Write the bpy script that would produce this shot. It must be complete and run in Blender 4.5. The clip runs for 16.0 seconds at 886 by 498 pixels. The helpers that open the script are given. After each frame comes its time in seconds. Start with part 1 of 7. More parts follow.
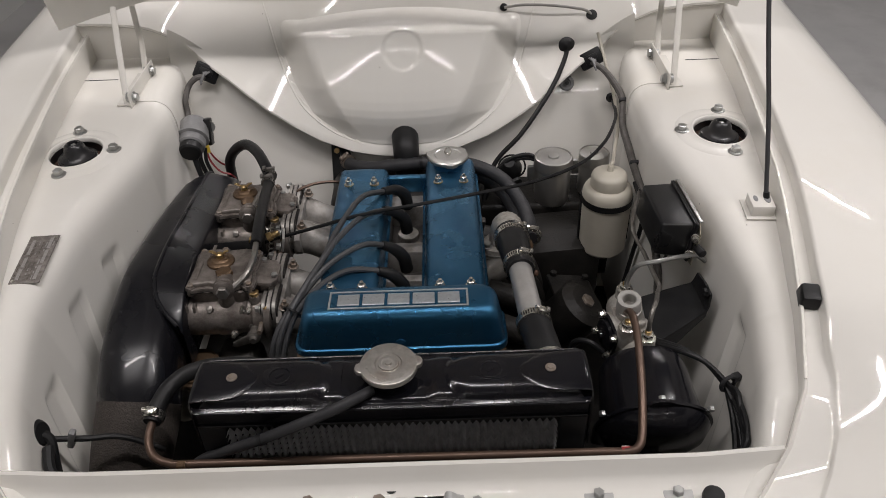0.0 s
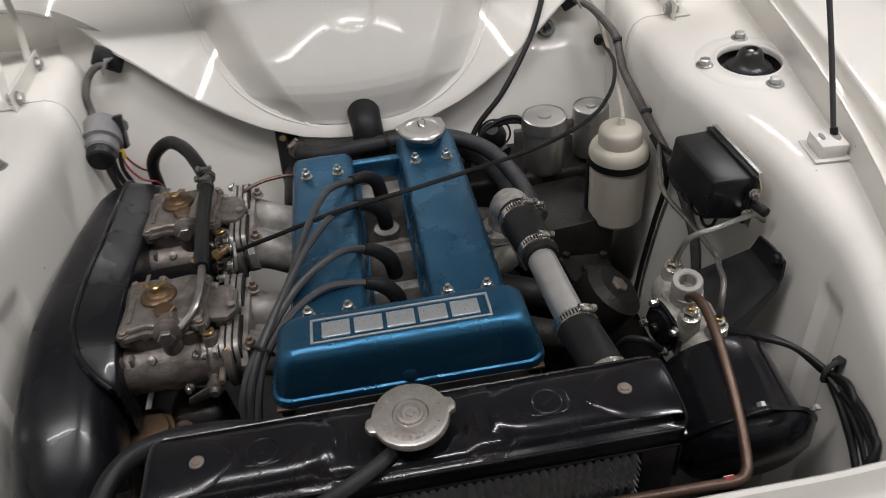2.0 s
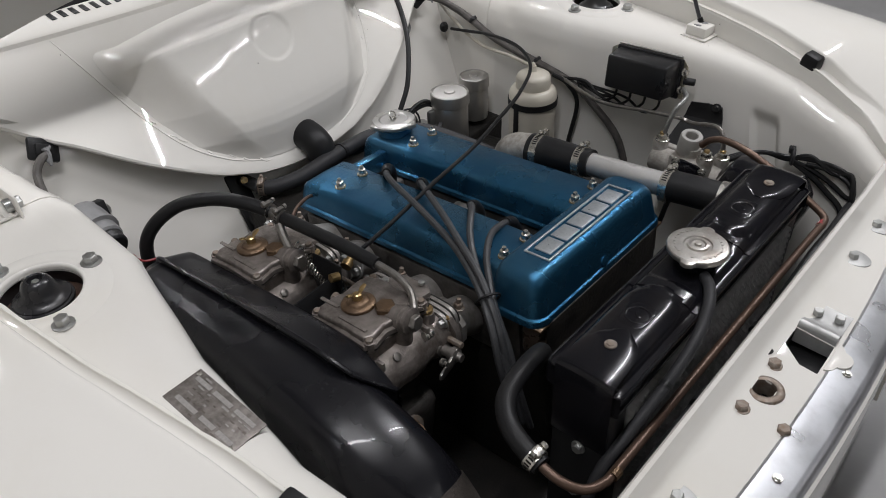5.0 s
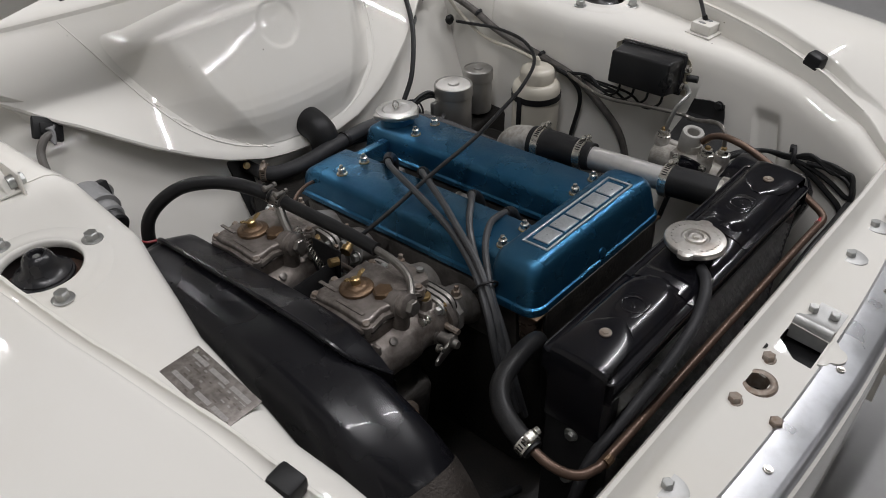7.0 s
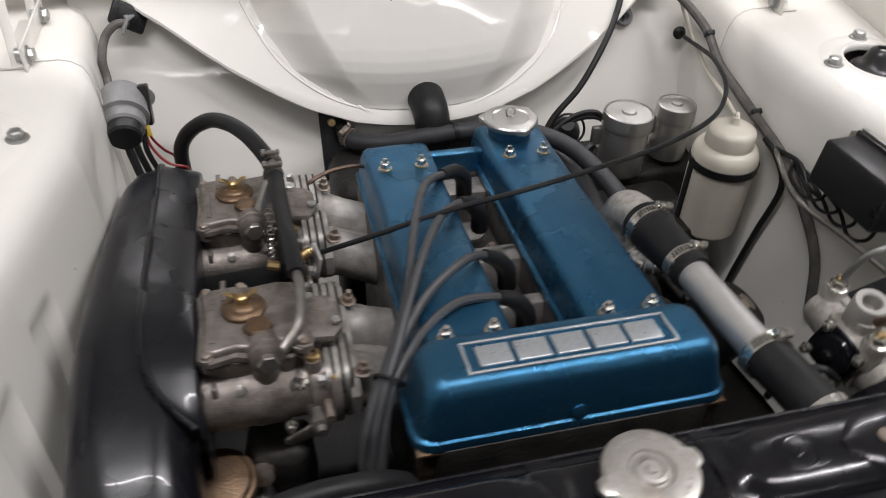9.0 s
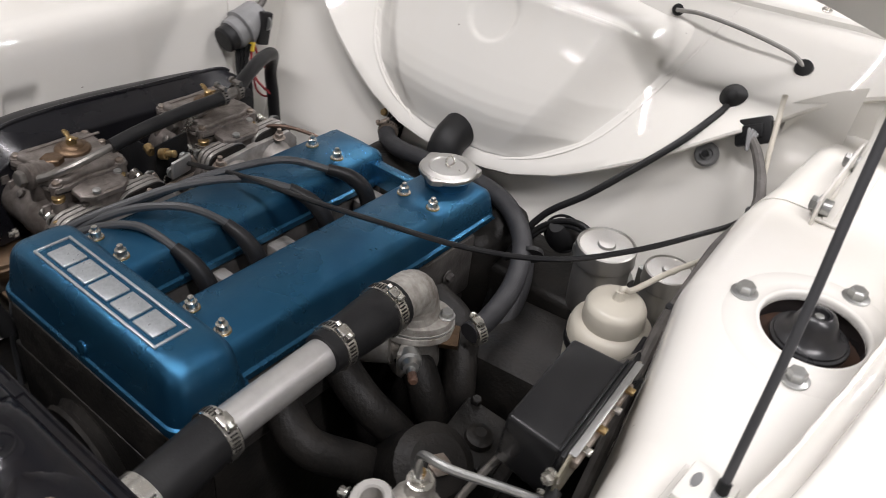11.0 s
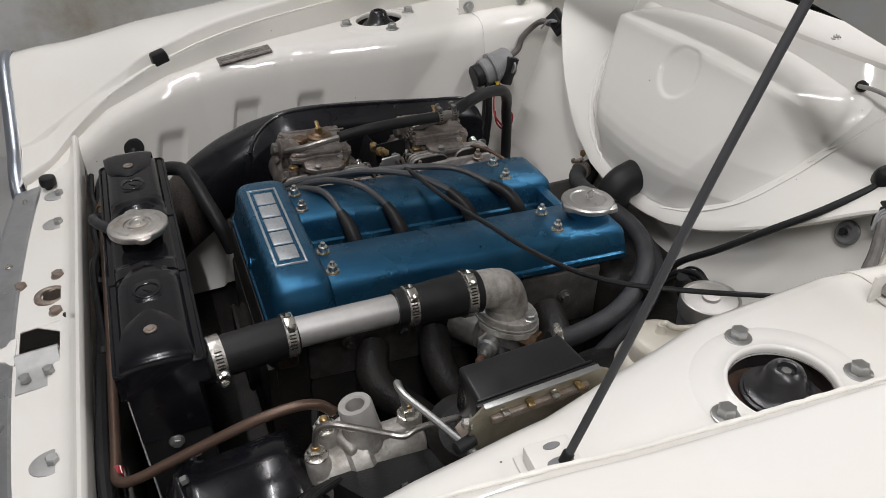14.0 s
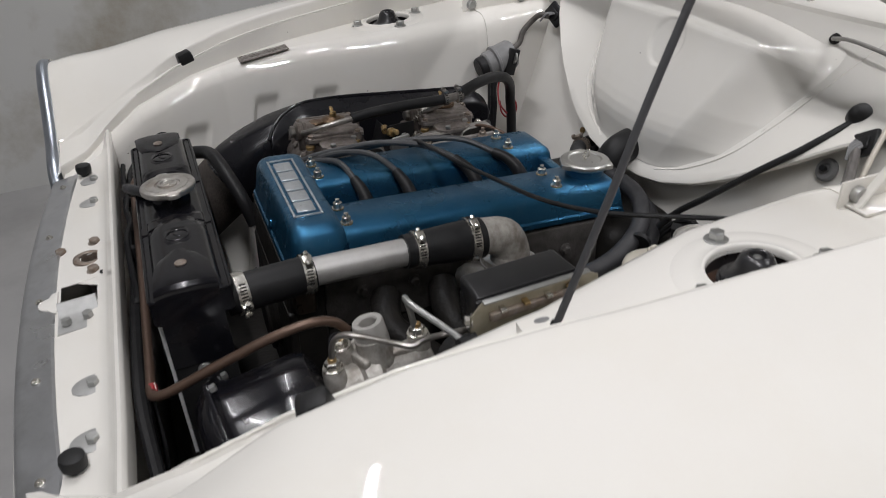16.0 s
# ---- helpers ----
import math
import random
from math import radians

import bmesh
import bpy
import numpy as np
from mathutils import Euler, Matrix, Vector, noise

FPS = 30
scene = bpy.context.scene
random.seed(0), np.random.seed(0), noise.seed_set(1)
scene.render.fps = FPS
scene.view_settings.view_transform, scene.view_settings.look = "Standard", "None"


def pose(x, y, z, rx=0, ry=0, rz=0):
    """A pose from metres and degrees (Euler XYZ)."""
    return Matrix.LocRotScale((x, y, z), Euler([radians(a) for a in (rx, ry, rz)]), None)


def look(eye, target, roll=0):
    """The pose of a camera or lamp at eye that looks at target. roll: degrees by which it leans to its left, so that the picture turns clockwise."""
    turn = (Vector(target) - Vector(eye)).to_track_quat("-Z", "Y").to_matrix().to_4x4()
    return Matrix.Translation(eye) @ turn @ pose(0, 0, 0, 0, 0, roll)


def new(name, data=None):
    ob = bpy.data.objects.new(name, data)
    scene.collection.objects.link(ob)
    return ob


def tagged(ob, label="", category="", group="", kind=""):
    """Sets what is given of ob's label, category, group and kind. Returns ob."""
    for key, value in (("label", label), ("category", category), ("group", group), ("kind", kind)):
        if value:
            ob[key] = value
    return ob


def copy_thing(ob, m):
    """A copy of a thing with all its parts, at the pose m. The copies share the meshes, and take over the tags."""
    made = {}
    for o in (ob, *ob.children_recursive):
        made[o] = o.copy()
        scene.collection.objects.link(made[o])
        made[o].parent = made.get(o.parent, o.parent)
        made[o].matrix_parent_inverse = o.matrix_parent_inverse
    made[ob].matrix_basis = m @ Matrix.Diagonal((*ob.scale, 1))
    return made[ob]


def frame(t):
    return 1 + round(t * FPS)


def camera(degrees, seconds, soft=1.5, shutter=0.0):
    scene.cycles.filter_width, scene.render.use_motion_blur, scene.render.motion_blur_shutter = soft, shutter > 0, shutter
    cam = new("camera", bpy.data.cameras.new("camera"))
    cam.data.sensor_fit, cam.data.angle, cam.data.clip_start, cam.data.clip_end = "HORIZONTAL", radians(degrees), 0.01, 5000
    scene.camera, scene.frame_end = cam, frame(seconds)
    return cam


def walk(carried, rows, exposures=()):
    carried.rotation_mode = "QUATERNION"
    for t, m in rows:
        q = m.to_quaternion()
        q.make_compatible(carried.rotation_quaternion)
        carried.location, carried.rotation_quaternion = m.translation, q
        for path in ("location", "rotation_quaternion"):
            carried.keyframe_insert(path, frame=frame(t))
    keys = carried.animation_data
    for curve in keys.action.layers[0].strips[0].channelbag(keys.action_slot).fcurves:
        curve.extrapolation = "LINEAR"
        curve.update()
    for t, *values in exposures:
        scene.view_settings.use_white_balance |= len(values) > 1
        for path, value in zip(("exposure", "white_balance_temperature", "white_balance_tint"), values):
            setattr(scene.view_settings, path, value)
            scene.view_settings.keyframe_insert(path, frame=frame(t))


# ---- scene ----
cam = camera(59.4, 16.0, soft=0.9, shutter=0.4)
PATH = [
    (0, (0.076, -0.643, 1.478), (0.064, 0.933, 0.246), -2.2),
    (0.5, (0.071, -0.646, 1.475), (0.051, 0.933, 0.247), -2.5),
    (1, (0.06, -0.633, 1.458), (0.031, 0.935, 0.217), -3.6),
    (1.5, (0.044, -0.54, 1.403), (0.062, 1.013, 0.144), -4.7),
    (2, (0.005, -0.433, 1.35), (0.145, 1.093, 0.064), -5.6),
    (2.5, (-0.082, -0.338, 1.308), (0.256, 1.133, -0.003), -5.8),
    (3, (-0.222, -0.294, 1.304), (0.322, 1.117, -0.005), -6.2),
    (3.5, (-0.361, -0.32, 1.31), (0.41, 1.011, 0.032), -5.5),
    (4, (-0.519, -0.306, 1.34), (0.433, 0.937, 0.096), -4.9),
    (4.2, (-0.579, -0.266, 1.342), (0.439, 0.927, 0.1), -4.3),
    (6.3, (-0.732, -0.262, 1.342), (0.49, 0.778, 0.147), -1.7),
    (6.5, (-0.729, -0.261, 1.338), (0.486, 0.781, 0.139), -1.3),
    (7, (-0.703, -0.275, 1.334), (0.464, 0.81, 0.125), -1.1),
    (7.5, (-0.633, -0.326, 1.322), (0.437, 0.847, 0.106), -0.9),
    (8, (-0.551, -0.349, 1.307), (0.365, 0.931, 0.072), -0.0),
    (8.5, (-0.402, -0.306, 1.258), (0.277, 1.096, 0.004), 0.8),
    (9, (-0.223, -0.27, 1.263), (0.179, 1.21, -0.021), 2.4),
    (9.5, (0.061, -0.294, 1.254), (0.095, 1.248, -0.02), 2.5),
    (9.7, (0.143, -0.28, 1.25), (0.043, 1.27, -0.009), 3.0),
    (11.8, (0.681, 0.016, 1.266), (-0.606, 0.952, 0.054), 2.4),
    (12, (0.695, 0.033, 1.267), (-0.656, 0.887, 0.065), 1.5),
    (12.5, (0.748, 0.039, 1.262), (-0.686, 0.779, 0.081), 0.8),
    (13, (0.8, 0.038, 1.273), (-0.696, 0.693, 0.118), -0.3),
    (13.5, (0.828, 0.037, 1.278), (-0.703, 0.652, 0.148), -1.0),
    (14, (0.849, 0.046, 1.281), (-0.704, 0.644, 0.172), -1.5),
    (14.5, (0.866, 0.041, 1.273), (-0.702, 0.635, 0.183), -1.9),
    (15, (0.876, 0.033, 1.257), (-0.707, 0.625, 0.188), -2.4),
    (15.5, (0.898, 0.036, 1.246), (-0.71, 0.619, 0.209), -3.2),
    (16, (0.967, 0.017, 1.216), (-0.663, 0.589, 0.208), -4.1),
]
# seconds, stops, kelvin, tint
EXPOSURES = [(0.0, -1.14, 6650, 12), (1.5, -1.03, 6550, 11), (2.5, -0.82, 6480, 10), (3.5, -0.69, 6350, 10), (4.2, -0.87, 6290, 10), (6.3, -1.07, 6350, 9), (7.5, -1.05, 6380, 10),
             (8.5, -0.74, 6420, 10), (9.0, -0.56, 6440, 11), (9.5, -0.46, 6450, 13), (11.8, -0.63, 6480, 11), (13.0, -0.80, 6450, 10), (16.0, -1.05, 6350, 10)]
walk(cam, [(t, look(eye, target, roll)) for t, eye, target, roll in PATH], EXPOSURES)

# ---- light ----
world = bpy.data.worlds.new("world")
scene.world = world
world.use_nodes = True
world.node_tree.nodes["Background"].inputs[0].default_value = (0.8, 0.9, 1.0, 1)
world.node_tree.nodes["Background"].inputs[1].default_value = 0.15
LAMP_POWER = 40.2
LAMP_SPOTS = [(x, y, k * w) for x, k in ((-0.55, 0.82), (1.75, 1.30)) for y, w in ((-5.6, 0.2), (-2.9, 0.36), (-0.1, 1.55), (2.2, 1.4))]
for lx, ly, weight in LAMP_SPOTS:
    lamp = bpy.data.lights.new("strip_light", "AREA")
    lamp.shape, lamp.size, lamp.size_y, lamp.energy, lamp.color = "RECTANGLE", 1.7, 0.035, LAMP_POWER * weight, (1.0, 0.975, 0.985)
    new("strip_light", lamp).matrix_world = pose(lx, ly, 2.93, 0, 0, 0)


# ---- materials ----
def material(name, base, rough=0.5, metal=0.0, coat=0.0, second=None, scale=30.0, amount=0.5, bump=0.0, bump_scale=200.0,
             rough_vary=0.08, stain=None, stain_scale=6.0, stain_amount=0.0, transmission=0.0, flake=0.0, vary=0.0, spec=0.5, specks=0.0, scratches=0.0):
    m = bpy.data.materials.new(name)
    m.use_nodes = True
    nodes, links = m.node_tree.nodes, m.node_tree.links
    b = nodes["Principled BSDF"]
    b.inputs["Metallic"].default_value = metal
    b.inputs["Specular IOR Level"].default_value = spec
    b.inputs["Coat Weight"].default_value = coat
    b.inputs["Coat Roughness"].default_value = 0.03
    b.inputs["Transmission Weight"].default_value = transmission
    co = nodes.new("ShaderNodeTexCoord")
    n1 = nodes.new("ShaderNodeTexNoise")
    n1.inputs["Scale"].default_value, n1.inputs["Detail"].default_value = scale, 6.0
    links.new(co.outputs["Object"], n1.inputs["Vector"])
    ramp = nodes.new("ShaderNodeMapRange")
    ramp.inputs["From Min"].default_value, ramp.inputs["From Max"].default_value = 0.3, 0.7
    ramp.inputs["To Max"].default_value = amount
    links.new(n1.outputs["Fac"], ramp.inputs["Value"])
    mix = nodes.new("ShaderNodeMix")
    mix.data_type = "RGBA"
    mix.inputs["A"].default_value = (*base, 1)
    mix.inputs["B"].default_value = (*(second or [c * 0.8 for c in base]), 1)
    links.new(ramp.outputs["Result"], mix.inputs["Factor"])
    colour = mix.outputs["Result"]
    if stain:
        n2 = nodes.new("ShaderNodeTexNoise")
        n2.inputs["Scale"].default_value, n2.inputs["Detail"].default_value = stain_scale, 9.0
        n2.inputs["Roughness"].default_value = 0.65
        links.new(co.outputs["Object"], n2.inputs["Vector"])
        r2 = nodes.new("ShaderNodeMapRange")
        r2.inputs["From Min"].default_value, r2.inputs["From Max"].default_value = 0.48, 0.75
        r2.inputs["To Max"].default_value = stain_amount
        links.new(n2.outputs["Fac"], r2.inputs["Value"])
        mix2 = nodes.new("ShaderNodeMix")
        mix2.data_type = "RGBA"
        mix2.inputs["B"].default_value = (*stain, 1)
        links.new(colour, mix2.inputs["A"])
        links.new(r2.outputs["Result"], mix2.inputs["Factor"])
        colour = mix2.outputs["Result"]
    if specks:
        vs = nodes.new("ShaderNodeTexVoronoi")
        vs.inputs["Scale"].default_value = 26.0
        links.new(co.outputs["Object"], vs.inputs["Vector"])
        near = nodes.new("ShaderNodeMath")
        near.operation = "LESS_THAN"
        near.inputs[1].default_value = 0.028
        links.new(vs.outputs["Distance"], near.inputs[0])
        hue = nodes.new("ShaderNodeSeparateColor")
        links.new(vs.outputs["Color"], hue.inputs[0])
        some = nodes.new("ShaderNodeMath")
        some.operation = "GREATER_THAN"
        some.inputs[1].default_value = 0.72
        links.new(hue.outputs[0], some.inputs[0])
        both = nodes.new("ShaderNodeMath")
        both.operation = "MULTIPLY"
        links.new(near.outputs[0], both.inputs[0])
        links.new(some.outputs[0], both.inputs[1])
        amt = nodes.new("ShaderNodeMath")
        amt.operation = "MULTIPLY"
        amt.inputs[1].default_value = specks
        links.new(both.outputs[0], amt.inputs[0])
        mix3 = nodes.new("ShaderNodeMix")
        mix3.data_type = "RGBA"
        mix3.inputs["B"].default_value = (0.10, 0.07, 0.05, 1)
        links.new(colour, mix3.inputs["A"])
        links.new(amt.outputs[0], mix3.inputs["Factor"])
        colour = mix3.outputs["Result"]
    if scratches:
        # a few fine straight scuffs
        turn = nodes.new("ShaderNodeMapping")
        turn.inputs["Rotation"].default_value = (0.1, 0.0, 0.25)
        turn.inputs["Scale"].default_value = (3.0, 160.0, 20.0)
        links.new(co.outputs["Object"], turn.inputs["Vector"])
        n5 = nodes.new("ShaderNodeTexNoise")
        n5.inputs["Scale"].default_value, n5.inputs["Detail"].default_value = 7.0, 2.0
        links.new(turn.outputs["Vector"], n5.inputs["Vector"])
        r5 = nodes.new("ShaderNodeMapRange")
        r5.inputs["From Min"].default_value, r5.inputs["From Max"].default_value = 0.74, 0.78
        r5.inputs["To Max"].default_value = scratches
        links.new(n5.outputs["Fac"], r5.inputs["Value"])
        mix5 = nodes.new("ShaderNodeMix")
        mix5.data_type = "RGBA"
        mix5.inputs["B"].default_value = (*[min(1.0, c * 2 + 0.08) for c in base], 1)
        links.new(colour, mix5.inputs["A"])
        links.new(r5.outputs["Result"], mix5.inputs["Factor"])
        colour = mix5.outputs["Result"]
    if vary:
        info = nodes.new("ShaderNodeObjectInfo")
        hsv = nodes.new("ShaderNodeHueSaturation")
        mv = nodes.new("ShaderNodeMapRange")
        mv.inputs["To Min"].default_value, mv.inputs["To Max"].default_value = 1 - vary, 1 + vary
        links.new(info.outputs["Random"], mv.inputs["Value"])
        links.new(mv.outputs["Result"], hsv.inputs["Value"])
        links.new(colour, hsv.inputs["Color"])
        colour = hsv.outputs["Color"]
    links.new(colour, b.inputs["Base Color"])
    rr = nodes.new("ShaderNodeMapRange")
    rr.inputs["From Min"].default_value, rr.inputs["From Max"].default_value = 0.3, 0.7
    rr.inputs["To Min"].default_value, rr.inputs["To Max"].default_value = max(0.02, rough - rough_vary), min(1, rough + rough_vary)
    links.new(n1.outputs["Fac"], rr.inputs["Value"])
    links.new(rr.outputs["Result"], b.inputs["Roughness"])
    if bump:
        n3 = nodes.new("ShaderNodeTexNoise")
        n3.inputs["Scale"].default_value, n3.inputs["Detail"].default_value = bump_scale, 4.0
        links.new(co.outputs["Object"], n3.inputs["Vector"])
        bp = nodes.new("ShaderNodeBump")
        bp.inputs["Strength"].default_value, bp.inputs["Distance"].default_value = bump, 0.002
        links.new(n3.outputs["Fac"], bp.inputs["Height"])
        links.new(bp.outputs["Normal"], b.inputs["Normal"])
    if flake:
        vo = nodes.new("ShaderNodeTexVoronoi")
        vo.inputs["Scale"].default_value = 1300.0
        links.new(co.outputs["Object"], vo.inputs["Vector"])
        bp = nodes.new("ShaderNodeBump")
        bp.inputs["Strength"].default_value, bp.inputs["Distance"].default_value = flake, 0.0006
        links.new(vo.outputs["Distance"], bp.inputs["Height"])
        links.new(bp.outputs["Normal"], b.inputs["Normal"])
    return m


PAINT = material("white_paint", (0.740, 0.719, 0.677), 0.5, spec=0.0, coat=0.85, second=(0.702, 0.685, 0.632), scale=3, amount=0.5, rough_vary=0.05,
                 stain=(0.60, 0.53, 0.40), stain_scale=4, stain_amount=0.16, bump=0.03, bump_scale=60, specks=0.8)
SEALER = material("seam_sealer", (0.77, 0.75, 0.69), 0.4, spec=0.1, coat=0.7, scale=60, amount=0.4, bump=0.4, bump_scale=110)
BLUE = material("blue_metallic_paint", (0.034, 0.145, 0.262), 0.28, metal=0.82, coat=0.0, second=(0.020, 0.100, 0.200), scale=14, amount=0.9,
                rough_vary=0.08, flake=0.30, stain=(0.10, 0.19, 0.24), stain_scale=11, stain_amount=0.35, scratches=0.5)
BADGE = material("badge_silver", (0.50, 0.53, 0.55), 0.35, metal=0.7, second=(0.36, 0.38, 0.40), scale=300, amount=0.7, bump=0.2, bump_scale=900)
CAST = material("cast_aluminium", (0.40, 0.385, 0.36), 0.42, metal=0.7, second=(0.22, 0.205, 0.185), scale=60, amount=0.8, bump=0.18, bump_scale=700,
                stain=(0.10, 0.085, 0.07), stain_scale=22, stain_amount=0.75)
CARB = material("carburettor_casting", (0.285, 0.256, 0.236), 0.42, metal=0.68, second=(0.16, 0.138, 0.122), scale=85, amount=0.95, bump=0.3, bump_scale=500,
                stain=(0.045, 0.032, 0.024), stain_scale=34, stain_amount=0.85)
INLET = material("inlet_casting", (0.40, 0.380, 0.355), 0.52, metal=0.42, second=(0.21, 0.192, 0.175), scale=55, amount=0.9, bump=0.25, bump_scale=500,
                 stain=(0.045, 0.036, 0.03), stain_scale=20, stain_amount=0.8)
WASHER = material("grey_washer", (0.46, 0.46, 0.45), 0.5, metal=0.5, second=(0.36, 0.36, 0.35), scale=60, amount=0.7)
VALVECAST = material("stained_alloy_casting", (0.50, 0.48, 0.445), 0.5, metal=0.45, second=(0.27, 0.25, 0.22), scale=90, amount=0.9, bump=0.35, bump_scale=350, stain=(0.13, 0.10, 0.075), stain_scale=32, stain_amount=0.85)
PALECAST = material("pale_casting", (0.30, 0.28, 0.235), 0.5, metal=0.3, second=(0.19, 0.17, 0.14), scale=30, amount=0.8, bump=0.3, bump_scale=250, stain=(0.12, 0.09, 0.06), stain_scale=25, stain_amount=0.6)
DULL = material("dull_steel_pipe", (0.33, 0.315, 0.295), 0.36, metal=0.85, second=(0.17, 0.155, 0.14), scale=70, amount=0.85, bump=0.15, bump_scale=400)
CAN = material("brushed_can", (0.50, 0.49, 0.47), 0.36, metal=0.9, second=(0.34, 0.33, 0.31), scale=18, amount=0.6, bump=0.04, bump_scale=300, stain=(0.28, 0.25, 0.20), stain_scale=20, stain_amount=0.4)
ALU = material("bare_aluminium_tube", (0.58, 0.57, 0.555), 0.44, metal=0.75, second=(0.47, 0.46, 0.445), scale=45, amount=0.8, bump=0.10, bump_scale=500, stain=(0.34, 0.33, 0.31), stain_scale=28, stain_amount=0.35)
TRIM = material("polished_trim", (0.50, 0.54, 0.60), 0.34, metal=1.0, second=(0.38, 0.41, 0.46), scale=10, amount=0.7, rough_vary=0.1)
SATINTRIM = material("dulled_bright_trim", (0.66, 0.67, 0.69), 0.36, metal=0.95, second=(0.52, 0.53, 0.55), scale=14, amount=0.8, rough_vary=0.1, bump=0.04, bump_scale=200, stain=(0.36, 0.36, 0.36), stain_scale=35, stain_amount=0.4)
STEEL = material("plated_steel", (0.74, 0.72, 0.67), 0.26, metal=0.95, second=(0.42, 0.40, 0.36), scale=80, amount=0.8, bump=0.04, bump_scale=500)
PALEZINC = material("dull_yellow_zinc", (0.52, 0.485, 0.39), 0.36, metal=0.88, second=(0.34, 0.31, 0.23), scale=50, amount=0.8, bump=0.05, bump_scale=300)
ZINC = material("dull_zinc", (0.50, 0.505, 0.495), 0.36, metal=0.85, second=(0.30, 0.30, 0.285), scale=40, amount=0.8, bump=0.06, bump_scale=400)
RUSTY = material("weathered_bolt", (0.28, 0.25, 0.22), 0.5, metal=0.6, second=(0.18, 0.12, 0.08), scale=120, amount=0.8, bump=0.3, bump_scale=500)
CAPMETAL = material("brushed_cap", (0.58, 0.56, 0.53), 0.38, metal=0.9, second=(0.36, 0.34, 0.31), scale=75, amount=0.9, bump=0.14, bump_scale=350,
                    stain=(0.25, 0.16, 0.10), stain_scale=30, stain_amount=0.5)
CAPBRIGHT = material("dulled_bright_cap", (0.44, 0.435, 0.42), 0.33, metal=0.95, second=(0.46, 0.455, 0.44), scale=30, amount=0.7, bump=0.05, bump_scale=200, stain=(0.30, 0.27, 0.22), stain_scale=30, stain_amount=0.4)
BRASS = material("brass", (0.50, 0.36, 0.17), 0.33, metal=0.9, second=(0.26, 0.17, 0.08), scale=90, amount=0.8)
BRONZE = material("dull_brass_cover", (0.17, 0.108, 0.062), 0.42, metal=0.7, second=(0.09, 0.06, 0.04), scale=70, amount=0.8, bump=0.3, bump_scale=400)
COPPER = material("copper_pipe", (0.11, 0.070, 0.050), 0.42, metal=0.6, second=(0.10, 0.065, 0.05), scale=35, amount=0.8, bump=0.15, bump_scale=300)
RUBBER = material("black_rubber", (0.010, 0.010, 0.011), 0.45, spec=0.26, second=(0.016, 0.016, 0.016), scale=40, amount=0.8, bump=0.15, bump_scale=500)
HOSE = material("grey_black_hose", (0.030, 0.030, 0.032), 0.55, spec=0.35, second=(0.018, 0.018, 0.02), scale=40, amount=0.8, bump=0.25, bump_scale=700)
TAPE = material("grey_loom_tape", (0.115, 0.105, 0.097), 0.6, second=(0.06, 0.055, 0.05), scale=70, amount=0.8, bump=0.5, bump_scale=160)
LEAD = material("grey_ignition_lead", (0.050, 0.052, 0.055), 0.5, second=(0.034, 0.034, 0.036), scale=60, amount=0.7)
GLOSS = material("black_enamel", (0.005, 0.005, 0.007), 0.19, spec=0.25, coat=0.12, second=(0.009, 0.009, 0.011), scale=14, amount=0.8, rough_vary=0.08,
                 stain=(0.028, 0.022, 0.018), stain_scale=30, stain_amount=0.3, bump=0.05, bump_scale=120)
AIRBLACK = material("black_fibreglass", (0.006, 0.006, 0.008), 0.27, spec=0.30, coat=0.10, second=(0.010, 0.010, 0.012), scale=12, amount=0.7, rough_vary=0.07, bump=0.06, bump_scale=80)
SATIN = material("satin_black", (0.010, 0.010, 0.011), 0.40, spec=0.32, second=(0.016, 0.016, 0.016), scale=30, amount=0.7, bump=0.2, bump_scale=400)
BAKELITE = material("smooth_black_moulding", (0.011, 0.011, 0.012), 0.34, spec=0.34, second=(0.017, 0.017, 0.017), scale=22, amount=0.7, bump=0.03, bump_scale=500)
ROD = material("dark_grey_rod", (0.055, 0.055, 0.058), 0.45, second=(0.04, 0.04, 0.042), scale=30, amount=0.7)
OILED = material("oil_browned_plate", (0.13, 0.095, 0.075), 0.3, metal=0.6, second=(0.05, 0.038, 0.03), scale=45, amount=0.9, bump=0.2, bump_scale=200)
# oily iron, and the black of added pieces standing in for unlit depth
GRIME_SHADE = material("oily_iron_and_shade_black", (0.008, 0.0077, 0.0074), 0.5, spec=0.24, second=(0.021, 0.0185, 0.016), scale=30, amount=0.8, bump=0.5, bump_scale=200)
FINS = material("radiator_fins", (0.50, 0.50, 0.50), 0.45, metal=0.3, second=(0.30, 0.30, 0.30), scale=90, amount=0.8)
CAPRUBBER = material("smooth_black_rubber", (0.014, 0.014, 0.016), 0.30, spec=0.5, second=(0.02, 0.02, 0.021), scale=25, amount=0.7, stain=(0.06, 0.05, 0.045), stain_scale=25, stain_amount=0.3)
DUCT = material("woven_duct", (0.050, 0.040, 0.033), 0.7, second=(0.028, 0.023, 0.02), scale=260, amount=0.9, bump=0.8, bump_scale=420)
PLASTIC = material("milky_plastic", (0.54, 0.505, 0.43), 0.42, second=(0.45, 0.415, 0.345), scale=14, amount=0.7)
DARKCAST = material("grimy_cast_iron", (0.12, 0.112, 0.105), 0.46, metal=0.5, second=(0.05, 0.046, 0.043), scale=40, amount=0.9, bump=0.4, bump_scale=300, stain=(0.02, 0.016, 0.013), stain_scale=18, stain_amount=0.8)
GREYPLASTIC = material("grey_plastic", (0.20, 0.20, 0.20), 0.45, second=(0.14, 0.14, 0.14), scale=60, amount=0.7, bump=0.2, bump_scale=400)
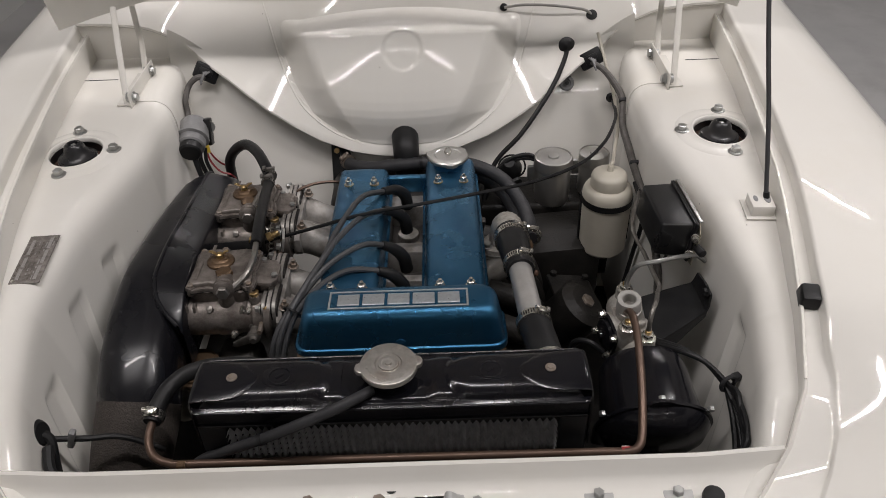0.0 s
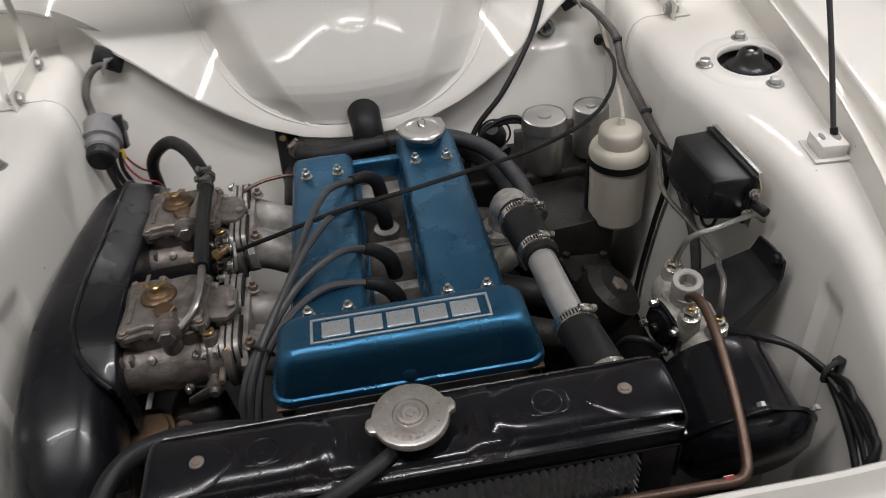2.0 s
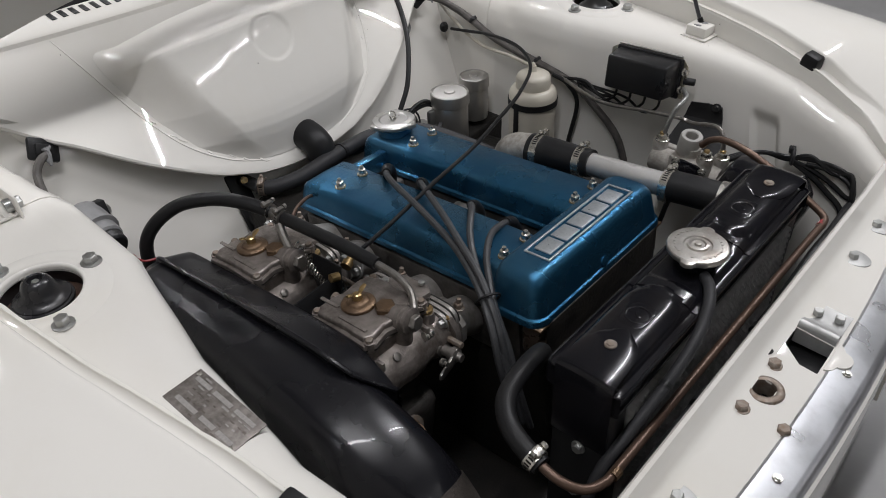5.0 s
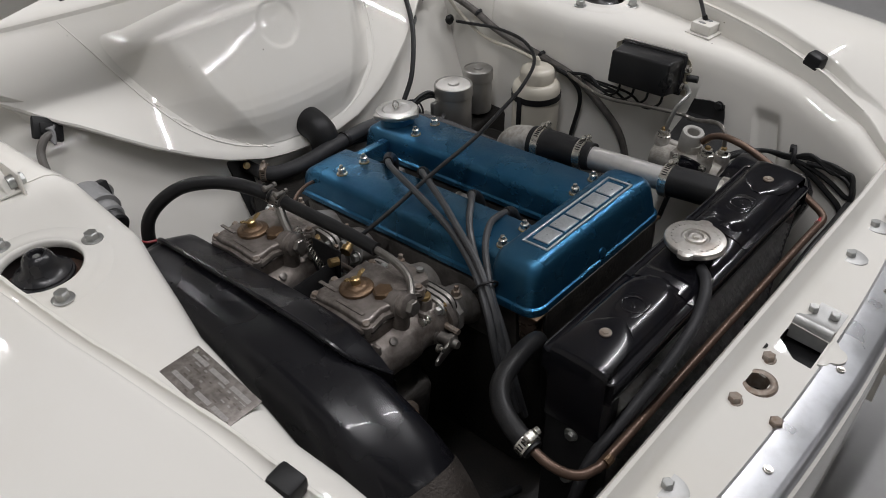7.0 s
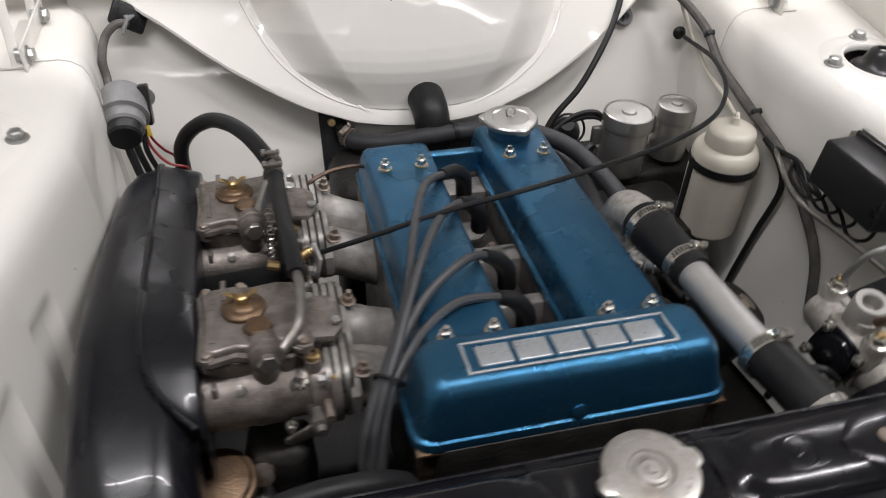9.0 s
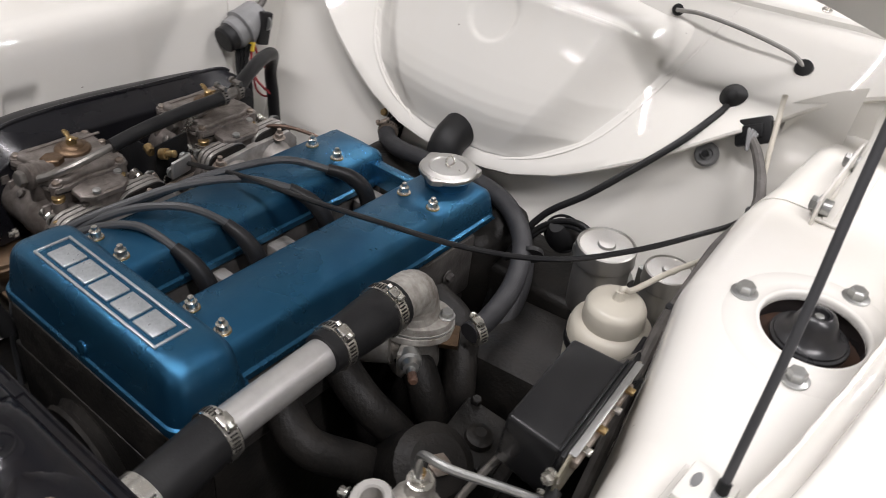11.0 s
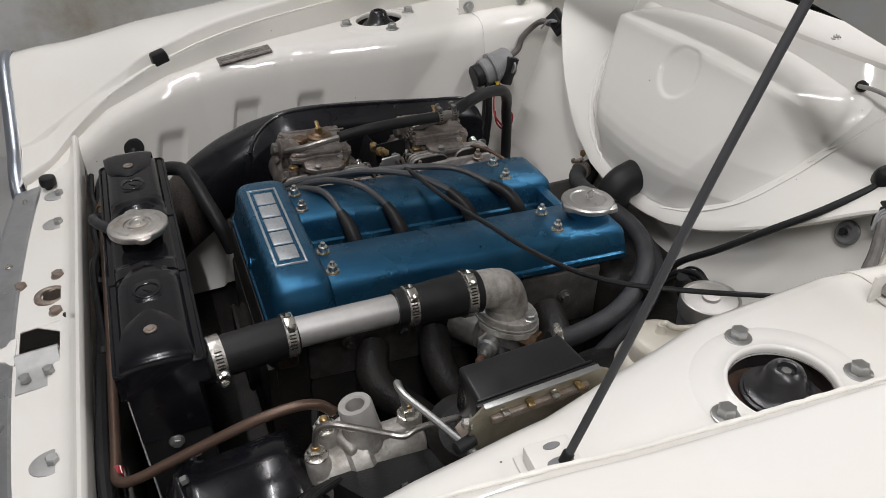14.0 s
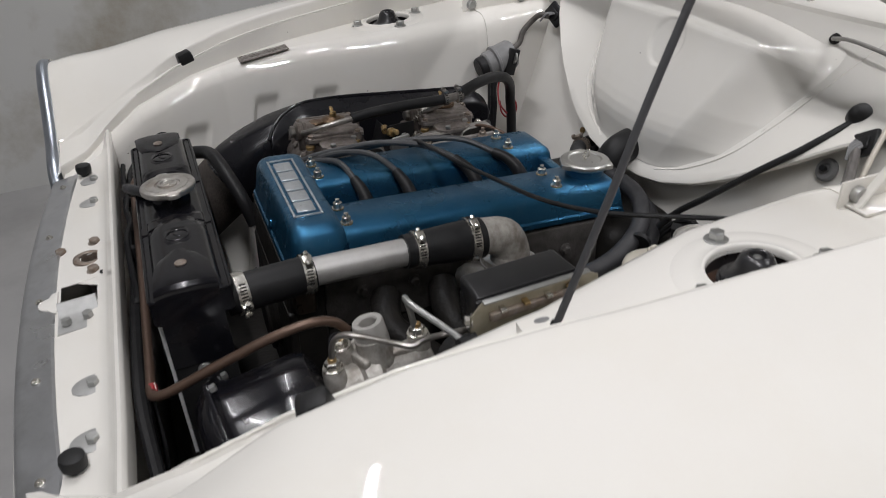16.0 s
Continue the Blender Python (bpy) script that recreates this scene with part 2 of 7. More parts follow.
FROST = material("frosted_nozzle", (0.33, 0.32, 0.30), 0.45, second=(0.25, 0.24, 0.22), scale=60, amount=0.7)
RED = material("red_wire", (0.28, 0.02, 0.025), 0.4)
YELLOW = material("yellow_tag", (0.6, 0.42, 0.04), 0.5)
PLATE = material("stamped_plate", (0.27, 0.247, 0.228), 0.45, metal=0.5, second=(0.13, 0.113, 0.10), scale=160, amount=0.9, bump=0.2, bump_scale=600, stain=(0.06, 0.05, 0.045), stain_scale=50, stain_amount=0.8)
PLATEINK = material("dark_plate_print", (0.07, 0.055, 0.045), 0.6, second=(0.14, 0.12, 0.10), scale=300, amount=0.9)
PLATELINE = material("worn_plate_print", (0.36, 0.34, 0.32), 0.5, metal=0.3, second=(0.26, 0.25, 0.24), scale=400, amount=0.9)
RUST = material("rusty_recess", (0.10, 0.05, 0.03), 0.8, second=(0.05, 0.035, 0.03), scale=60, amount=0.9)
CONCRETE = material("concrete_floor", (0.40, 0.395, 0.39), 0.42, second=(0.31, 0.308, 0.305), scale=1.7, amount=0.9, rough_vary=0.15, bump=0.1, bump_scale=30,
                    stain=(0.20, 0.195, 0.19), stain_scale=2.5, stain_amount=0.5)
WALLPAINT = material("stained_concrete_wall", (0.56, 0.56, 0.545), 0.8, second=(0.46, 0.46, 0.44), scale=1.3, amount=0.9, bump=0.2, bump_scale=20,
                     stain=(0.24, 0.20, 0.13), stain_scale=2.4, stain_amount=0.85)
CEILPAINT = material("ceiling_board", (0.48, 0.48, 0.47), 0.8, scale=2)
GLASS = material("windscreen_glass", (0.16, 0.145, 0.125), 0.12, spec=0.25, coat=0.0, second=(0.03, 0.03, 0.03), scale=3)
LAMPGLOW = bpy.data.materials.new("lamp_diffuser")
LAMPGLOW.use_nodes = True
LAMPGLOW.node_tree.nodes["Principled BSDF"].inputs["Emission Color"].default_value = (1, 0.97, 0.92, 1)
LAMPGLOW.node_tree.nodes["Principled BSDF"].inputs["Emission Strength"].default_value = 6.0


# ---- building helpers ----
def part(name, bm, mat, parent=None, label="", sharp=35):
    """One mesh object from a bmesh given in world places, under a thing or part if one is given."""
    bmesh.ops.recalc_face_normals(bm, faces=bm.faces[:])
    for f in bm.faces:
        f.smooth = True
    for e in bm.edges:
        e.smooth = len(e.link_faces) != 2 or e.calc_face_angle(0) < radians(sharp)
    me = bpy.data.meshes.new(name)
    bm.to_mesh(me)
    bm.free()
    me.materials.append(mat)
    ob = new(name, me)
    if parent:
        ob.parent = parent
        m = parent.matrix_basis.copy()
        up = parent
        while up.parent:
            m = up.parent.matrix_basis @ up.matrix_parent_inverse @ m
            up = up.parent
        ob.matrix_parent_inverse = m.inverted()
    if label:
        ob["label"] = label
    return ob


def thing(name, place, label, category, group="", kind=""):
    ob = new(name)
    ob.empty_display_size = 0.02
    ob.matrix_basis = Matrix.Translation(place)
    return tagged(ob, label, category, group, kind)


def table(pairs, t):
    return float(np.interp(t, [p[0] for p in pairs], [p[1] for p in pairs]))


def spline(points, steps=8):
    """Catmull-Rom samples through points."""
    p = [Vector(q) for q in points]
    p = [p[0] * 2 - p[1]] + p + [p[-1] * 2 - p[-2]]
    out = []
    for i in range(1, len(p) - 2):
        for k in range(steps):
            t = k / steps
            a, b, c, d = p[i - 1], p[i], p[i + 1], p[i + 2]
            out.append(0.5 * (2 * b + (c - a) * t + (2 * a - 5 * b + 4 * c - d) * t * t + (3 * b - a - 3 * c + d) * t ** 3))
    return out + [p[-2]]


def sweep(points, r, seg=10, steps=8, bm=None, smooth=True, flat=1.0, ribs=0):
    """A round bar or hose along points; r: one radius or one for each point; flat squeezes it; ribs: rings along it."""
    bm = bm or bmesh.new()
    n = len(points)
    path = spline(points, steps) if smooth else [Vector(q) for q in points]
    radii = [r] * len(path) if not isinstance(r, (list, tuple)) else [float(np.interp(i * (n - 1) / (len(path) - 1), range(n), r)) for i in range(len(path))]
    tangents = [(path[min(i + 1, len(path) - 1)] - path[max(i - 1, 0)]).normalized() for i in range(len(path))]
    side = tangents[0].cross(Vector((0, 0, 1)))
    if side.length < 0.1:
        side = tangents[0].cross(Vector((0, 1, 0)))
    side.normalize()
    rings = []
    for i, (q, t) in enumerate(zip(path, tangents)):
        side = (side - t * side.dot(t)).normalized()
        up = side.cross(t)
        rad = radii[i] * (1 + 0.07 * (i % 2) if ribs else 1)
        rings.append([bm.verts.new(q + side * math.cos(a) * rad + up * math.sin(a) * rad * flat)
                      for a in (2 * math.pi * k / seg for k in range(seg))])
    for a, b in zip(rings, rings[1:]):
        for k in range(seg):
            bm.faces.new((a[k], a[(k + 1) % seg], b[(k + 1) % seg], b[k]))
    bm.faces.new(rings[0][::-1])
    bm.faces.new(rings[-1])
    return bm


def lathe(profile, place=(0, 0, 0), axis=(0, 0, 1), seg=24, bm=None, ends=True):
    """A turned form: profile of (radius, height) along axis from place."""
    bm = bm or bmesh.new()
    m = Matrix.Translation(place) @ Vector((0, 0, 1)).rotation_difference(Vector(axis)).to_matrix().to_4x4()
    rings = []
    for r, h in profile:
        rings.append([bm.verts.new(m @ Vector((max(r, 1e-5) * math.cos(a), max(r, 1e-5) * math.sin(a), h))) for a in (2 * math.pi * k / seg for k in range(seg))])
    for a, b in zip(rings, rings[1:]):
        for k in range(seg):
            bm.faces.new((a[k], a[(k + 1) % seg], b[(k + 1) % seg], b[k]))
    if ends:
        bm.faces.new(rings[0][::-1])
        bm.faces.new(rings[-1])
    return bm


def box(size, m=None, bevel=0.0, bm=None, taper=(1, 1), segs=2):
    """A block of that size centred on m, with rounded edges; taper shrinks its top."""
    own = bmesh.new()
    bmesh.ops.create_cube(own, size=1.0)
    for v in own.verts:
        if v.co.z > 0:
            v.co.x, v.co.y = v.co.x * taper[0], v.co.y * taper[1]
        v.co = Vector((v.co.x * size[0], v.co.y * size[1], v.co.z * size[2]))
    if bevel:
        bmesh.ops.bevel(own, geom=own.edges[:], offset=bevel, segments=segs, profile=0.5, affect="EDGES")
    if m is not None:
        own.transform(m if isinstance(m, Matrix) else Matrix.Translation(m))
    return merge(bm, own)


def merge(bm, own):
    if bm is None:
        return own
    me = bpy.data.meshes.new("tmp")
    own.to_mesh(me)
    own.free()
    bm.from_mesh(me)
    bpy.data.meshes.remove(me)
    return bm


def sheet(rows, bm=None, thick=0.0, closed=False):
    """A surface through rows of points; thick gives it depth along its normals."""
    own = bmesh.new()
    grid = [[own.verts.new(q) for q in row] for row in rows]
    for a, b in zip(grid, grid[1:]):
        for k in range(len(a) - (0 if closed else 1)):
            j = (k + 1) % len(a)
            own.faces.new((a[k], a[j], b[j], b[k]))
    if thick:
        bmesh.ops.recalc_face_normals(own, faces=own.faces[:])
        bmesh.ops.solidify(own, geom=own.faces[:], thickness=thick)
    return merge(bm, own)


def prism(outline, depth, m=None, bevel=0.0, bm=None, segs=2):
    """An outline in x, y raised by depth in z."""
    own = bmesh.new()
    f = own.faces.new([own.verts.new((x, y, 0)) for x, y in outline])
    up = bmesh.ops.extrude_face_region(own, geom=[f])
    for v in up["geom"]:
        if isinstance(v, bmesh.types.BMVert):
            v.co.z += depth
    bmesh.ops.recalc_face_normals(own, faces=own.faces[:])
    if bevel:
        edges = [e for e in own.edges if all(v.co.z > depth * 0.5 for v in e.verts)]
        bmesh.ops.bevel(own, geom=edges, offset=bevel, segments=segs, profile=0.5, affect="EDGES")
    if m is not None:
        own.transform(m)
    return merge(bm, own)


def ring(radius, thick, n=24):
    return [(radius * math.cos(2 * math.pi * k / n), radius * math.sin(2 * math.pi * k / n)) for k in range(n)]


def align(place, axis, roll=0):
    """A pose whose z runs along axis."""
    return Matrix.Translation(place) @ Vector((0, 0, 1)).rotation_difference(Vector(axis)).to_matrix().to_4x4() @ pose(0, 0, 0, 0, 0, roll)


def hexbolt(place, axis=(0, 0, 1), r=0.008, h=0.006, washer=0.0, name="bolt", mat=None, parent=None, label=""):
    bm = bmesh.new()
    if washer:
        lathe([(washer * 0.4, 0), (washer, 0), (washer, 0.0012), (washer * 0.9, 0.0018), (r * 0.5, 0.0018)], place, axis, 16, bm)
    m = align(place, axis, 15)
    prism([(r * math.cos(math.pi / 3 * k), r * math.sin(math.pi / 3 * k)) for k in range(6)], h + 0.0018, m, r * 0.16, bm, 1)
    return part(name, bm, mat or ZINC, parent, label)


def clamp_ring(place, axis, r, width=0.011, up=(0, 0, 1), parent=None, name="hose_clamp", mat=None):
    """A worm-drive hose clip: band, screw housing on its upper side, and screw."""
    axis = Vector(axis).normalized()
    bm = lathe([(r * 0.96, -width / 2), (r + 0.0014, -width / 2), (r + 0.0014, width / 2), (r * 0.96, width / 2)], place, axis, 30)
    x = Vector(up) - axis * Vector(up).dot(axis)
    x.normalize()
    y = axis.cross(x)
    m = Matrix.Translation(place) @ Matrix((x, y, axis)).transposed().to_4x4()
    box((0.0048, 0.011, width * 0.98), m @ pose(r + 0.0036, 0, 0), 0.0016, bm)
    lathe([(0.003, 0), (0.0044, 0.0), (0.0044, 0.004), (0.003, 0.005), (0.001, 0.005)], m @ Vector((r + 0.0046, 0.0058, 0)), m.to_3x3() @ Vector((0, 1, 0)), 10, bm)
    lathe([(0.001, 0), (0.0032, 0.0), (0.0032, 0.004), (0.001, 0.004)], m @ Vector((r + 0.0046, -0.0095, 0)), m.to_3x3() @ Vector((0, 1, 0)), 8, bm)
    clip = part(name, bm, mat or STEEL, parent)
    slots = bmesh.new()
    pitch = math.degrees(0.0034 / r)
    for k in range(12):
        a = (24 + pitch * (k // 2)) * (1 if k % 2 else -1)
        box((0.0008, 0.0015, width * 0.58), m @ pose(0, 0, 0, 0, 0, a) @ pose(r + 0.0014, 0, 0), 0, slots)
    tagged(part("band_perforation", slots, GRIME_SHADE, clip), kind="stuff")
    return clip


# ---- garage ----
def garage():
    floor = part("floor", box((9.6, 14.4, 0.1), (1.85, -1.0, -0.05)), CONCRETE)
    tagged(floor, "smooth grey concrete garage floor with dull stains", "floor", kind="structure")
    for name, size, place in (("wall_west", (0.2, 14.4, 3.2), (-2.28, -1.0, 1.6)), ("wall_east", (0.2, 14.4, 3.2), (6.6, -1.0, 1.6)),
                              ("wall_north", (8.68, 0.2, 3.2), (2.16, 6.1, 1.6)), ("wall_south", (8.68, 0.2, 3.2), (2.16, -8.1, 1.6))):
        tagged(part(name, box(size, place), WALLPAINT), "bare grey concrete garage wall with faint stains", "wall", kind="structure")
    tagged(part("ceiling", box((9.5, 14.4, 0.1), (1.85, -1.0, 3.1)), CEILPAINT), "pale flat garage ceiling", "ceiling", kind="structure")
    for lx, ly, weight in LAMP_SPOTS:
        lamp = thing("ceiling_light", (lx, ly, 3.05), "long white ceiling strip light, switched on", "lamp", "ceiling strip lights")
        part("housing", box((1.76, 0.11, 0.06), (lx, ly, 3.02), 0.008), CEILPAINT, lamp)
        part("diffuser", box((1.7, 0.04, 0.02), (lx, ly, 2.965), 0.006), LAMPGLOW, lamp)


garage()

# ---- car body ----
car = thing("car", (0, 0.3, 0), "cream-white vintage saloon car with its bonnet propped open", "car")
RAIL_X = [(-0.2, 0.372), (-0.165, 0.385), (-0.13, 0.418), (-0.095, 0.450), (-0.036, 0.482), (0.05, 0.501), (0.128, 0.515), (0.187, 0.527), (0.29, 0.547), (0.39, 0.561), (0.6, 0.585), (0.85, 0.605)]
TOP_Z = [(-0.2, 0.700), (-0.165, 0.706), (-0.13, 0.716), (-0.095, 0.735), (-0.036, 0.768), (0.07, 0.802), (0.16, 0.817), (0.25, 0.827), (0.465, 0.84), (0.62, 0.846), (0.85, 0.85)]
EDGE_X = [(-0.175, 0.362), (-0.13, 0.395), (-0.095, 0.434), (0.0, 0.462), (0.12, 0.479), (0.17, 0.4745), (0.22, 0.471), (0.28, 0.466), (0.343, 0.451), (0.411, 0.436), (0.46, 0.424), (0.6, 0.42), (0.66, 0.43), (0.85, 0.44)]
WALL_X = [(-0.13, 0.395), (0.2, 0.41), (0.3, 0.405), (0.37, 0.395), (0.6, 0.395), (0.85, 0.40)]


def wall_x(y, z):
    """How far out the inner wing's side stands at a place along it and a height."""
    e, w, z0 = table(EDGE_X, y) - 0.012, table(WALL_X, y), table(TOP_Z, y) - 0.038
    return e + (w - e) * max(0.0, (z0 - z) / (z0 - 0.42))


RIBS = {-1: (0.305, 0.195, 0.068), 1: (0.100,)}


def recess(s, y, z):
    """How deep the slanting swages pressed into an inner wing are; y is taken along their slant."""
    deep = 0.0
    for y0 in RIBS[s]:
        top = 0.757 if y0 > 0.11 or s > 0 else 0.725
        a = max(0.0, min(1.0, (0.0245 - abs(y - y0)) / 0.007))
        b = max(0.0, min(1.0, (top - z) / 0.02))
        deep = max(deep, 0.010 * a * b)
    return deep


def inner_wing(s):
    rows = []
    for y in np.arange(-0.172, 0.845, 0.0035):
        g, z, e = table(RAIL_X, y), table(TOP_Z, y), table(EDGE_X, y)
        a, c = g + 0.004, e + 0.018
        prof = [(g + 0.012, y, z - 0.03)] + [(a + (c - a) * k / 9, y, z) for k in range(10)] + [(e + 0.007, y, z - 0.003), (e - 0.003, y, z - 0.010), (e - 0.009, y, z - 0.022), (e - 0.012, y, z - 0.038)]
        z0 = z - 0.038
        for k in np.linspace(0.02, 1.0, 56):
            zz = z0 + (0.42 - z0) * k
            yy = y - 0.25 * max(0.0, 0.755 - zz)
            prof.append((wall_x(yy, zz) + recess(s, y, zz), yy, zz))
        rows.append([(s * x, yy, zz) for x, yy, zz in prof])
    bm = sheet(rows)
    c = Vector((s * 0.523, 0.459, 0.842))
    gone = [f for f in bm.faces if f.calc_center_median().z > 0.8 and (f.calc_center_median() - c).to_2d().length < 0.058]
    bmesh.ops.delete(bm, geom=gone, context="FACES")
    return part("inner_wing", bm, PAINT, car)


FLANGE_Z = [(-0.2, 0.712), (-0.165, 0.722), (-0.13, 0.726), (-0.09, 0.754), (-0.047, 0.781), (0.043, 0.820), (0.132, 0.845), (0.181, 0.854), (0.243, 0.862), (0.327, 0.869), (0.42, 0.877), (0.6, 0.889), (0.85, 0.902), (1.1, 0.91)]
GUTTER_W = [(-0.175, 0.085), (-0.13, 0.072), (-0.09, 0.054), (-0.05, 0.041), (0.0, 0.031), (0.1, 0.026), (0.3, 0.023), (0.6, 0.019), (1.1, 0.019)]
GUTTER_H = [(-0.175, 0.048), (-0.13, 0.048), (-0.09, 0.042), (-0.05, 0.031), (0.0, 0.021), (0.05, 0.018), (1.1, 0.018)]
CROWN_Z = [(-0.175, 0.818), (-0.05, 0.835), (0.055, 0.847), (0.22, 0.863), (0.44, 0.880), (1.1, 0.915)]
NOSE_Z = [(0.38, 0.712), (0.46, 0.735), (0.545, 0.775), (0.60, 0.806), (0.654, 0.828), (0.70, 0.824), (0.745, 0.81), (0.785, 0.79), (0.81, 0.77), (0.84, 0.70)]


def outer_wing(s):
    """Rail, crown and side of one front wing."""
    rows = []
    for y in np.linspace(-0.175, 1.1, 96):
        g, z, f = table(RAIL_X, y), table(TOP_Z, y), table(FLANGE_Z, y)
        o, ox, zt = f + table(GUTTER_H, y), g + table(GUTTER_W, y), table(CROWN_Z, y)
        tilt = 0.55 * (o - f - 0.018)
        prof = [(g + 0.001, z - 0.012), (g + 0.0012, z + 0.001), (g + 0.0022, f - 0.004), (g + 0.0028, f - 0.0008), (g + 0.0046, f + 0.0006), (g + 0.0064, f - 0.0012),
                (g + 0.0085, f - 0.0040), (ox - 0.007, f - 0.0046 + tilt), (ox - 0.0035, f - 0.0026 + tilt), (ox - 0.0012, o - 0.0045), (ox + 0.0005, o - 0.0012), (ox + 0.004, o)]
        # a shallow arch from the gutter to the crown, then a quickening fall to the side
        run = 0.696 - ox
        bend = -0.20 - (zt - o) / run
        for u in np.linspace(0.08, 0.92, 9):
            d = run * u
            prof.append((ox + 0.004 + d, o + ((zt - o) / run - bend) * d + bend * d * d / run))
        prof += [(0.70, zt), (0.725, zt - 0.0065), (0.75, zt - 0.0155), (0.775, zt - 0.0285), (0.795, zt - 0.043), (0.81, zt - 0.062), (0.822, zt - 0.092), (0.831, zt - 0.15), (0.835, zt - 0.24), (0.83, 0.5), (0.80, 0.3)]
        k = max(0.0, min(1.0, (0.05 - y) / 0.22))
        k = k * k * (3 - 2 * k)
        prof = prof[:9] + [(x, zz + (min(zz, table(NOSE_Z, x)) - zz) * k) for x, zz in prof[9:]]
        rows.append([(s * x, y, zz) for x, zz in prof])
    ob = part("outer_wing", sheet(rows), PAINT, car, sharp=50)
    # headlamp surround at the front end of the wing
    part("headlamp_trim", sweep([(s * 0.822, -0.185, 0.5), (s * 0.828, -0.188, 0.68)] + [(s * x, -0.186, table(NOSE_Z, x) - 0.012) for x in (0.81, 0.775, 0.72, 0.66, 0.60, 0.54, 0.47, 0.41)] + [(s * 0.385, -0.186, 0.68), (s * 0.38, -0.19, 0.6)], 0.013, 12), TRIM, ob, "bright headlamp surround")
    return ob


def wing_nose(s):
    top = [(x, table(NOSE_Z, x)) for x in (0.38, 0.41, 0.44, 0.48, 0.52, 0.56, 0.60, 0.64, 0.68, 0.72, 0.76, 0.79, 0.815, 0.835)]
    rows = [[(s * x, -0.175 - d, zz - (zz - 0.45) * k) for x, zz in top] for k, d in ((0, 0.0), (0.03, 0.008), (0.1, 0.013), (0.4, 0.015), (1.0, 0.01))]
    return part("wing_nose", sheet(rows), PAINT, car)


for side in (-1, 1):
    wing_nose(side)
    inner_wing(side)
    wing = outer_wing(side)


def seam_bead(s):
    """Brushed seam sealer where the inner wing meets the rail."""
    rng = random.Random(8 + s)
    pts = [(s * (table(RAIL_X, y) + 0.0046 + 0.0003 * rng.uniform(-1, 1)), y, table(FLANGE_Z, y) + 0.0006) for y in np.linspace(-0.03, 0.76, 110)]
    return part("seam_bead", sweep(pts, [0.0019 + 0.0006 * rng.random() for _ in pts], 8, 3, flat=0.7), SEALER, car)


for side in (-1, 1):
    seam_bead(side)


# firewall and scuttle
LIP = [(0.0, 0.668, 0.692), (0.05, 0.668, 0.695), (0.1, 0.669, 0.705), (0.165, 0.679, 0.727), (0.21, 0.690, 0.750), (0.26, 0.706, 0.779), (0.30, 0.722, 0.806), (0.335, 0.739, 0.831), (0.37, 0.756, 0.850), (0.395, 0.775, 0.868), (0.425, 0.795, 0.886), (0.455, 0.80, 0.899), (0.49, 0.80, 0.915), (0.56, 0.80, 0.923), (0.62, 0.80, 0.925)]


def lip(x):
    """The lower edge of the scuttle panel, a bow that hangs lowest in the middle."""
    return Vector((x, table([q[:2] for q in LIP], abs(x)), table([(q[0], q[2]) for q in LIP], abs(x))))


def cowl(x, p):
    """A point of the sloping scuttle panel, p metres up from its lower lip."""
    a = lip(x)
    b = Vector((x, 0.862 + 0.02 * (min(abs(x), 0.4) / 0.3) ** 2, 0.928))
    d = b - a
    return a + d * (p / 0.304)


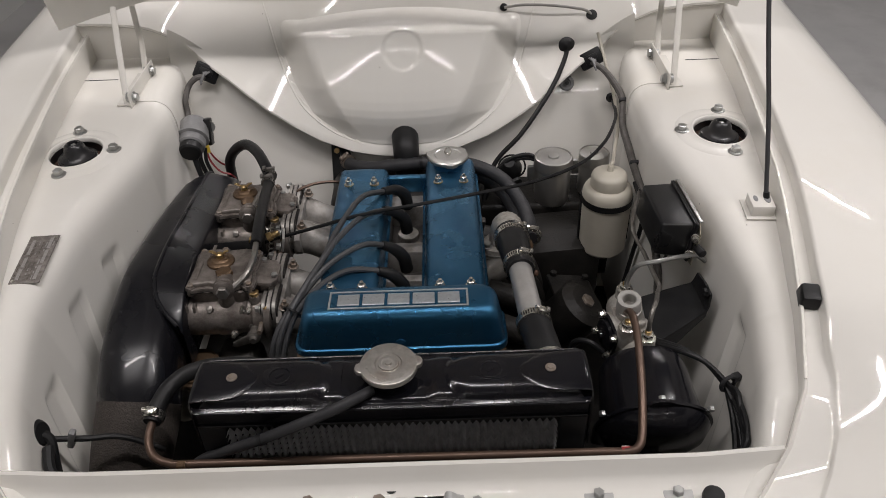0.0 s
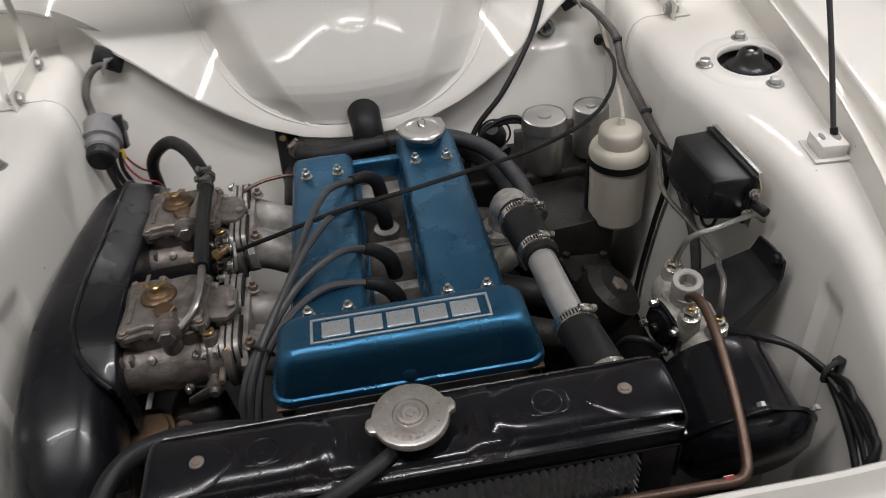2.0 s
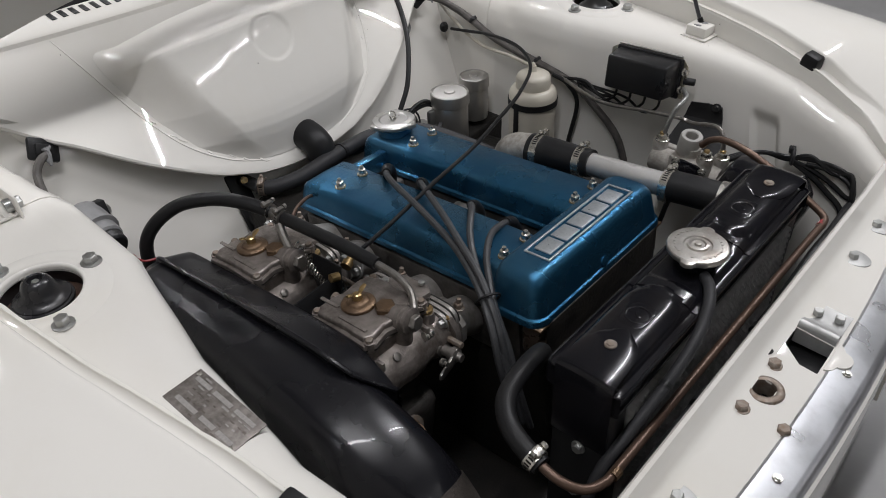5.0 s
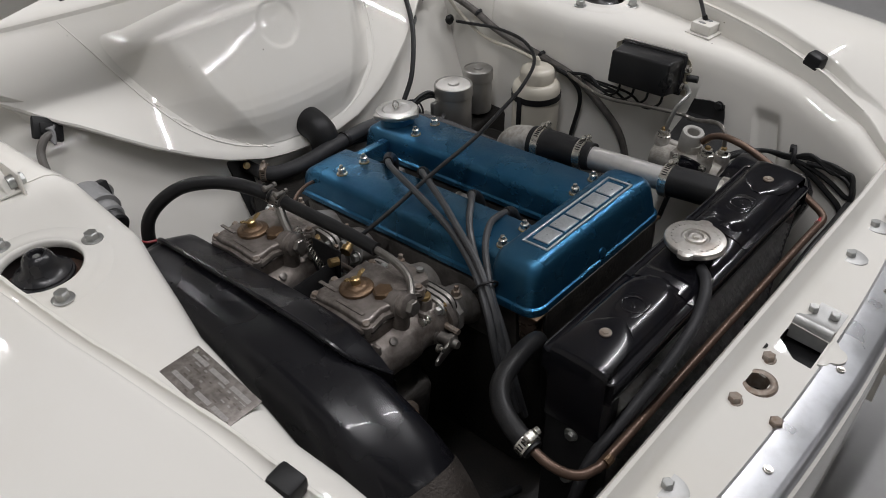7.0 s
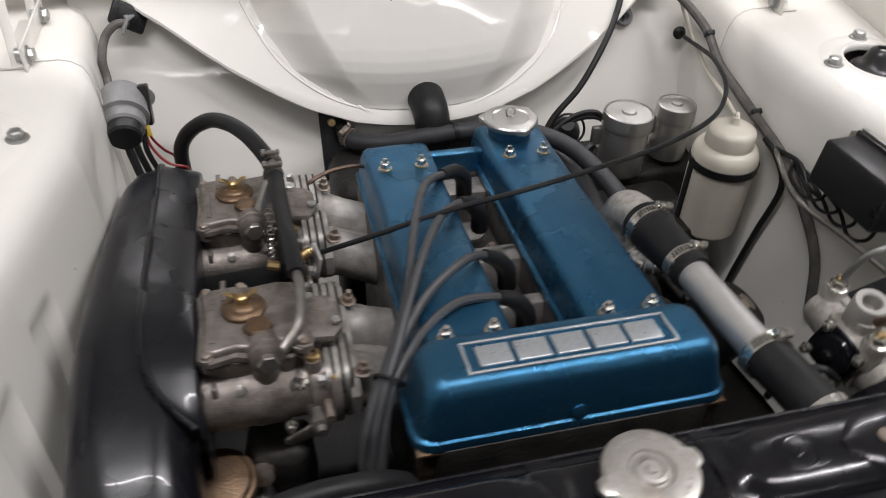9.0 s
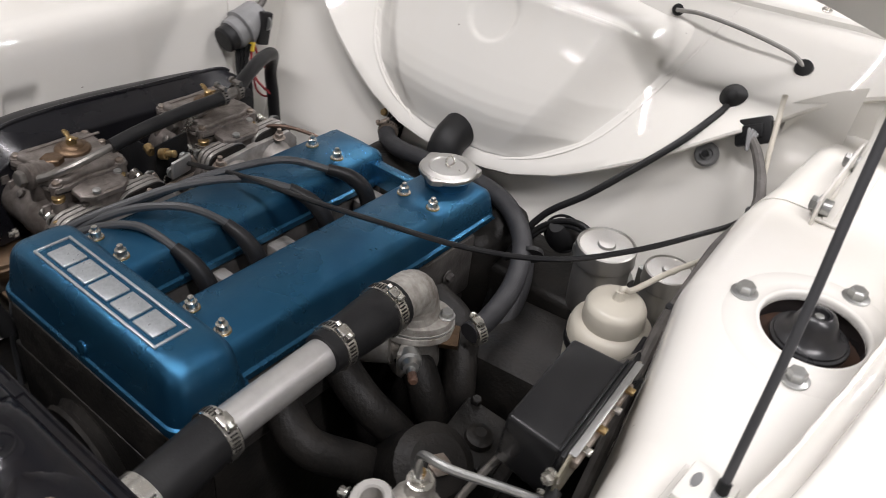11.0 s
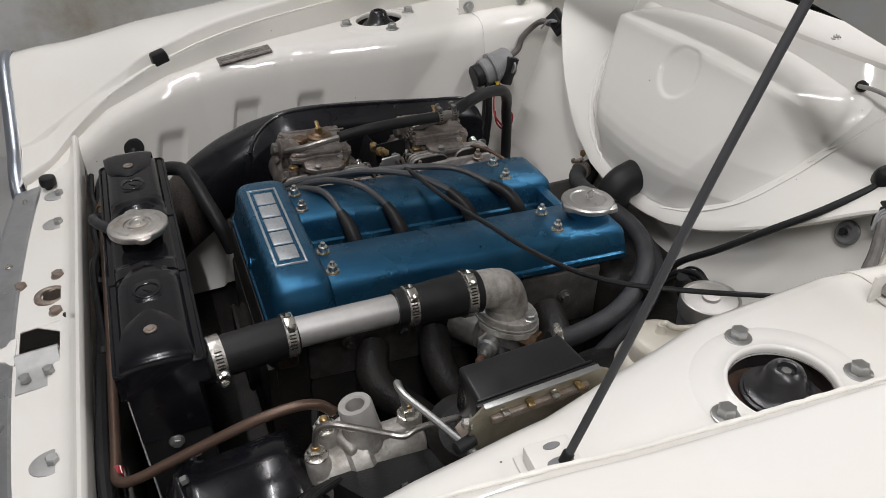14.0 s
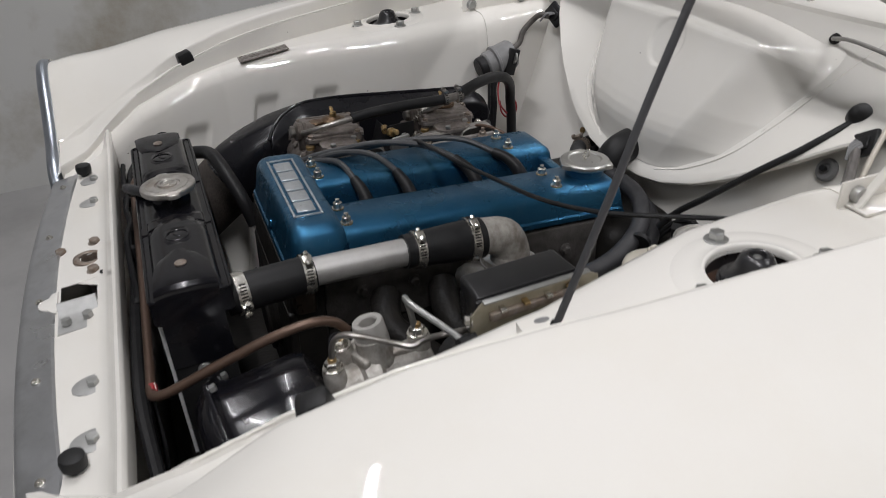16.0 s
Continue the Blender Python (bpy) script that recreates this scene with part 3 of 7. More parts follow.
def scuttle():
    xs = np.linspace(-0.62, 0.62, 63)
    rows = [[lip(x) + Vector((0, 0.004, -0.008)) for x in xs], [lip(x) + Vector((0, -0.001, -0.004)) for x in xs]]
    rows += [[cowl(x, p) for x in xs] for p in np.linspace(0, 0.304, 22)]
    panel = part("scuttle_panel", sheet(rows, thick=0.0015), PAINT, car)
    # the air plenum, a bulge hanging from the scuttle, with a round pressed dimple
    hs = [(0.016, 0.0), (0.024, 0.0045), (0.035, 0.0140), (0.05, 0.0275), (0.062, 0.0365), (0.075, 0.0430), (0.09, 0.0482), (0.11, 0.0535), (0.14, 0.0605), (0.184, 0.0708), (0.218, 0.0785)]
    us = [-1.0, -0.985, -0.965, -0.94, -0.91, -0.88, -0.85, -0.82, -0.79, -0.76, -0.72] + list(np.linspace(-0.66, 0.66, 89)) + [0.72, 0.76, 0.79, 0.82, 0.85, 0.88, 0.91, 0.94, 0.965, 0.985, 1.0]
    normal = Vector((0, -0.776, 0.631))
    foot = [(0.012, 0.05), (0.016, 0.092), (0.024, 0.132), (0.05, 0.184), (0.1, 0.214), (0.16, 0.232), (0.228, 0.244), (0.3, 0.25)]
    rows = []
    steps = [(v, 0.0) for v in list(np.linspace(0, 0.93, 80)) + [0.945, 0.96, 0.972, 0.982, 0.99, 1.0]] + [(1.0, v) for v in (0.025, 0.05, 0.08, 0.13, 0.2, 0.3, 0.42, 0.55, 0.7, 0.85, 1.0)]
    for v, back in steps:
        row = []
        for u in us:
            side = min(1.0, abs(u) / 0.8) ** 2
            crest, end = 0.218 - 0.020 * side, 0.292 - 0.03 * side
            p = 0.018 + (crest - 0.018) * v + (end - crest) * back
            w = table(foot, p)
            x = w * u - 0.002
            shoulder = (0.25 if u < 0 else 0.28) + 0.24 * (1 - min(1.0, p / 0.2))
            t = max(0.0, min(1.0, (1 - abs(u)) / shoulder))
            across = (1 - 0.13 * side) * (0.35 * t + 0.65 * t * t * (3 - 2 * t))
            rise = table(hs, p * 0.218 / crest) if not back else 0.0785 * (1 - back) - 0.005 * back
            if back:
                rise += 0.004 * math.sin(math.pi * back)
            h = (rise - 0.0022 * math.exp(-((p - crest) / 0.004) ** 2)) * across - 0.003 * abs(u) ** 8
            r = math.hypot(x - 0.004, p - 0.184)
            h -= 0.0034 * max(0.0, min(1.0, (0.0385 - r) / 0.005)) if not back else 0
            row.append(cowl(x, p) + normal * h)
        rows.append(row)
    part("air_plenum", sheet(rows), PAINT, panel, sharp=80)
    rng = random.Random(3)
    seam = [(0.272, 0.300), (0.256, 0.228), (0.240, 0.160), (0.220, 0.100), (0.188, 0.050), (0.136, 0.024), (0.076, 0.013)]
    for side in (-1, 1):
        line = [cowl(side * x - 0.002, p) + normal * 0.0004 for x, p in seam]
        part("panel_joint", sweep(line, [0.0009] + [0.0019] * 5 + [0.0008], 8, 8, flat=0.6), PAINT, panel)
        for k in range(9 if side < 0 else 3):
            # brushed dabs of seam sealer along the joint
            x, p = (np.interp(k / 8 * 3.6 + 2.1 + 0.15 * rng.uniform(-1, 1), range(7), [q[i] for q in seam]) for i in (0, 1))
            q = cowl(side * (x - 0.004 + 0.003 * rng.uniform(-1, 1)) - 0.002, p + 0.003 + 0.002 * rng.uniform(-1, 1))
            d = cowl(side * (x - 0.010), p - 0.004) - q
            part("sealer_dab", sweep([q - d * 0.5, q, q + d * rng.uniform(0.4, 1.2)], [0.0008, 0.0022 + 0.0012 * rng.random(), 0.0006], 8, 5, flat=0.35), PAINT, panel)
    # vent panel ahead of the windscreen
    rows = [[cowl(x, 0.304) + Vector((0, dy, dz)) for x in xs] for dy, dz in ((0.0, -0.006), (0.001, 0.006), (0.005, 0.010), (0.03, 0.0145), (0.058, 0.019))]
    vent = part("vent_panel", sheet(rows, thick=0.001), PAINT, car)
    for x in np.arange(-0.246, -0.10, 0.0165):
        q = cowl(x, 0.304) + Vector((0, 0.040, 0.0168))
        part("vent_slot", box((0.008, 0.022, 0.0012), Matrix.Translation(q) @ pose(0, 0, 0, 9), 0.0004), SATIN, vent)
    for x in (-0.35, -0.1, 0.12, 0.36):
        q = cowl(x, 0.304) + Vector((0, 0.014, 0.0118))
        hexbolt(q, (0, -0.2, 1), 0.004, 0.002, 0.006, "screw", STEEL, vent)
    return panel


scuttle()


def firewall_y(x, z):
    return 0.712 + 0.42 * (z - 0.7) + 0.004 * min(1.0, (x / 0.37) ** 2)


def firewall():
    rows = []
    for k in np.linspace(0, 1, 26):
        row = []
        for x in np.linspace(-0.45, 0.45, 61):
            z = 0.40 + (lip(x).z + 0.010 - 0.40) * k
            row.append((x, firewall_y(x, z), z))
        rows.append(row)
    wall = part("firewall", sheet(rows, thick=0.0015), PAINT, car)
    return wall


firewall()


def rear_corner(s):
    rows = [[(s * x, lip(x).y + 0.006, 0.79 + (lip(x).z - 0.005 - 0.79) * k) for x in np.linspace(0.385, 0.62, 16)] for k in np.linspace(0, 1, 6)]
    return part("corner_panel", sheet(rows, thick=0.0015), PAINT, car)


for side in (-1, 1):
    rear_corner(side)


def slam_panel():
    ys = [(-0.0885, 0.70), (-0.0885, 0.7295), (-0.0893, 0.7345), (-0.0912, 0.7365), (-0.0938, 0.7352), (-0.0985, 0.7265), (-0.1025, 0.7185), (-0.108, 0.7120), (-0.118, 0.7090), (-0.14, 0.7065), (-0.163, 0.7042), (-0.174, 0.702), (-0.178, 0.69)]
    xs = sorted(set([round(v, 4) for v in np.linspace(-0.452, 0.452, 46)] + [-0.064, -0.04, 0.008, 0.062]))
    rows = []
    for y, z in ys:
        rows.append([(x, y + 0.020 * min(1.0, (x / 0.372) ** 2) * max(0.0, min(1.0, (-0.118 - y) / 0.045)), z + table([(0.36, 0.0), (0.42, 0.006), (0.47, 0.010), (0.62, 0.0)], abs(x))) for x in xs])
    bm = sheet(rows)
    gone = []
    for f in bm.faces:
        c = f.calc_center_median()
        if -0.0641 < c.x < -0.0399 and -0.14 < c.y < -0.118 or 0.0079 < c.x < 0.0621 and -0.164 < c.y < -0.118:
            gone.append(f)
    bmesh.ops.delete(bm, geom=gone, context="FACES")
    bmesh.ops.solidify(bm, geom=bm.faces[:], thickness=0.0015)
    slam = part("slam_panel", bm, PAINT, car)
    part("latch_hole_rim", lathe([(0.0215, -0.001), (0.0205, 0.0022), (0.0180, 0.0036), (0.0148, 0.0038), (0.0128, 0.0026), (0.0122, -0.002), (0.0120, -0.018)], (-0.052, -0.129, 0.7075), (0, 0.05, 1), 28, ends=False), RUSTY, slam, "worn steel bonnet pin bush")
    for x, y, z in ((-0.093, -0.122, 0.7085), (-0.012, -0.123, 0.7085), (-0.091, -0.167, 0.703)):
        hexbolt((x, y, z), (0, 0.06, 1), 0.0075, 0.006, 0.009, "bolt", RUSTY, slam)
    # bonnet striker bracket beside its opening
    m = pose(0.066, -0.1405, 0.7075, 3)
    prof = [(0.056, 0.001), (0.030, 0.001), (0.020, 0.0015), (0.012, 0.004), (0.007, 0.009), (0.003, 0.0115), (-0.001, 0.0105), (-0.003, 0.006), (-0.0035, -0.008), (-0.0035, -0.02)]
    bm = sheet([[m @ Vector((x, -0.0225 + 0.045 * u, z)) for x, z in prof] for u in np.linspace(0, 1, 5)], None, 0.0022)
    striker = part("striker_bracket", bm, WASHER, slam, "plated steel latch bracket", 60)
    for dx, dy in ((0.038, -0.012), (0.034, 0.012)):
        hexbolt(m @ Vector((dx, dy, 0.0022)), (0, 0, 1), 0.0062, 0.005, 0.0, "bolt", ZINC, striker)
    part("slam_corner", prism([(0.0065, 0.0006), (0.030, 0.0006), (0.0065, -0.028)], 0.0015, pose(0, -0.1176, 0.7084, 6.4), 0), PAINT, slam)
    part("slam_tongue", prism([(0.018, -0.166), (0.022, -0.174)] + [(0.045 + 0.0145 * math.cos(a), -0.174 + 0.0145 * math.sin(a)) for a in np.linspace(math.pi * 1.05, math.pi * 1.95, 12)] + [(0.066, -0.172), (0.070, -0.166)], 0.0016, pose(0, 0, 0.7055), 0.0004), PAINT, slam)
    # added black block below the opening, in place of the shade inside it
    part("latch_opening_shade", box((0.07, 0.055, 0.04), (0.040, -0.140, 0.660), 0.004), SATIN, slam, "black block added to darken the latch opening")
    for x in (-0.325, -0.235, 0.238, 0.328):
        washer = part("oval_washer", prism([(0.017 * math.cos(a), 0.022 * math.sin(a)) for a in np.linspace(0, 2 * math.pi, 20, endpoint=False)], 0.002, pose(x, -0.123, 0.708, 3), 0.0006), WASHER, slam)
        hexbolt((x, -0.123, 0.7095), (0, 0.05, 1), 0.0065, 0.005, 0.0, "bolt", ZINC, washer)
    for x in (-0.357, 0.362):
        part("bonnet_stop", lathe([(0.006, 0), (0.006, 0.006), (0.0115, 0.007), (0.0125, 0.014), (0.0115, 0.02), (0.009, 0.021)], (x, -0.138, 0.706), (0, 0.05, 1), 18), RUBBER, slam, "black rubber bonnet stop")
    part("small_hole", lathe([(0.001, 0), (0.006, 0), (0.006, 0.0006), (0.001, 0.0006)], (0.002, -0.1095, 0.7112), (0, 0.35, 1), 14), SATIN, slam)
    # bright strip along the front edge
    rows = [[(x, y + 0.020 * min(1.0, (x / 0.372) ** 2), z) for x in np.linspace(-0.372, 0.40, 42)] for y, z in ((-0.169, 0.7050), (-0.172, 0.7066), (-0.203, 0.7012), (-0.2085, 0.6995), (-0.212, 0.6955), (-0.213, 0.688))]
    trim = part("front_trim", sheet(rows, thick=0.001), SATINTRIM, car, "bright polished metal strip along the nose")
    for x in (-0.33, -0.15, 0.03, 0.2, 0.36):
        hexbolt((x, -0.188 + 0.020 * (x / 0.372) ** 2, 0.7040), (0, -0.1, 1), 0.0035, 0.002, 0.005, "screw", STEEL, trim)
    part("front_valance", sheet([[(x, y + 0.020 * min(1.0, (x / 0.372) ** 2), z) for x in np.linspace(-0.44, 0.45, 30)] for y, z in ((-0.2105, 0.689), (-0.2165, 0.682), (-0.2175, 0.655), (-0.214, 0.5), (-0.205, 0.3))], thick=0.002), PAINT, car)
    part("crossmember", box((0.84, 0.072, 0.15), (0, -0.126, 0.470), 0.016, segs=3), PAINT, car)
    # added black sheet: the shade at the bottom of the bay, put in as colour
    part("bay_shade_sheet", box((1.0, 0.9, 0.004), (0, 0.32, 0.40)), GRIME_SHADE, car)
    for s in (-1, 1):
        part("wing_brace", sheet([[(s * 0.46, y, z) for y in (-0.2, -0.07)] for z in (0.70, 0.5, 0.3)], thick=0.002), PAINT, car)


slam_panel()


def strut_tower(s):
    c = Vector((s * 0.523, 0.459, 0.8425))
    rows = []
    for r, h in ((0.074, -0.0015), (0.070, 0.0006), (0.056, 0.0016), (0.0475, 0.0018), (0.0455, 0.0040), (0.0435, 0.0044), (0.0418, 0.0030), (0.0415, 0.0), (0.0415, -0.0045)):
        ring_row = []
        for a in np.linspace(0, 2 * math.pi, 44, endpoint=False):
            x, y = c.x + r * math.cos(a), c.y + r * math.sin(a)
            ring_row.append((x, y, table(TOP_Z, y) + h))
        rows.append(ring_row)
    rim = part("tower_rim", sheet(rows, closed=True), PAINT, car, sharp=70)
    part("tower_recess", lathe([(0.002, -0.030), (0.0452, -0.030), (0.0452, -0.024), (0.041, -0.022), (0.002, -0.022)], c, (0, 0, 1), 32), RUST, rim, "rusty recess of the strut top")
    part("tower_seat", lathe([(0.0412, -0.0045), (0.0452, -0.0045), (0.0452, -0.026), (0.0400, -0.026)], c, (0, 0, 1), 36, ends=False), CAPRUBBER, rim, "black rubber strut mounting")
    part("strut_cap", lathe([(0.0249, -0.0200), (0.0298, -0.0165), (0.0316, -0.0120), (0.0312, -0.0095), (0.0289, -0.0085), (0.0285, -0.0070), (0.0240, -0.0050), (0.0203, -0.0010), (0.0178, 0.0040), (0.0158, 0.0100), (0.0133, 0.0145), (0.0093, 0.0165), (0.0076, 0.0155), (0.0067, 0.0120), (0.0009, 0.0120)], c, (0, 0, 1), 32), CAPRUBBER, rim, "black domed rubber strut cap")
    part("strut_nut", prism([(0.0042 * math.cos(math.pi / 3 * k), 0.0042 * math.sin(math.pi / 3 * k)) for k in range(6)], 0.004, Matrix.Translation(c + Vector((0, 0, 0.010))), 0.0008), ZINC, rim)
    for x, y in ((0.463, 0.465), (0.53, 0.399), (0.538, 0.522)):
        hexbolt((s * x, y, table(TOP_Z, y) + 0.0008), (0, 0, 1), 0.0076, 0.0080, 0.0115, "tower_bolt", ZINC, rim)


for side in (-1, 1):
    strut_tower(side)


def rail_buffer(s):
    y = 0.066
    g, z = table(RAIL_X, y), table(FLANGE_Z, y)
    part("rail_buffer", box((0.026, 0.030, 0.022), pose(s * (g + 0.0145), y, z + 0.005, 14, 0, s * -10), 0.004, taper=(0.85, 0.85)), RUBBER, car, "black rubber bonnet buffer")


for side in (-1, 1):
    rail_buffer(side)


def hinge(s):
    """Bonnet hinge: bracket on the wing and two arms that rise to the bonnet."""
    h = part("hinge_bracket", box((0.003, 0.145, 0.030), pose(s * 0.473, 0.671, 0.858, 0, 0, 0), 0.001), PAINT, car)
    part("hinge_foot", box((0.03, 0.13, 0.003), pose(s * 0.486, 0.671, 0.848), 0.001), PAINT, h)
    for y in (0.617, 0.725):
        hexbolt((s * 0.471, y, 0.858), (-s, 0, 0), 0.0075, 0.006, 0.0105, "pivot_bolt", ZINC, h)
        part("pivot_sleeve", lathe([(0.004, 0), (0.0085, 0), (0.0085, 0.008), (0.004, 0.008)], (s * 0.475, y, 0.858), (s, 0, 0), 14), ZINC, h)
    for pts in ([(0.484, 0.610, 0.848), (0.485, 0.617, 0.858), (0.491, 0.650, 0.905), (0.497, 0.685, 0.955), (0.503, 0.74, 1.04), (0.508, 0.78, 1.10)], [(0.482, 0.722, 0.850), (0.482, 0.725, 0.858), (0.482, 0.737, 0.885), (0.481, 0.742, 0.91), (0.483, 0.748, 0.94), (0.490, 0.77, 1.0), (0.498, 0.80, 1.06)]):
        part("hinge_arm", sweep([(s * x, y, z) for x, y, z in pts], 0.0055, 10, 6, flat=0.45), PAINT, h)


def hinge_plate(s):
    """Stiffening plate lapped over the inner wing's edge under the hinge."""
    rows = []
    for y in np.linspace(0.622, 0.712, 12):
        e, z = table(EDGE_X, y), table(TOP_Z, y)
        prof = [(e + 0.046, z + 0.0014), (e + 0.018, z + 0.0014), (e + 0.0065, z - 0.0018), (e - 0.0042, z - 0.0092), (e - 0.0104, z - 0.0215), (e - 0.0135, z - 0.038), (wall_x(y, z - 0.062) - 0.0018, z - 0.062)]
        rows.append([(s * x, y, zz) for x, zz in prof])
    plate = part("hinge_plate", sheet(rows, thick=0.0012), PAINT, car)
    part("drain_slit", box((0.066, 0.0016, 0.0008), (s * 0.565, 0.713, table(TOP_Z, 0.713) + 0.0003)), SATIN, plate)


for side in (-1, 1):
    hinge(side)
    hinge_plate(side)


def bonnet():
    rows = []
    for k in np.linspace(0, 1, 14):
        row = []
        for x in np.linspace(-0.61, 0.61, 19):
            bow = 0.10 * (1 - (x / 0.61) ** 2)
            row.append(Vector((x * (1 - 0.05 * k), 0.727 - 0.42 * k + 0.02 * math.sin(k * math.pi), 0.955 + 1.02 * k + bow * (1 - 0.6 * k))) + Vector((0, bow * 0.6 * k, 0)))
        rows.append(row)
    b = part("bonnet", sheet(rows, thick=0.02), PAINT, car, "raised bonnet, white underside")
    return b


bonnet()


def windscreen():
    rows = [[Vector((x, 0.985 + 0.42 * k - 0.03 * (x / 0.6) ** 2, 0.985 + 0.42 * k)) for x in np.linspace(-0.6, 0.6, 15)] for k in np.linspace(-0.10, 1, 7)]
    w = part("windscreen", sheet(rows, thick=0.005), GLASS, car, "dark windscreen glass")
    part("windscreen_seal", sweep([Vector((x, 0.941 - 0.03 * (x / 0.6) ** 2, 0.948)) for x in np.linspace(-0.62, 0.62, 13)], 0.008, 8), RUBBER, w)
    part("roof", sheet([[Vector((x, 1.52 + 1.2 * k, 1.39 + 0.02 * math.sin(k * 3))) for x in np.linspace(-0.58, 0.58, 9)] for k in (0, 0.3, 0.7, 1)], thick=0.004), PAINT, car)
    for s in (-1, 1):
        part("door_side", sheet([[(s * (0.79 - 0.2 * max(0, z - 0.9)), y, z) for z in (0.3, 0.6, 0.9, 1.0)] for y in (1.1, 1.8, 2.7)], thick=0.004), PAINT, car)
    part("cabin", box((1.1, 1.4, 0.5), (0, 2.0, 0.75), 0.02), SATIN, car)


windscreen()
prop = thing("bonnet_prop_rod", (0.528, 0.259, 0.845), "slim black steel rod propping the bonnet from the wing", "prop rod")
part("rod", sweep([(0.528, 0.257, 0.842), (0.524, 0.308, 0.954), (0.516, 0.368, 1.082), (0.50, 0.55, 1.46), (0.497, 0.585, 1.53)], 0.0032, 16, 8), ROD, prop)
m = pose(0.524, 0.254, 0.8285, 2, 0, -4)
part("socket_plate", box((0.052, 0.046, 0.0025), m, 0.001), PAINT, prop, "white pressed base plate")
block = part("socket_block", box((0.032, 0.036, 0.017), m @ pose(-0.004, 0, 0.0095), 0.0025), PAINT, prop, "white pressed socket block")
for dx, w in ((0.004, 0.0068), (-0.012, 0.0045)):
    part("socket_slot", prism([(w * 0.7 * math.cos(a), w * 1.5 * math.sin(a)) for a in np.linspace(0, 2 * math.pi, 20, endpoint=False)], 0.0006, m @ pose(dx, 0.002, 0.018), 0), GREYPLASTIC, block)
part("rod_sleeve", lathe([(0.003, -0.01), (0.0046, -0.01), (0.0044, 0.008), (0.003, 0.008)], (0.528, 0.258, 0.846), (-0.03, 0.42, 0.9), 12), RUBBER, prop)

vin = thing("identification_plate", (-0.495, 0.205, 0.823), "worn grey stamped metal plate riveted to the wing", "plate")
m = pose(-0.495, 0.204, 0.8225, 6.5, -1.5, 1)
part("plate", box((0.042, 0.093, 0.0012), m, 0.0004), PLATE, vin)
rng = random.Random(4)
for row in range(8):
    y0 = -0.040
    long = row in (1, 6)
    while y0 < 0.030:
        w = rng.uniform(0.018, 0.030) if long else rng.uniform(0.003, 0.009)
        w = min(w, 0.041 - y0)
        if long or rng.random() < 0.6:
            part("print_bar", box((0.0046 if long else rng.uniform(0.0010, 0.0020), w, 0.0003), m @ pose(-0.0172 + row * 0.0049, y0 + w / 2, 0.0008), 0), PLATELINE if long or row % 2 else PLATEINK, vin)
        y0 += w + rng.uniform(0.002, 0.006)
for sx, sy in ((-0.016, -0.042), (0.016, 0.042)):
    part("rivet", lathe([(0.0028, 0), (0.0026, 0.001), (0.001, 0.0016)], m @ Vector((sx, sy, 0.0006)), (0, 0, 1), 10), STEEL, vin)

for sx in (-1, 1):
    for wy in (0.46, 2.9):
        wheel = part("wheel", lathe([(0.06, -0.07), (0.15, -0.08), (0.19, -0.085), (0.26, -0.085), (0.285, -0.07), (0.29, -0.04), (0.29, 0.04), (0.285, 0.07), (0.26, 0.085), (0.19, 0.085), (0.15, 0.06), (0.06, 0.05)], (sx * 0.66, wy, 0.29), (sx, 0, 0), 36), RUBBER, car, "black tyre on a steel wheel")
part("rear_floor", box((1.4, 2.6, 0.04), (0, 2.1, 0.32), 0.01), SATIN, car)


# ---- engine ----
engine = thing("engine", (0.008, 0.35, 0.45), "four-cylinder twin-cam engine with a blue painted cam cover", "engine")
TILT = pose(0.008, 0.35, 0.7475, -3.4)


def at(x, y, z):
    """A place given on the tilted engine: across, along, above the cover's top."""
    return TILT @ Vector((x, y, z))


def cover_bar(sgn, y0, y1, bm):
    """One camshaft housing: rounded top over sloping sides, with an end slope."""
    c = sgn * 0.0775
    prof = [(-0.050, -0.045), (-0.050, -0.038), (-0.0465, -0.036), (-0.0435, -0.012), (-0.0405, -0.004), (-0.035, 0.0), (0.0, 0.0012),
            (0.035, 0.0), (0.0405, -0.004), (0.0435, -0.012), (0.0465, -0.036), (0.050, -0.038), (0.050, -0.045)]
    rows = []
    for y, k in ((y0, 1.0), (y1 - 0.02, 1.0), (y1 - 0.010, 0.97), (y1 - 0.003, 0.86), (y1, 0.6), (y1 + 0.003, 0.25), (y1 + 0.004, 0.0)):
        rows.append([at(c + x * (0.985 if k < 0.9 else 1), y, -0.045 + (z + 0.045) * k) for x, z in prof])
    sheet(rows, bm)


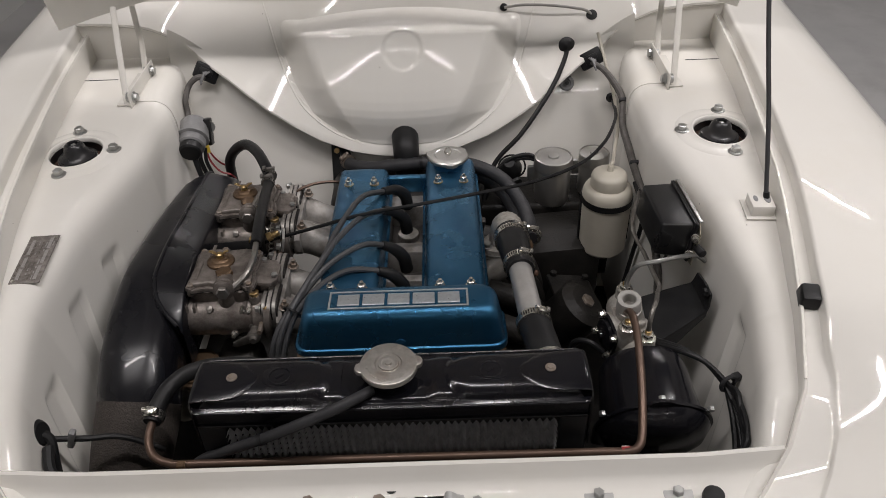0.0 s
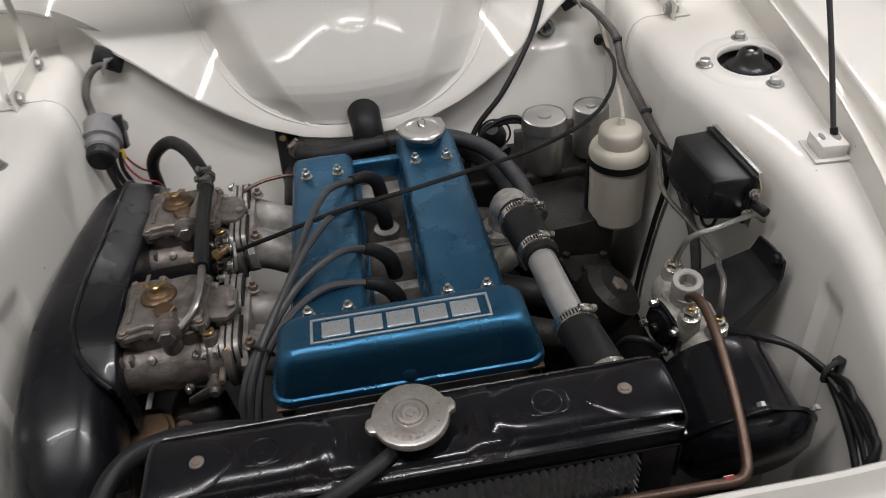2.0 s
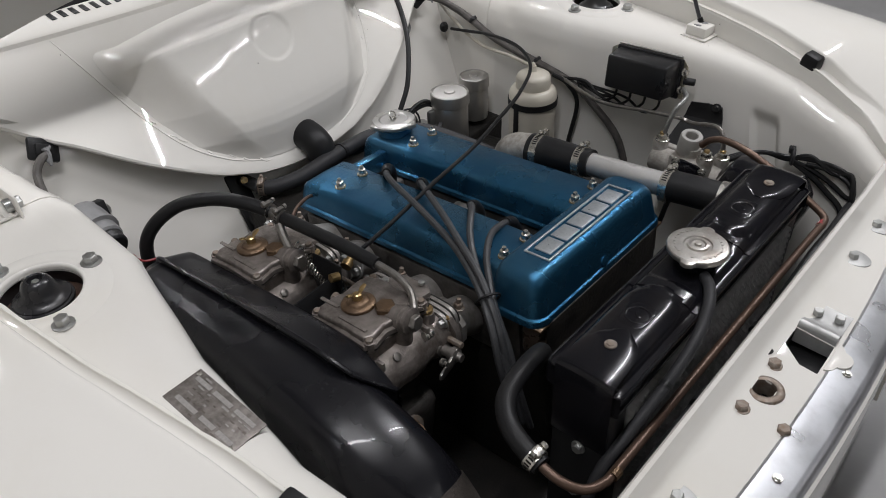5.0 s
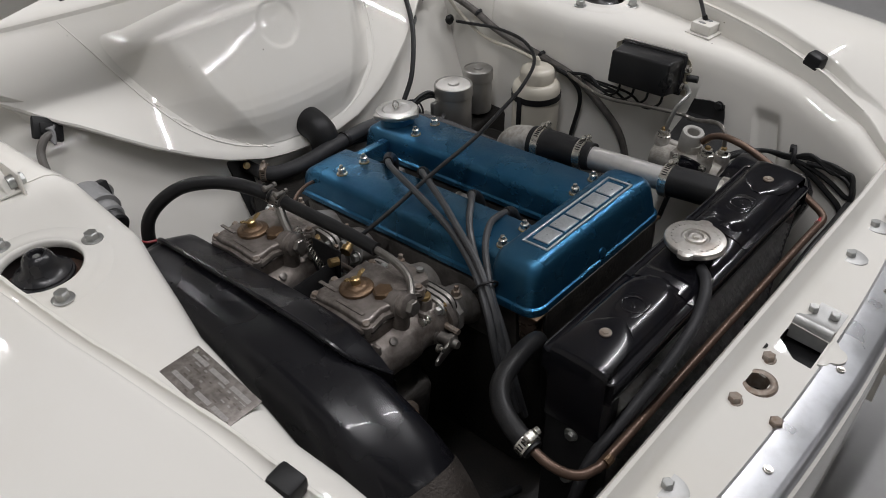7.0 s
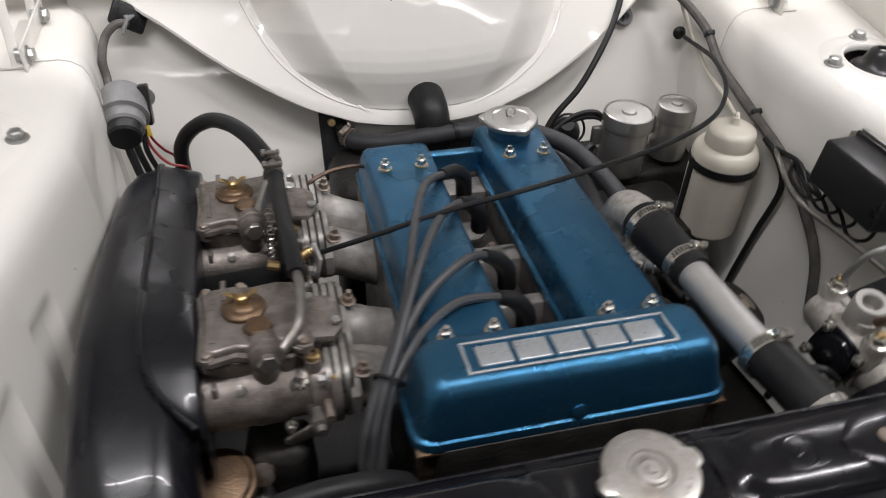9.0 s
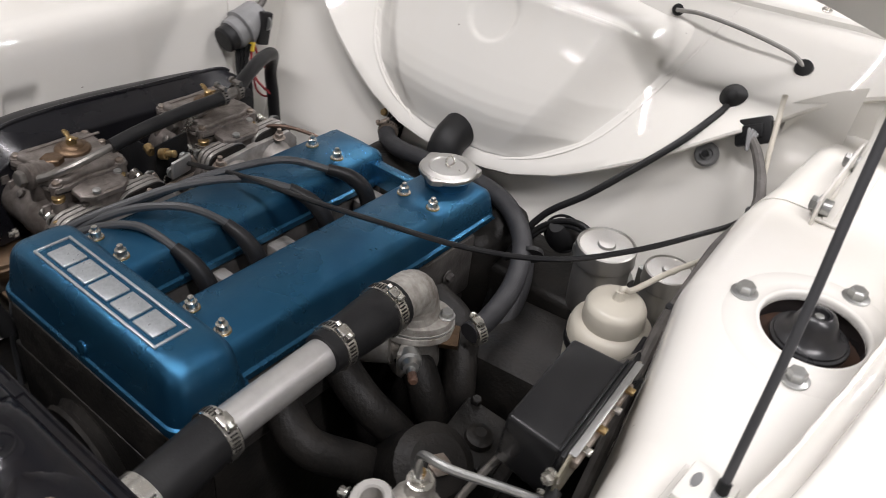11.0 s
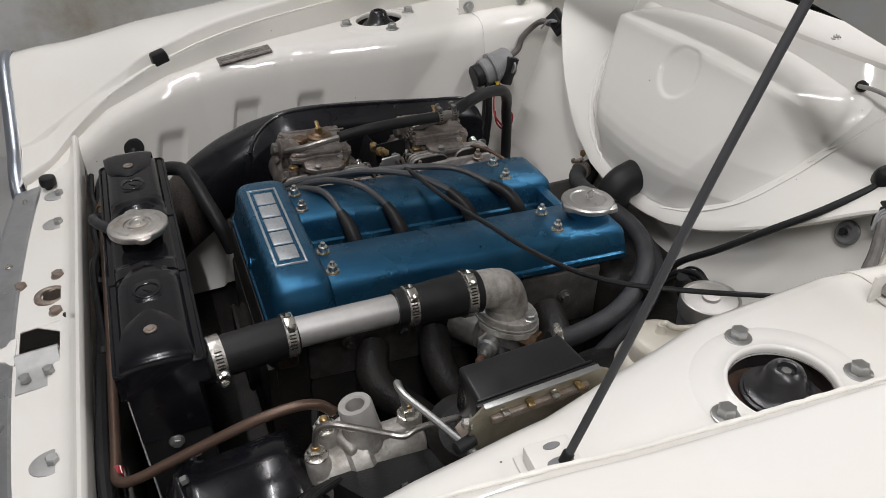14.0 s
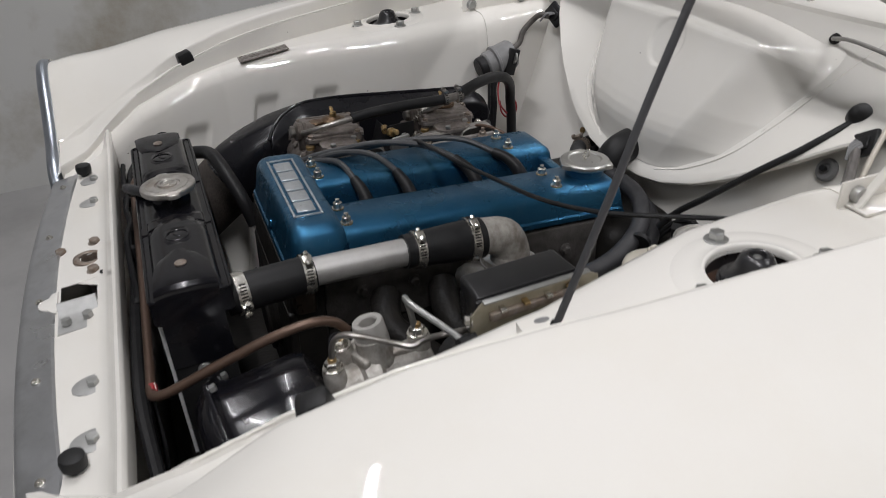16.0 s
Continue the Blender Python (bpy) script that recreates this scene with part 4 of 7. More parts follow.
def cam_cover():
    bm = bmesh.new()
    cover_bar(-1, -0.20, 0.208, bm)
    cover_bar(1, -0.20, 0.236, bm)
    # front housing over the timing chain, higher than the bars, its corners rounded in plan
    rows = []
    for z, inset, r in ((-0.048, 0.0, 0.020), (-0.0415, 0.0, 0.020), (-0.0392, 0.0010, 0.020), (-0.0378, 0.0042, 0.019), (-0.030, 0.0060, 0.018), (-0.012, 0.0098, 0.017), (0.000, 0.0125, 0.016), (0.0065, 0.0150, 0.016),
                        (0.0112, 0.0185, 0.016), (0.0142, 0.0230, 0.015), (0.0156, 0.0285, 0.014), (0.0161, 0.0360, 0.012)):
        hx, hy = 0.147 - inset, 0.043 - inset * 0.70
        row = []
        for qx, qy, a0 in ((1, 1, 0), (-1, 1, 90), (-1, -1, 180), (1, -1, 270)):
            for a in range(0, 91, 15):
                t = math.radians(a0 + a)
                row.append(at(qx * (hx - r) + r * math.cos(t), -0.200 + qy * (hy - min(r, hy * 0.9)) + min(r, hy * 0.9) * math.sin(t), z))
        rows.append(row)
    own = sheet(rows, closed=True)
    own.verts.ensure_lookup_table()
    own.faces.new(own.verts[-len(rows[0]):])
    merge(bm, own)
    # little boss at the middle of the front edge
    lathe([(0.001, 0), (0.008, 0.0), (0.007, 0.005), (0.001, 0.006)], at(0.0, -0.236, -0.033), TILT.to_3x3() @ Vector((0, -1, 0.25)), 14, bm)
    # rear bridge and flange between the bars
    box((0.07, 0.016, 0.03), TILT @ pose(0, 0.190, -0.028), 0.003, bm)
    # filler neck
    lathe([(0.03, -0.012), (0.027, 0.004), (0.026, 0.012), (0.024, 0.013)], at(0.074, 0.2, 0.0), TILT.to_3x3() @ Vector((0, 0, 1)), 28, bm)
    cover = part("cam_cover", bm, BLUE, engine, "blue metallic painted twin-cam cover", 40)
    up = TILT.to_3x3() @ Vector((0, 0, 1))
    for x in (-0.0995, -0.0555, 0.0555, 0.0995):
        for y in (-0.158, 0.1415):
            nut = part("cover_nut", lathe([(0.004, 0.0), (0.0095, 0.0005), (0.0095, 0.002), (0.0085, 0.0028), (0.0075, 0.0028), (0.0075, 0.0045), (0.0058, 0.0046), (0.0058, 0.0115), (0.0045, 0.0125), (0.0032, 0.0125), (0.0030, 0.0165), (0.001, 0.017)], at(x, y, -0.0025), up, 12), STEEL, cover)
            part("brass_washer", lathe([(0.005, 0.0), (0.0082, 0.0), (0.0082, 0.0014), (0.005, 0.0014)], at(x, y, 0.0003), up, 14), BRASS, nut)
    # badge: frame and five plain raised blocks in place of letters
    m = TILT @ pose(-0.001, -0.2035, 0.0158)
    w, d, t = 0.0950, 0.0190, 0.0030
    bm = bmesh.new()
    for x, y, sx, sy in ((0, d - t / 2, 2 * w, t), (0, -d + t / 2, 2 * w, t), (-w + t / 2, 0, t, 2 * d - 2 * t), (w - t / 2, 0, t, 2 * d - 2 * t)):
        box((sx, sy, 0.0026), m @ pose(x, y, 0.0011), 0.0009, bm)
    badge = part("badge_frame", bm, BADGE, cover, "raised silver badge frame")
    for k in range(5):
        part("badge_block", box((0.0300, 0.0240, 0.0026), m @ pose(-0.0682 + 0.0341 * k, 0, 0.0011), 0.0012, segs=3), BADGE, badge, "plain silver raised block")
    cap = part("oil_filler_cap", lathe([(0.022, 0.0), (0.0335, 0.001), (0.0358, 0.004), (0.0355, 0.0075), (0.0335, 0.0095), (0.0245, 0.0105), (0.022, 0.0092), (0.012, 0.0092), (0.001, 0.0100)], at(0.074, 0.2, 0.0125), up, 36), CAPBRIGHT, cover, "bright metal oil filler cap", 22)
    for a in (40, 160, 280):
        part("cap_lug", prism([(0.026, -0.015), (0.037, -0.009), (0.0415, 0.0), (0.037, 0.009), (0.026, 0.015)], 0.0065, TILT @ pose(0.074, 0.2, 0.0145, 0, 0, a), 0.002), CAPBRIGHT, cap)
    part("cap_pin", sweep([at(0.070, 0.2, 0.021), at(0.069, 0.203, 0.030), at(0.075, 0.205, 0.034), at(0.080, 0.202, 0.029), at(0.076, 0.198, 0.024), at(0.071, 0.198, 0.027)], 0.0013, 7), STEEL, cap)
    return cover


cam_cover()


def head_and_block():
    head = part("cylinder_head", box((0.06, 0.40, 0.05), TILT @ pose(0, 0.0, -0.115), 0.003), DARKCAST, engine, "dull grimy cast cylinder head")
    for sgn in (-1, 1):
        part("cam_carrier", box((0.098, 0.40, 0.085), TILT @ pose(sgn * 0.079, 0.0, -0.0925), 0.005), DARKCAST, head)
    for y, d in ((0.165, 0.040), (0.018, 0.030), (-0.066, 0.018), (-0.152, 0.022)):
        part("head_web", box((0.062, d, 0.048), TILT @ pose(0, y, -0.074), 0.004), INLET, head, "paler grey cast web between the bars")
    part("cover_gasket", box((0.287, 0.08, 0.004), TILT @ pose(0, -0.203, -0.0505), 0.001), BRONZE, head)
    for y in (0.11, 0.035, -0.045, -0.12):
        part("plug_well", lathe([(0.014, 0), (0.02, 0.0), (0.018, 0.006), (0.013, 0.006)], at(0.0, y, -0.089), (0, 0, 1), 18), CAST, head)
    for y in (0.155, 0.075, -0.085, -0.145):
        hexbolt(at(0.018, y, -0.089), (0, 0, 1), 0.006, 0.006, 0.009, "head_bolt", RUSTY, head)
    bm = box((0.25, 0.40, 0.22), TILT @ pose(0, 0.0, -0.245), 0.012)
    box((0.255, 0.05, 0.25), TILT @ pose(0, -0.222, -0.17), 0.01, bm)
    block = part("engine_block", bm, GRIME_SHADE, engine, "oily black iron engine block")
    part("bell_housing", box((0.29, 0.13, 0.24), (0.0, 0.618, 0.545), 0.03, segs=3), GRIME_SHADE, engine, "oily dark gearbox bell housing")
    part("timing_cover", box((0.282, 0.028, 0.045), TILT @ pose(0, -0.226, -0.075), 0.006), OILED, engine)
    part("lower_timing_cover", box((0.26, 0.012, 0.12), TILT @ pose(0, -0.243, -0.16), 0.004), GRIME_SHADE, engine)
    part("water_pump_pulley", lathe([(0.02, 0), (0.055, 0.002), (0.06, 0.006), (0.054, 0.012), (0.06, 0.018), (0.058, 0.022), (0.02, 0.024)], (0.008, 0.098, 0.60), (0, -1, 0), 28), GRIME_SHADE, engine)
    for y in (0.12, 0.04, -0.04, -0.12):
        part("exhaust_branch", sweep([at(0.13, y, -0.10), at(0.18, y - 0.01, -0.115), at(0.215, y * 0.6, -0.17), at(0.22, y * 0.3 + 0.05, -0.30)], 0.02, 12), GRIME_SHADE, engine)
    for y in (0.145, 0.085, 0.0, -0.08, -0.15):
        hexbolt(at(0.130, y, -0.085), (1, 0, 0), 0.006, 0.006, 0.009, "manifold_nut", DARKCAST, engine)
    # inlet manifold: four runners to the carburettors
    for y in (0.495, 0.425, 0.295, 0.225):
        ye = y
        part("inlet_runner", sweep([(-0.215, ye, 0.688), (-0.19, ye, 0.688), (-0.15, ye * 0.97 + 0.01, 0.674), (-0.105, ye * 0.95 + 0.018, 0.652)], [0.030, 0.029, 0.026, 0.029], 20), INLET, engine)
    for y in (0.46, 0.262):
        part("runner_web", box((0.070, 0.070, 0.020), pose(-0.148, y, 0.668, 0, 20), 0.008, segs=3), INLET, engine)
        for dy in (-0.037, 0.037):
            for k in range(4):
                part("insulator_ring", lathe([(0.02, 0), (0.0335 - 0.002 * (k % 2), 0.0), (0.0335 - 0.002 * (k % 2), 0.0045), (0.02, 0.0045)], (-0.198 + 0.006 * k, y + dy, 0.692), (1, 0, 0), 24), SATIN if k % 2 else DULL, engine)
        for dy in (-0.037, 0.037):
            for k in range(3):
                outline = [(0.034 * math.copysign(abs(math.cos(a)) ** 0.5, math.cos(a)), 0.0325 * math.copysign(abs(math.sin(a)) ** 0.5, math.sin(a))) for a in np.linspace(0, 2 * math.pi, 28, endpoint=False)]
                part("choke_plate", prism(outline, 0.0052, align((-0.1985 + 0.0078 * k, y + dy, 0.694), (1, 0, 0)), 0.0009), CAST if k != 1 else INLET, engine)
                part("choke_gasket", prism([(0.97 * u, 0.97 * v) for u, v in outline], 0.0024, align((-0.1932 + 0.0078 * k, y + dy, 0.694), (1, 0, 0))), GRIME_SHADE, engine)
            for sz in (-1, 1):
                hexbolt((-0.1995, y + dy + 0.026 * sz, 0.694 + 0.026), (-1, 0, 0), 0.0052, 0.006, 0.0075, "choke_nut", ZINC, engine)
        part("inlet_flange", prism([(-0.026, -0.062), (-0.012, -0.074), (0.012, -0.074), (0.026, -0.062), (0.028, 0.0), (0.026, 0.062), (0.012, 0.074), (-0.012, 0.074), (-0.026, 0.062), (-0.028, 0.0)], 0.009, align((-0.178, y, 0.690), (1, 0, 0)), 0.002), INLET, engine)
        for dy in (-0.058, 0.058):
            part("mounting_spring", lathe([(0.003, 0), (0.006, 0), (0.0065, 0.004), (0.0052, 0.006), (0.0065, 0.009), (0.0052, 0.011), (0.0065, 0.014), (0.003, 0.016)], (-0.216, y + dy, 0.712), (-1, 0, 0.2), 10), STEEL, engine)


head_and_block()


def carburettor():
    """A side-draught twin-choke carburettor, built round its top cover's centre."""
    c = thing("carburettor", (0, 0, 0), "grimy cast alloy twin-choke carburettor with brass fittings", "carburettor", "carburettors")

    def hexa(r, h, m, name, mat, parent, label=""):
        return part(name, prism([(r * math.cos(math.pi / 3 * k), r * math.sin(math.pi / 3 * k)) for k in range(6)], h, m, r * 0.12, None, 1), mat, parent, label)

    # float chamber: rounded block with columns at its corners
    rows = []
    for z, g in ((-0.085, 0.90), (-0.06, 0.93), (-0.03, 0.96), (-0.016, 1.0), (-0.0125, 1.04), (-0.0105, 1.04)):
        row = []
        for k in range(40):
            a = 2 * math.pi * k / 40
            ca, sa = math.cos(a), math.sin(a)
            x, y = 0.047 * math.copysign(abs(ca) ** 0.42, ca), 0.047 * math.copysign(abs(sa) ** 0.42, sa)
            w = 1 + 0.035 * max(0, math.cos(5 * a)) if z < -0.012 else 1
            row.append((-0.014 + x * g * w, y * g * w, z))
        rows.append(row)
    bm = sheet(rows, closed=True)
    bm.faces.new([v for v in bm.verts][-40:])
    part("float_chamber", bm, CARB, c, sharp=45)
    barrel_profile = [(0.018, -0.074), (0.033, -0.074), (0.034, -0.066), (0.0305, -0.060), (0.0300, -0.020), (0.0318, -0.012), (0.0310, 0.010), (0.0285, 0.016), (0.0285, 0.034), (0.0315, 0.038), (0.0315, 0.058), (0.02, 0.060)]
    for dy in (-0.038, 0.038):
        barrel = part("barrel", lathe(barrel_profile, (-0.005, dy, -0.060), (1, 0, 0), 26), CARB, c, sharp=28)
        for x in (-0.052, 0.022):
            part("barrel_rib", box((0.005, 0.012, 0.02), (x, dy * 1.42, -0.038), 0.002), CARB, barrel)
        part("drain_screw", lathe([(0.003, 0), (0.0052, 0), (0.005, 0.003), (0.002, 0.004)], (-0.030, dy * 1.5, -0.036), (0, math.copysign(0.7, dy), 0.7), 12), DULL, barrel)
    flange = part("air_flange", prism([(-0.03, -0.074), (0.03, -0.074), (0.037, -0.064), (0.037, 0.064), (0.03, 0.074), (-0.03, 0.074), (-0.037, 0.064), (-0.037, -0.064)], 0.010, align((-0.086, 0, -0.060), (1, 0, 0), 0), 0.002), CARB, c)
    part("throttle_flange", prism([(-0.027, -0.066), (-0.012, -0.076), (0.012, -0.076), (0.027, -0.066), (0.030, 0.0), (0.027, 0.066), (0.012, 0.076), (-0.012, 0.076), (-0.027, 0.066), (-0.030, 0.0)], 0.009, align((0.050, 0, -0.060), (1, 0, 0), 0), 0.002), CARB, c)
    # top cover: thin flange with a raised, rounded lid on it
    outline = [(-0.063, -0.044), (-0.052, -0.052), (-0.030, -0.047), (-0.014, -0.052), (0.004, -0.052), (0.018, -0.044), (0.026, -0.050), (0.038, -0.047), (0.040, -0.034), (0.034, -0.010), (0.037, 0.024), (0.030, 0.046), (0.014, 0.050), (-0.014, 0.046), (-0.030, 0.051), (-0.052, 0.050), (-0.064, 0.042), (-0.061, 0.0)]
    top = part("top_cover", prism(outline, 0.0055, pose(0, 0, -0.0095), 0.0014), CARB, c)
    part("lid", prism([((x + 0.012) * 0.90 - 0.012, y * 0.88) for x, y in outline], 0.0075, pose(0, 0, -0.0045), 0.0038, None, 3), CARB, top)
    part("gasket", prism([(x * 1.01, y * 1.01) for x, y in outline], 0.0016, pose(0, 0, -0.0112)), GRIME_SHADE, top)
    for x0, y0, w in ((-0.048, -0.02, 0.044), (-0.038, 0.030, 0.03)):
        part("cast_bar", box((0.005, w, 0.0022), (x0, y0 + 0.008, 0.0035), 0.001), CARB, top)
    # pump cover on the engine side, eight-sided and a little lower
    pump = part("pump_cover", prism([(0.030, -0.026), (0.040, -0.036), (0.058, -0.036), (0.067, -0.024), (0.067, 0.012), (0.058, 0.024), (0.040, 0.024), (0.030, 0.014)], 0.006, pose(0, 0.004, -0.010, 0, 6), 0.002), CARB, c)
    part("pump_chamber", prism([(0.031, -0.020), (0.042, -0.030), (0.057, -0.030), (0.063, -0.020), (0.063, 0.010), (0.057, 0.020), (0.042, 0.020), (0.031, 0.010)], 0.04, pose(0, 0.004, -0.050), 0.0), CARB, pump)
    part("pump_plate", prism([(0.042, -0.020), (0.054, -0.020), (0.054, 0.004), (0.042, 0.004)], 0.0035, pose(0, 0.004, -0.0068, 0, 6), 0.0012), CARB, pump)
    for x, y in ((-0.054, -0.044), (0.0305, -0.043), (0.030, 0.036), (-0.022, 0.046), (-0.054, 0.043)):
        boss = part("screw_boss", lathe([(0.002, -0.012), (0.0072, -0.012), (0.0068, 0.0015), (0.005, 0.002)], (x, y, -0.004), (0, 0, 1), 14), CARB, top)
        part("screw", lathe([(0.003, 0), (0.0046, 0.0), (0.0046, 0.003), (0.0036, 0.004), (0.001, 0.0038)], (x, y, -0.002), (0, 0, 1), 10), RUSTY, boss)
    for x, y in ((0.062, -0.018), (0.040, 0.022)):
        part("screw", lathe([(0.003, 0), (0.0048, 0.0), (0.0046, 0.003), (0.001, 0.004)], (x, y + 0.004, -0.0085), (0.1, 0, 1), 10), ZINC, pump)
    jet = part("jet_cover", lathe([(0.006, 0.0), (0.0200, 0.0), (0.0208, 0.0016), (0.0204, 0.0040), (0.0184, 0.0058), (0.0135, 0.0066), (0.0120, 0.0084), (0.0078, 0.0096), (0.001, 0.0098)], (-0.020, 0.008, 0.0022), (0, 0, 1), 30), BRONZE, top, "round dull brass jet cover")
    wing = lathe([(0.003, 0.0), (0.0062, 0.001), (0.0055, 0.007), (0.0035, 0.0085)], (-0.020, 0.008, 0.011), (0, 0, 1), 12)
    for sx in (-1, 1):
        sweep([(-0.020 + sx * 0.003, 0.008, 0.0165), (-0.020 + sx * 0.009, 0.008, 0.0215), (-0.020 + sx * 0.0145, 0.008, 0.0235)], [0.0022, 0.0036, 0.0024], 8, 4, wing, flat=0.5)
    part("wing_nut", wing, BRASS, jet, "brass wing nut")
    hexa(0.0128, 0.0085, pose(-0.008, -0.024, 0.0022), "hex_plug", BRONZE, top, "dull brass hexagon plug")
    part("plug_seat", lathe([(0.008, -0.006), (0.0152, -0.006), (0.0148, 0.003), (0.008, 0.0035)], (-0.008, -0.024, 0.0), (0, 0, 1), 20), CARB, top)
    # fuel inlet: column on the front of the chamber with a ribbed banjo
    column = part("inlet_column", lathe([(0.006, -0.046), (0.0125, -0.044), (0.0125, -0.012), (0.0145, -0.008), (0.0145, 0.0), (0.008, 0.002)], (-0.006, -0.044, -0.004), (0, 0, 1), 18), CARB, c)
    inlet = part("fuel_inlet", lathe([(0.008, -0.016), (0.0135, -0.016), (0.0135, -0.002), (0.0158, -0.001), (0.0158, 0.004), (0.0142, 0.005), (0.0142, 0.009), (0.0152, 0.010), (0.0152, 0.014), (0.0115, 0.016), (0.004, 0.0165)], (-0.004, -0.046, -0.002), (0.1, -1, 0.10), 20), CARB, top, "round banjo fuel fitting")
    hexa(0.0098, 0.007, align((-0.0025, -0.0625, -0.0005), (0.1, -1, 0.10)), "banjo_bolt", DULL, inlet)
    for dy, mat in ((-0.046, BRASS), (0.030, BRASS)):
        tower = part("jet_tower", lathe([(0.004, -0.022), (0.0085, -0.022), (0.0080, 0.0), (0.005, 0.0005)], (0.036, dy, -0.020), (0, 0, 1), 14), CARB, c)
        part("brass_jet", lathe([(0.003, 0), (0.0068, 0), (0.0074, 0.002), (0.0074, 0.005), (0.0062, 0.0062), (0.001, 0.0062)], (0.036, dy, -0.0195), (0, 0, 1), 16), BRASS, tower)
        hexa(0.0078, 0.013, align((0.047, dy - 0.008, -0.040), (0.75, -0.6, 0.25)), "brass_union", BRASS, tower, "bright brass union")
    for dy in (-0.038, 0.038):
        part("idle_screw", lathe([(0.003, 0), (0.0042, 0), (0.0058, 0.003), (0.0042, 0.005), (0.0058, 0.008), (0.0042, 0.010), (0.0058, 0.013), (0.0038, 0.014), (0.0036, 0.020), (0.001, 0.020)], (0.052, dy + 0.012, -0.040), (0.25, 0, 1), 12), DULL, c)
    # throttle spindle, lever and spring at the front end
    spindle = part("throttle_spindle", lathe([(0.004, 0), (0.010, 0.0), (0.010, 0.006), (0.0075, 0.007), (0.0075, 0.018), (0.0098, 0.019), (0.0098, 0.026), (0.006, 0.028), (0.005, 0.034), (0.001, 0.034)], (0.034, -0.062, -0.066), (0.05, -1, 0.0), 16), DULL, c)
    part("throttle_lever", prism([(-0.030, -0.005), (0.006, -0.008), (0.009, 0.0), (0.006, 0.008), (-0.030, 0.005), (-0.034, 0.0)], 0.003, align((0.034, -0.086, -0.066), (0.05, -1, 0.0), 25), 0.0008), DULL, spindle)
    part("lever_pin", lathe([(0.002, 0), (0.0052, 0), (0.0052, 0.004), (0.003, 0.005), (0.003, 0.009), (0.001, 0.009)], (0.010, -0.088, -0.056), (0, -1, 0.1), 12), STEEL, spindle)
    for dy in (-0.058, 0.0, 0.058):
        part("casting_boss", lathe([(0.004, 0), (0.0078, 0), (0.0072, 0.010), (0.003, 0.011)], (-0.068, dy, -0.036), (0, 0, 1), 12), CARB, flange)
        part("flange_nut", lathe([(0.003, 0), (0.0062, 0), (0.006, 0.005), (0.002, 0.006)], (-0.076, dy, -0.030), (1, 0, 0.1), 8), RUSTY, flange)
    return c


first = carburettor()
first.matrix_basis = pose(-0.245, 0.262, 0.751, -3.4)
copy_thing(first, pose(-0.247, 0.460, 0.741, -3.4))


def carb_linkage():
    """Bracket, spring and rods between the two carburettors."""
    link = thing("throttle_linkage", (-0.23, 0.36, 0.69), "black throttle bracket with springs and brass cable fittings", "linkage")
    bm = box((0.085, 0.0025, 0.05), pose(-0.268, 0.352, 0.700, -18, 0, 4), 0.001)
    box((0.085, 0.03, 0.0025), pose(-0.268, 0.368, 0.677, -6, 0, 4), 0.001, bm)
    box((0.0025, 0.05, 0.062), pose(-0.226, 0.374, 0.712, 0, 6, 4), 0.001, bm)
    part("bracket", bm, SATIN, link)
    part("rod", sweep([(-0.20, 0.54, 0.69), (-0.20, 0.17, 0.70)], 0.004, 8, 2), RUSTY, link)
    bm = bmesh.new()
    turns = [(-0.214 + 0.003 * math.cos(a), 0.405 - 0.0013 * a, 0.725 - 0.0007 * a + 0.003 * math.sin(a)) for a in np.arange(0, 50, 0.7)]
    sweep(turns, 0.0009, 5, 2, bm)
    part("return_spring", bm, STEEL, link)
    bm = lathe([(0.003, 0), (0.0075, 0.0), (0.0075, 0.008), (0.005, 0.009), (0.005, 0.02), (0.002, 0.021)], (-0.212, 0.352, 0.735), (0.9, 0.3, 0.25), 12)
    lathe([(0.003, 0), (0.006, 0), (0.006, 0.012), (0.002, 0.013)], (-0.228, 0.348, 0.732), (-1, 0.2, 0.2), 10, bm)
    part("cable_end", bm, BRASS, link, "brass cable clamp")
    turns = [(-0.2335 + 0.0042 * math.cos(a), 0.418 - 0.00055 * a, 0.752 - 0.00050 * a + 0.0042 * math.sin(a)) for a in np.arange(0, 88, 0.7)]
    part("return_spring", sweep(turns, 0.0009, 5, 2), STEEL, link)
    part("clamp_plate", box((0.004, 0.030, 0.026), pose(-0.190, 0.362, 0.722, 0, 12, 8), 0.001), ALU, link)
    for y, z in ((0.372, 0.728), (0.352, 0.716)):
        hexbolt((-0.193, y, z), (-1, 0, 0.2), 0.006, 0.006, 0.0085, "clamp_bolt", ZINC, link)
    for y in (0.205, 0.300, 0.402, 0.500):
        stud = hexbolt((-0.166, y, 0.716), (0.15, 0, 1), 0.0058, 0.0065, 0.0085, "flange_nut", RUSTY, link)
        part("stud_end", lathe([(0.001, 0.0), (0.0030, 0.0), (0.0030, 0.008), (0.001, 0.0085)], (-0.1652, y, 0.722), (0.15, 0, 1), 8), RUSTY, stud)
    for y in (0.39, 0.335):
        part("lever", box((0.006, 0.006, 0.04), pose(-0.2, y, 0.705, 20), 0.002), RUSTY, link)


carb_linkage()

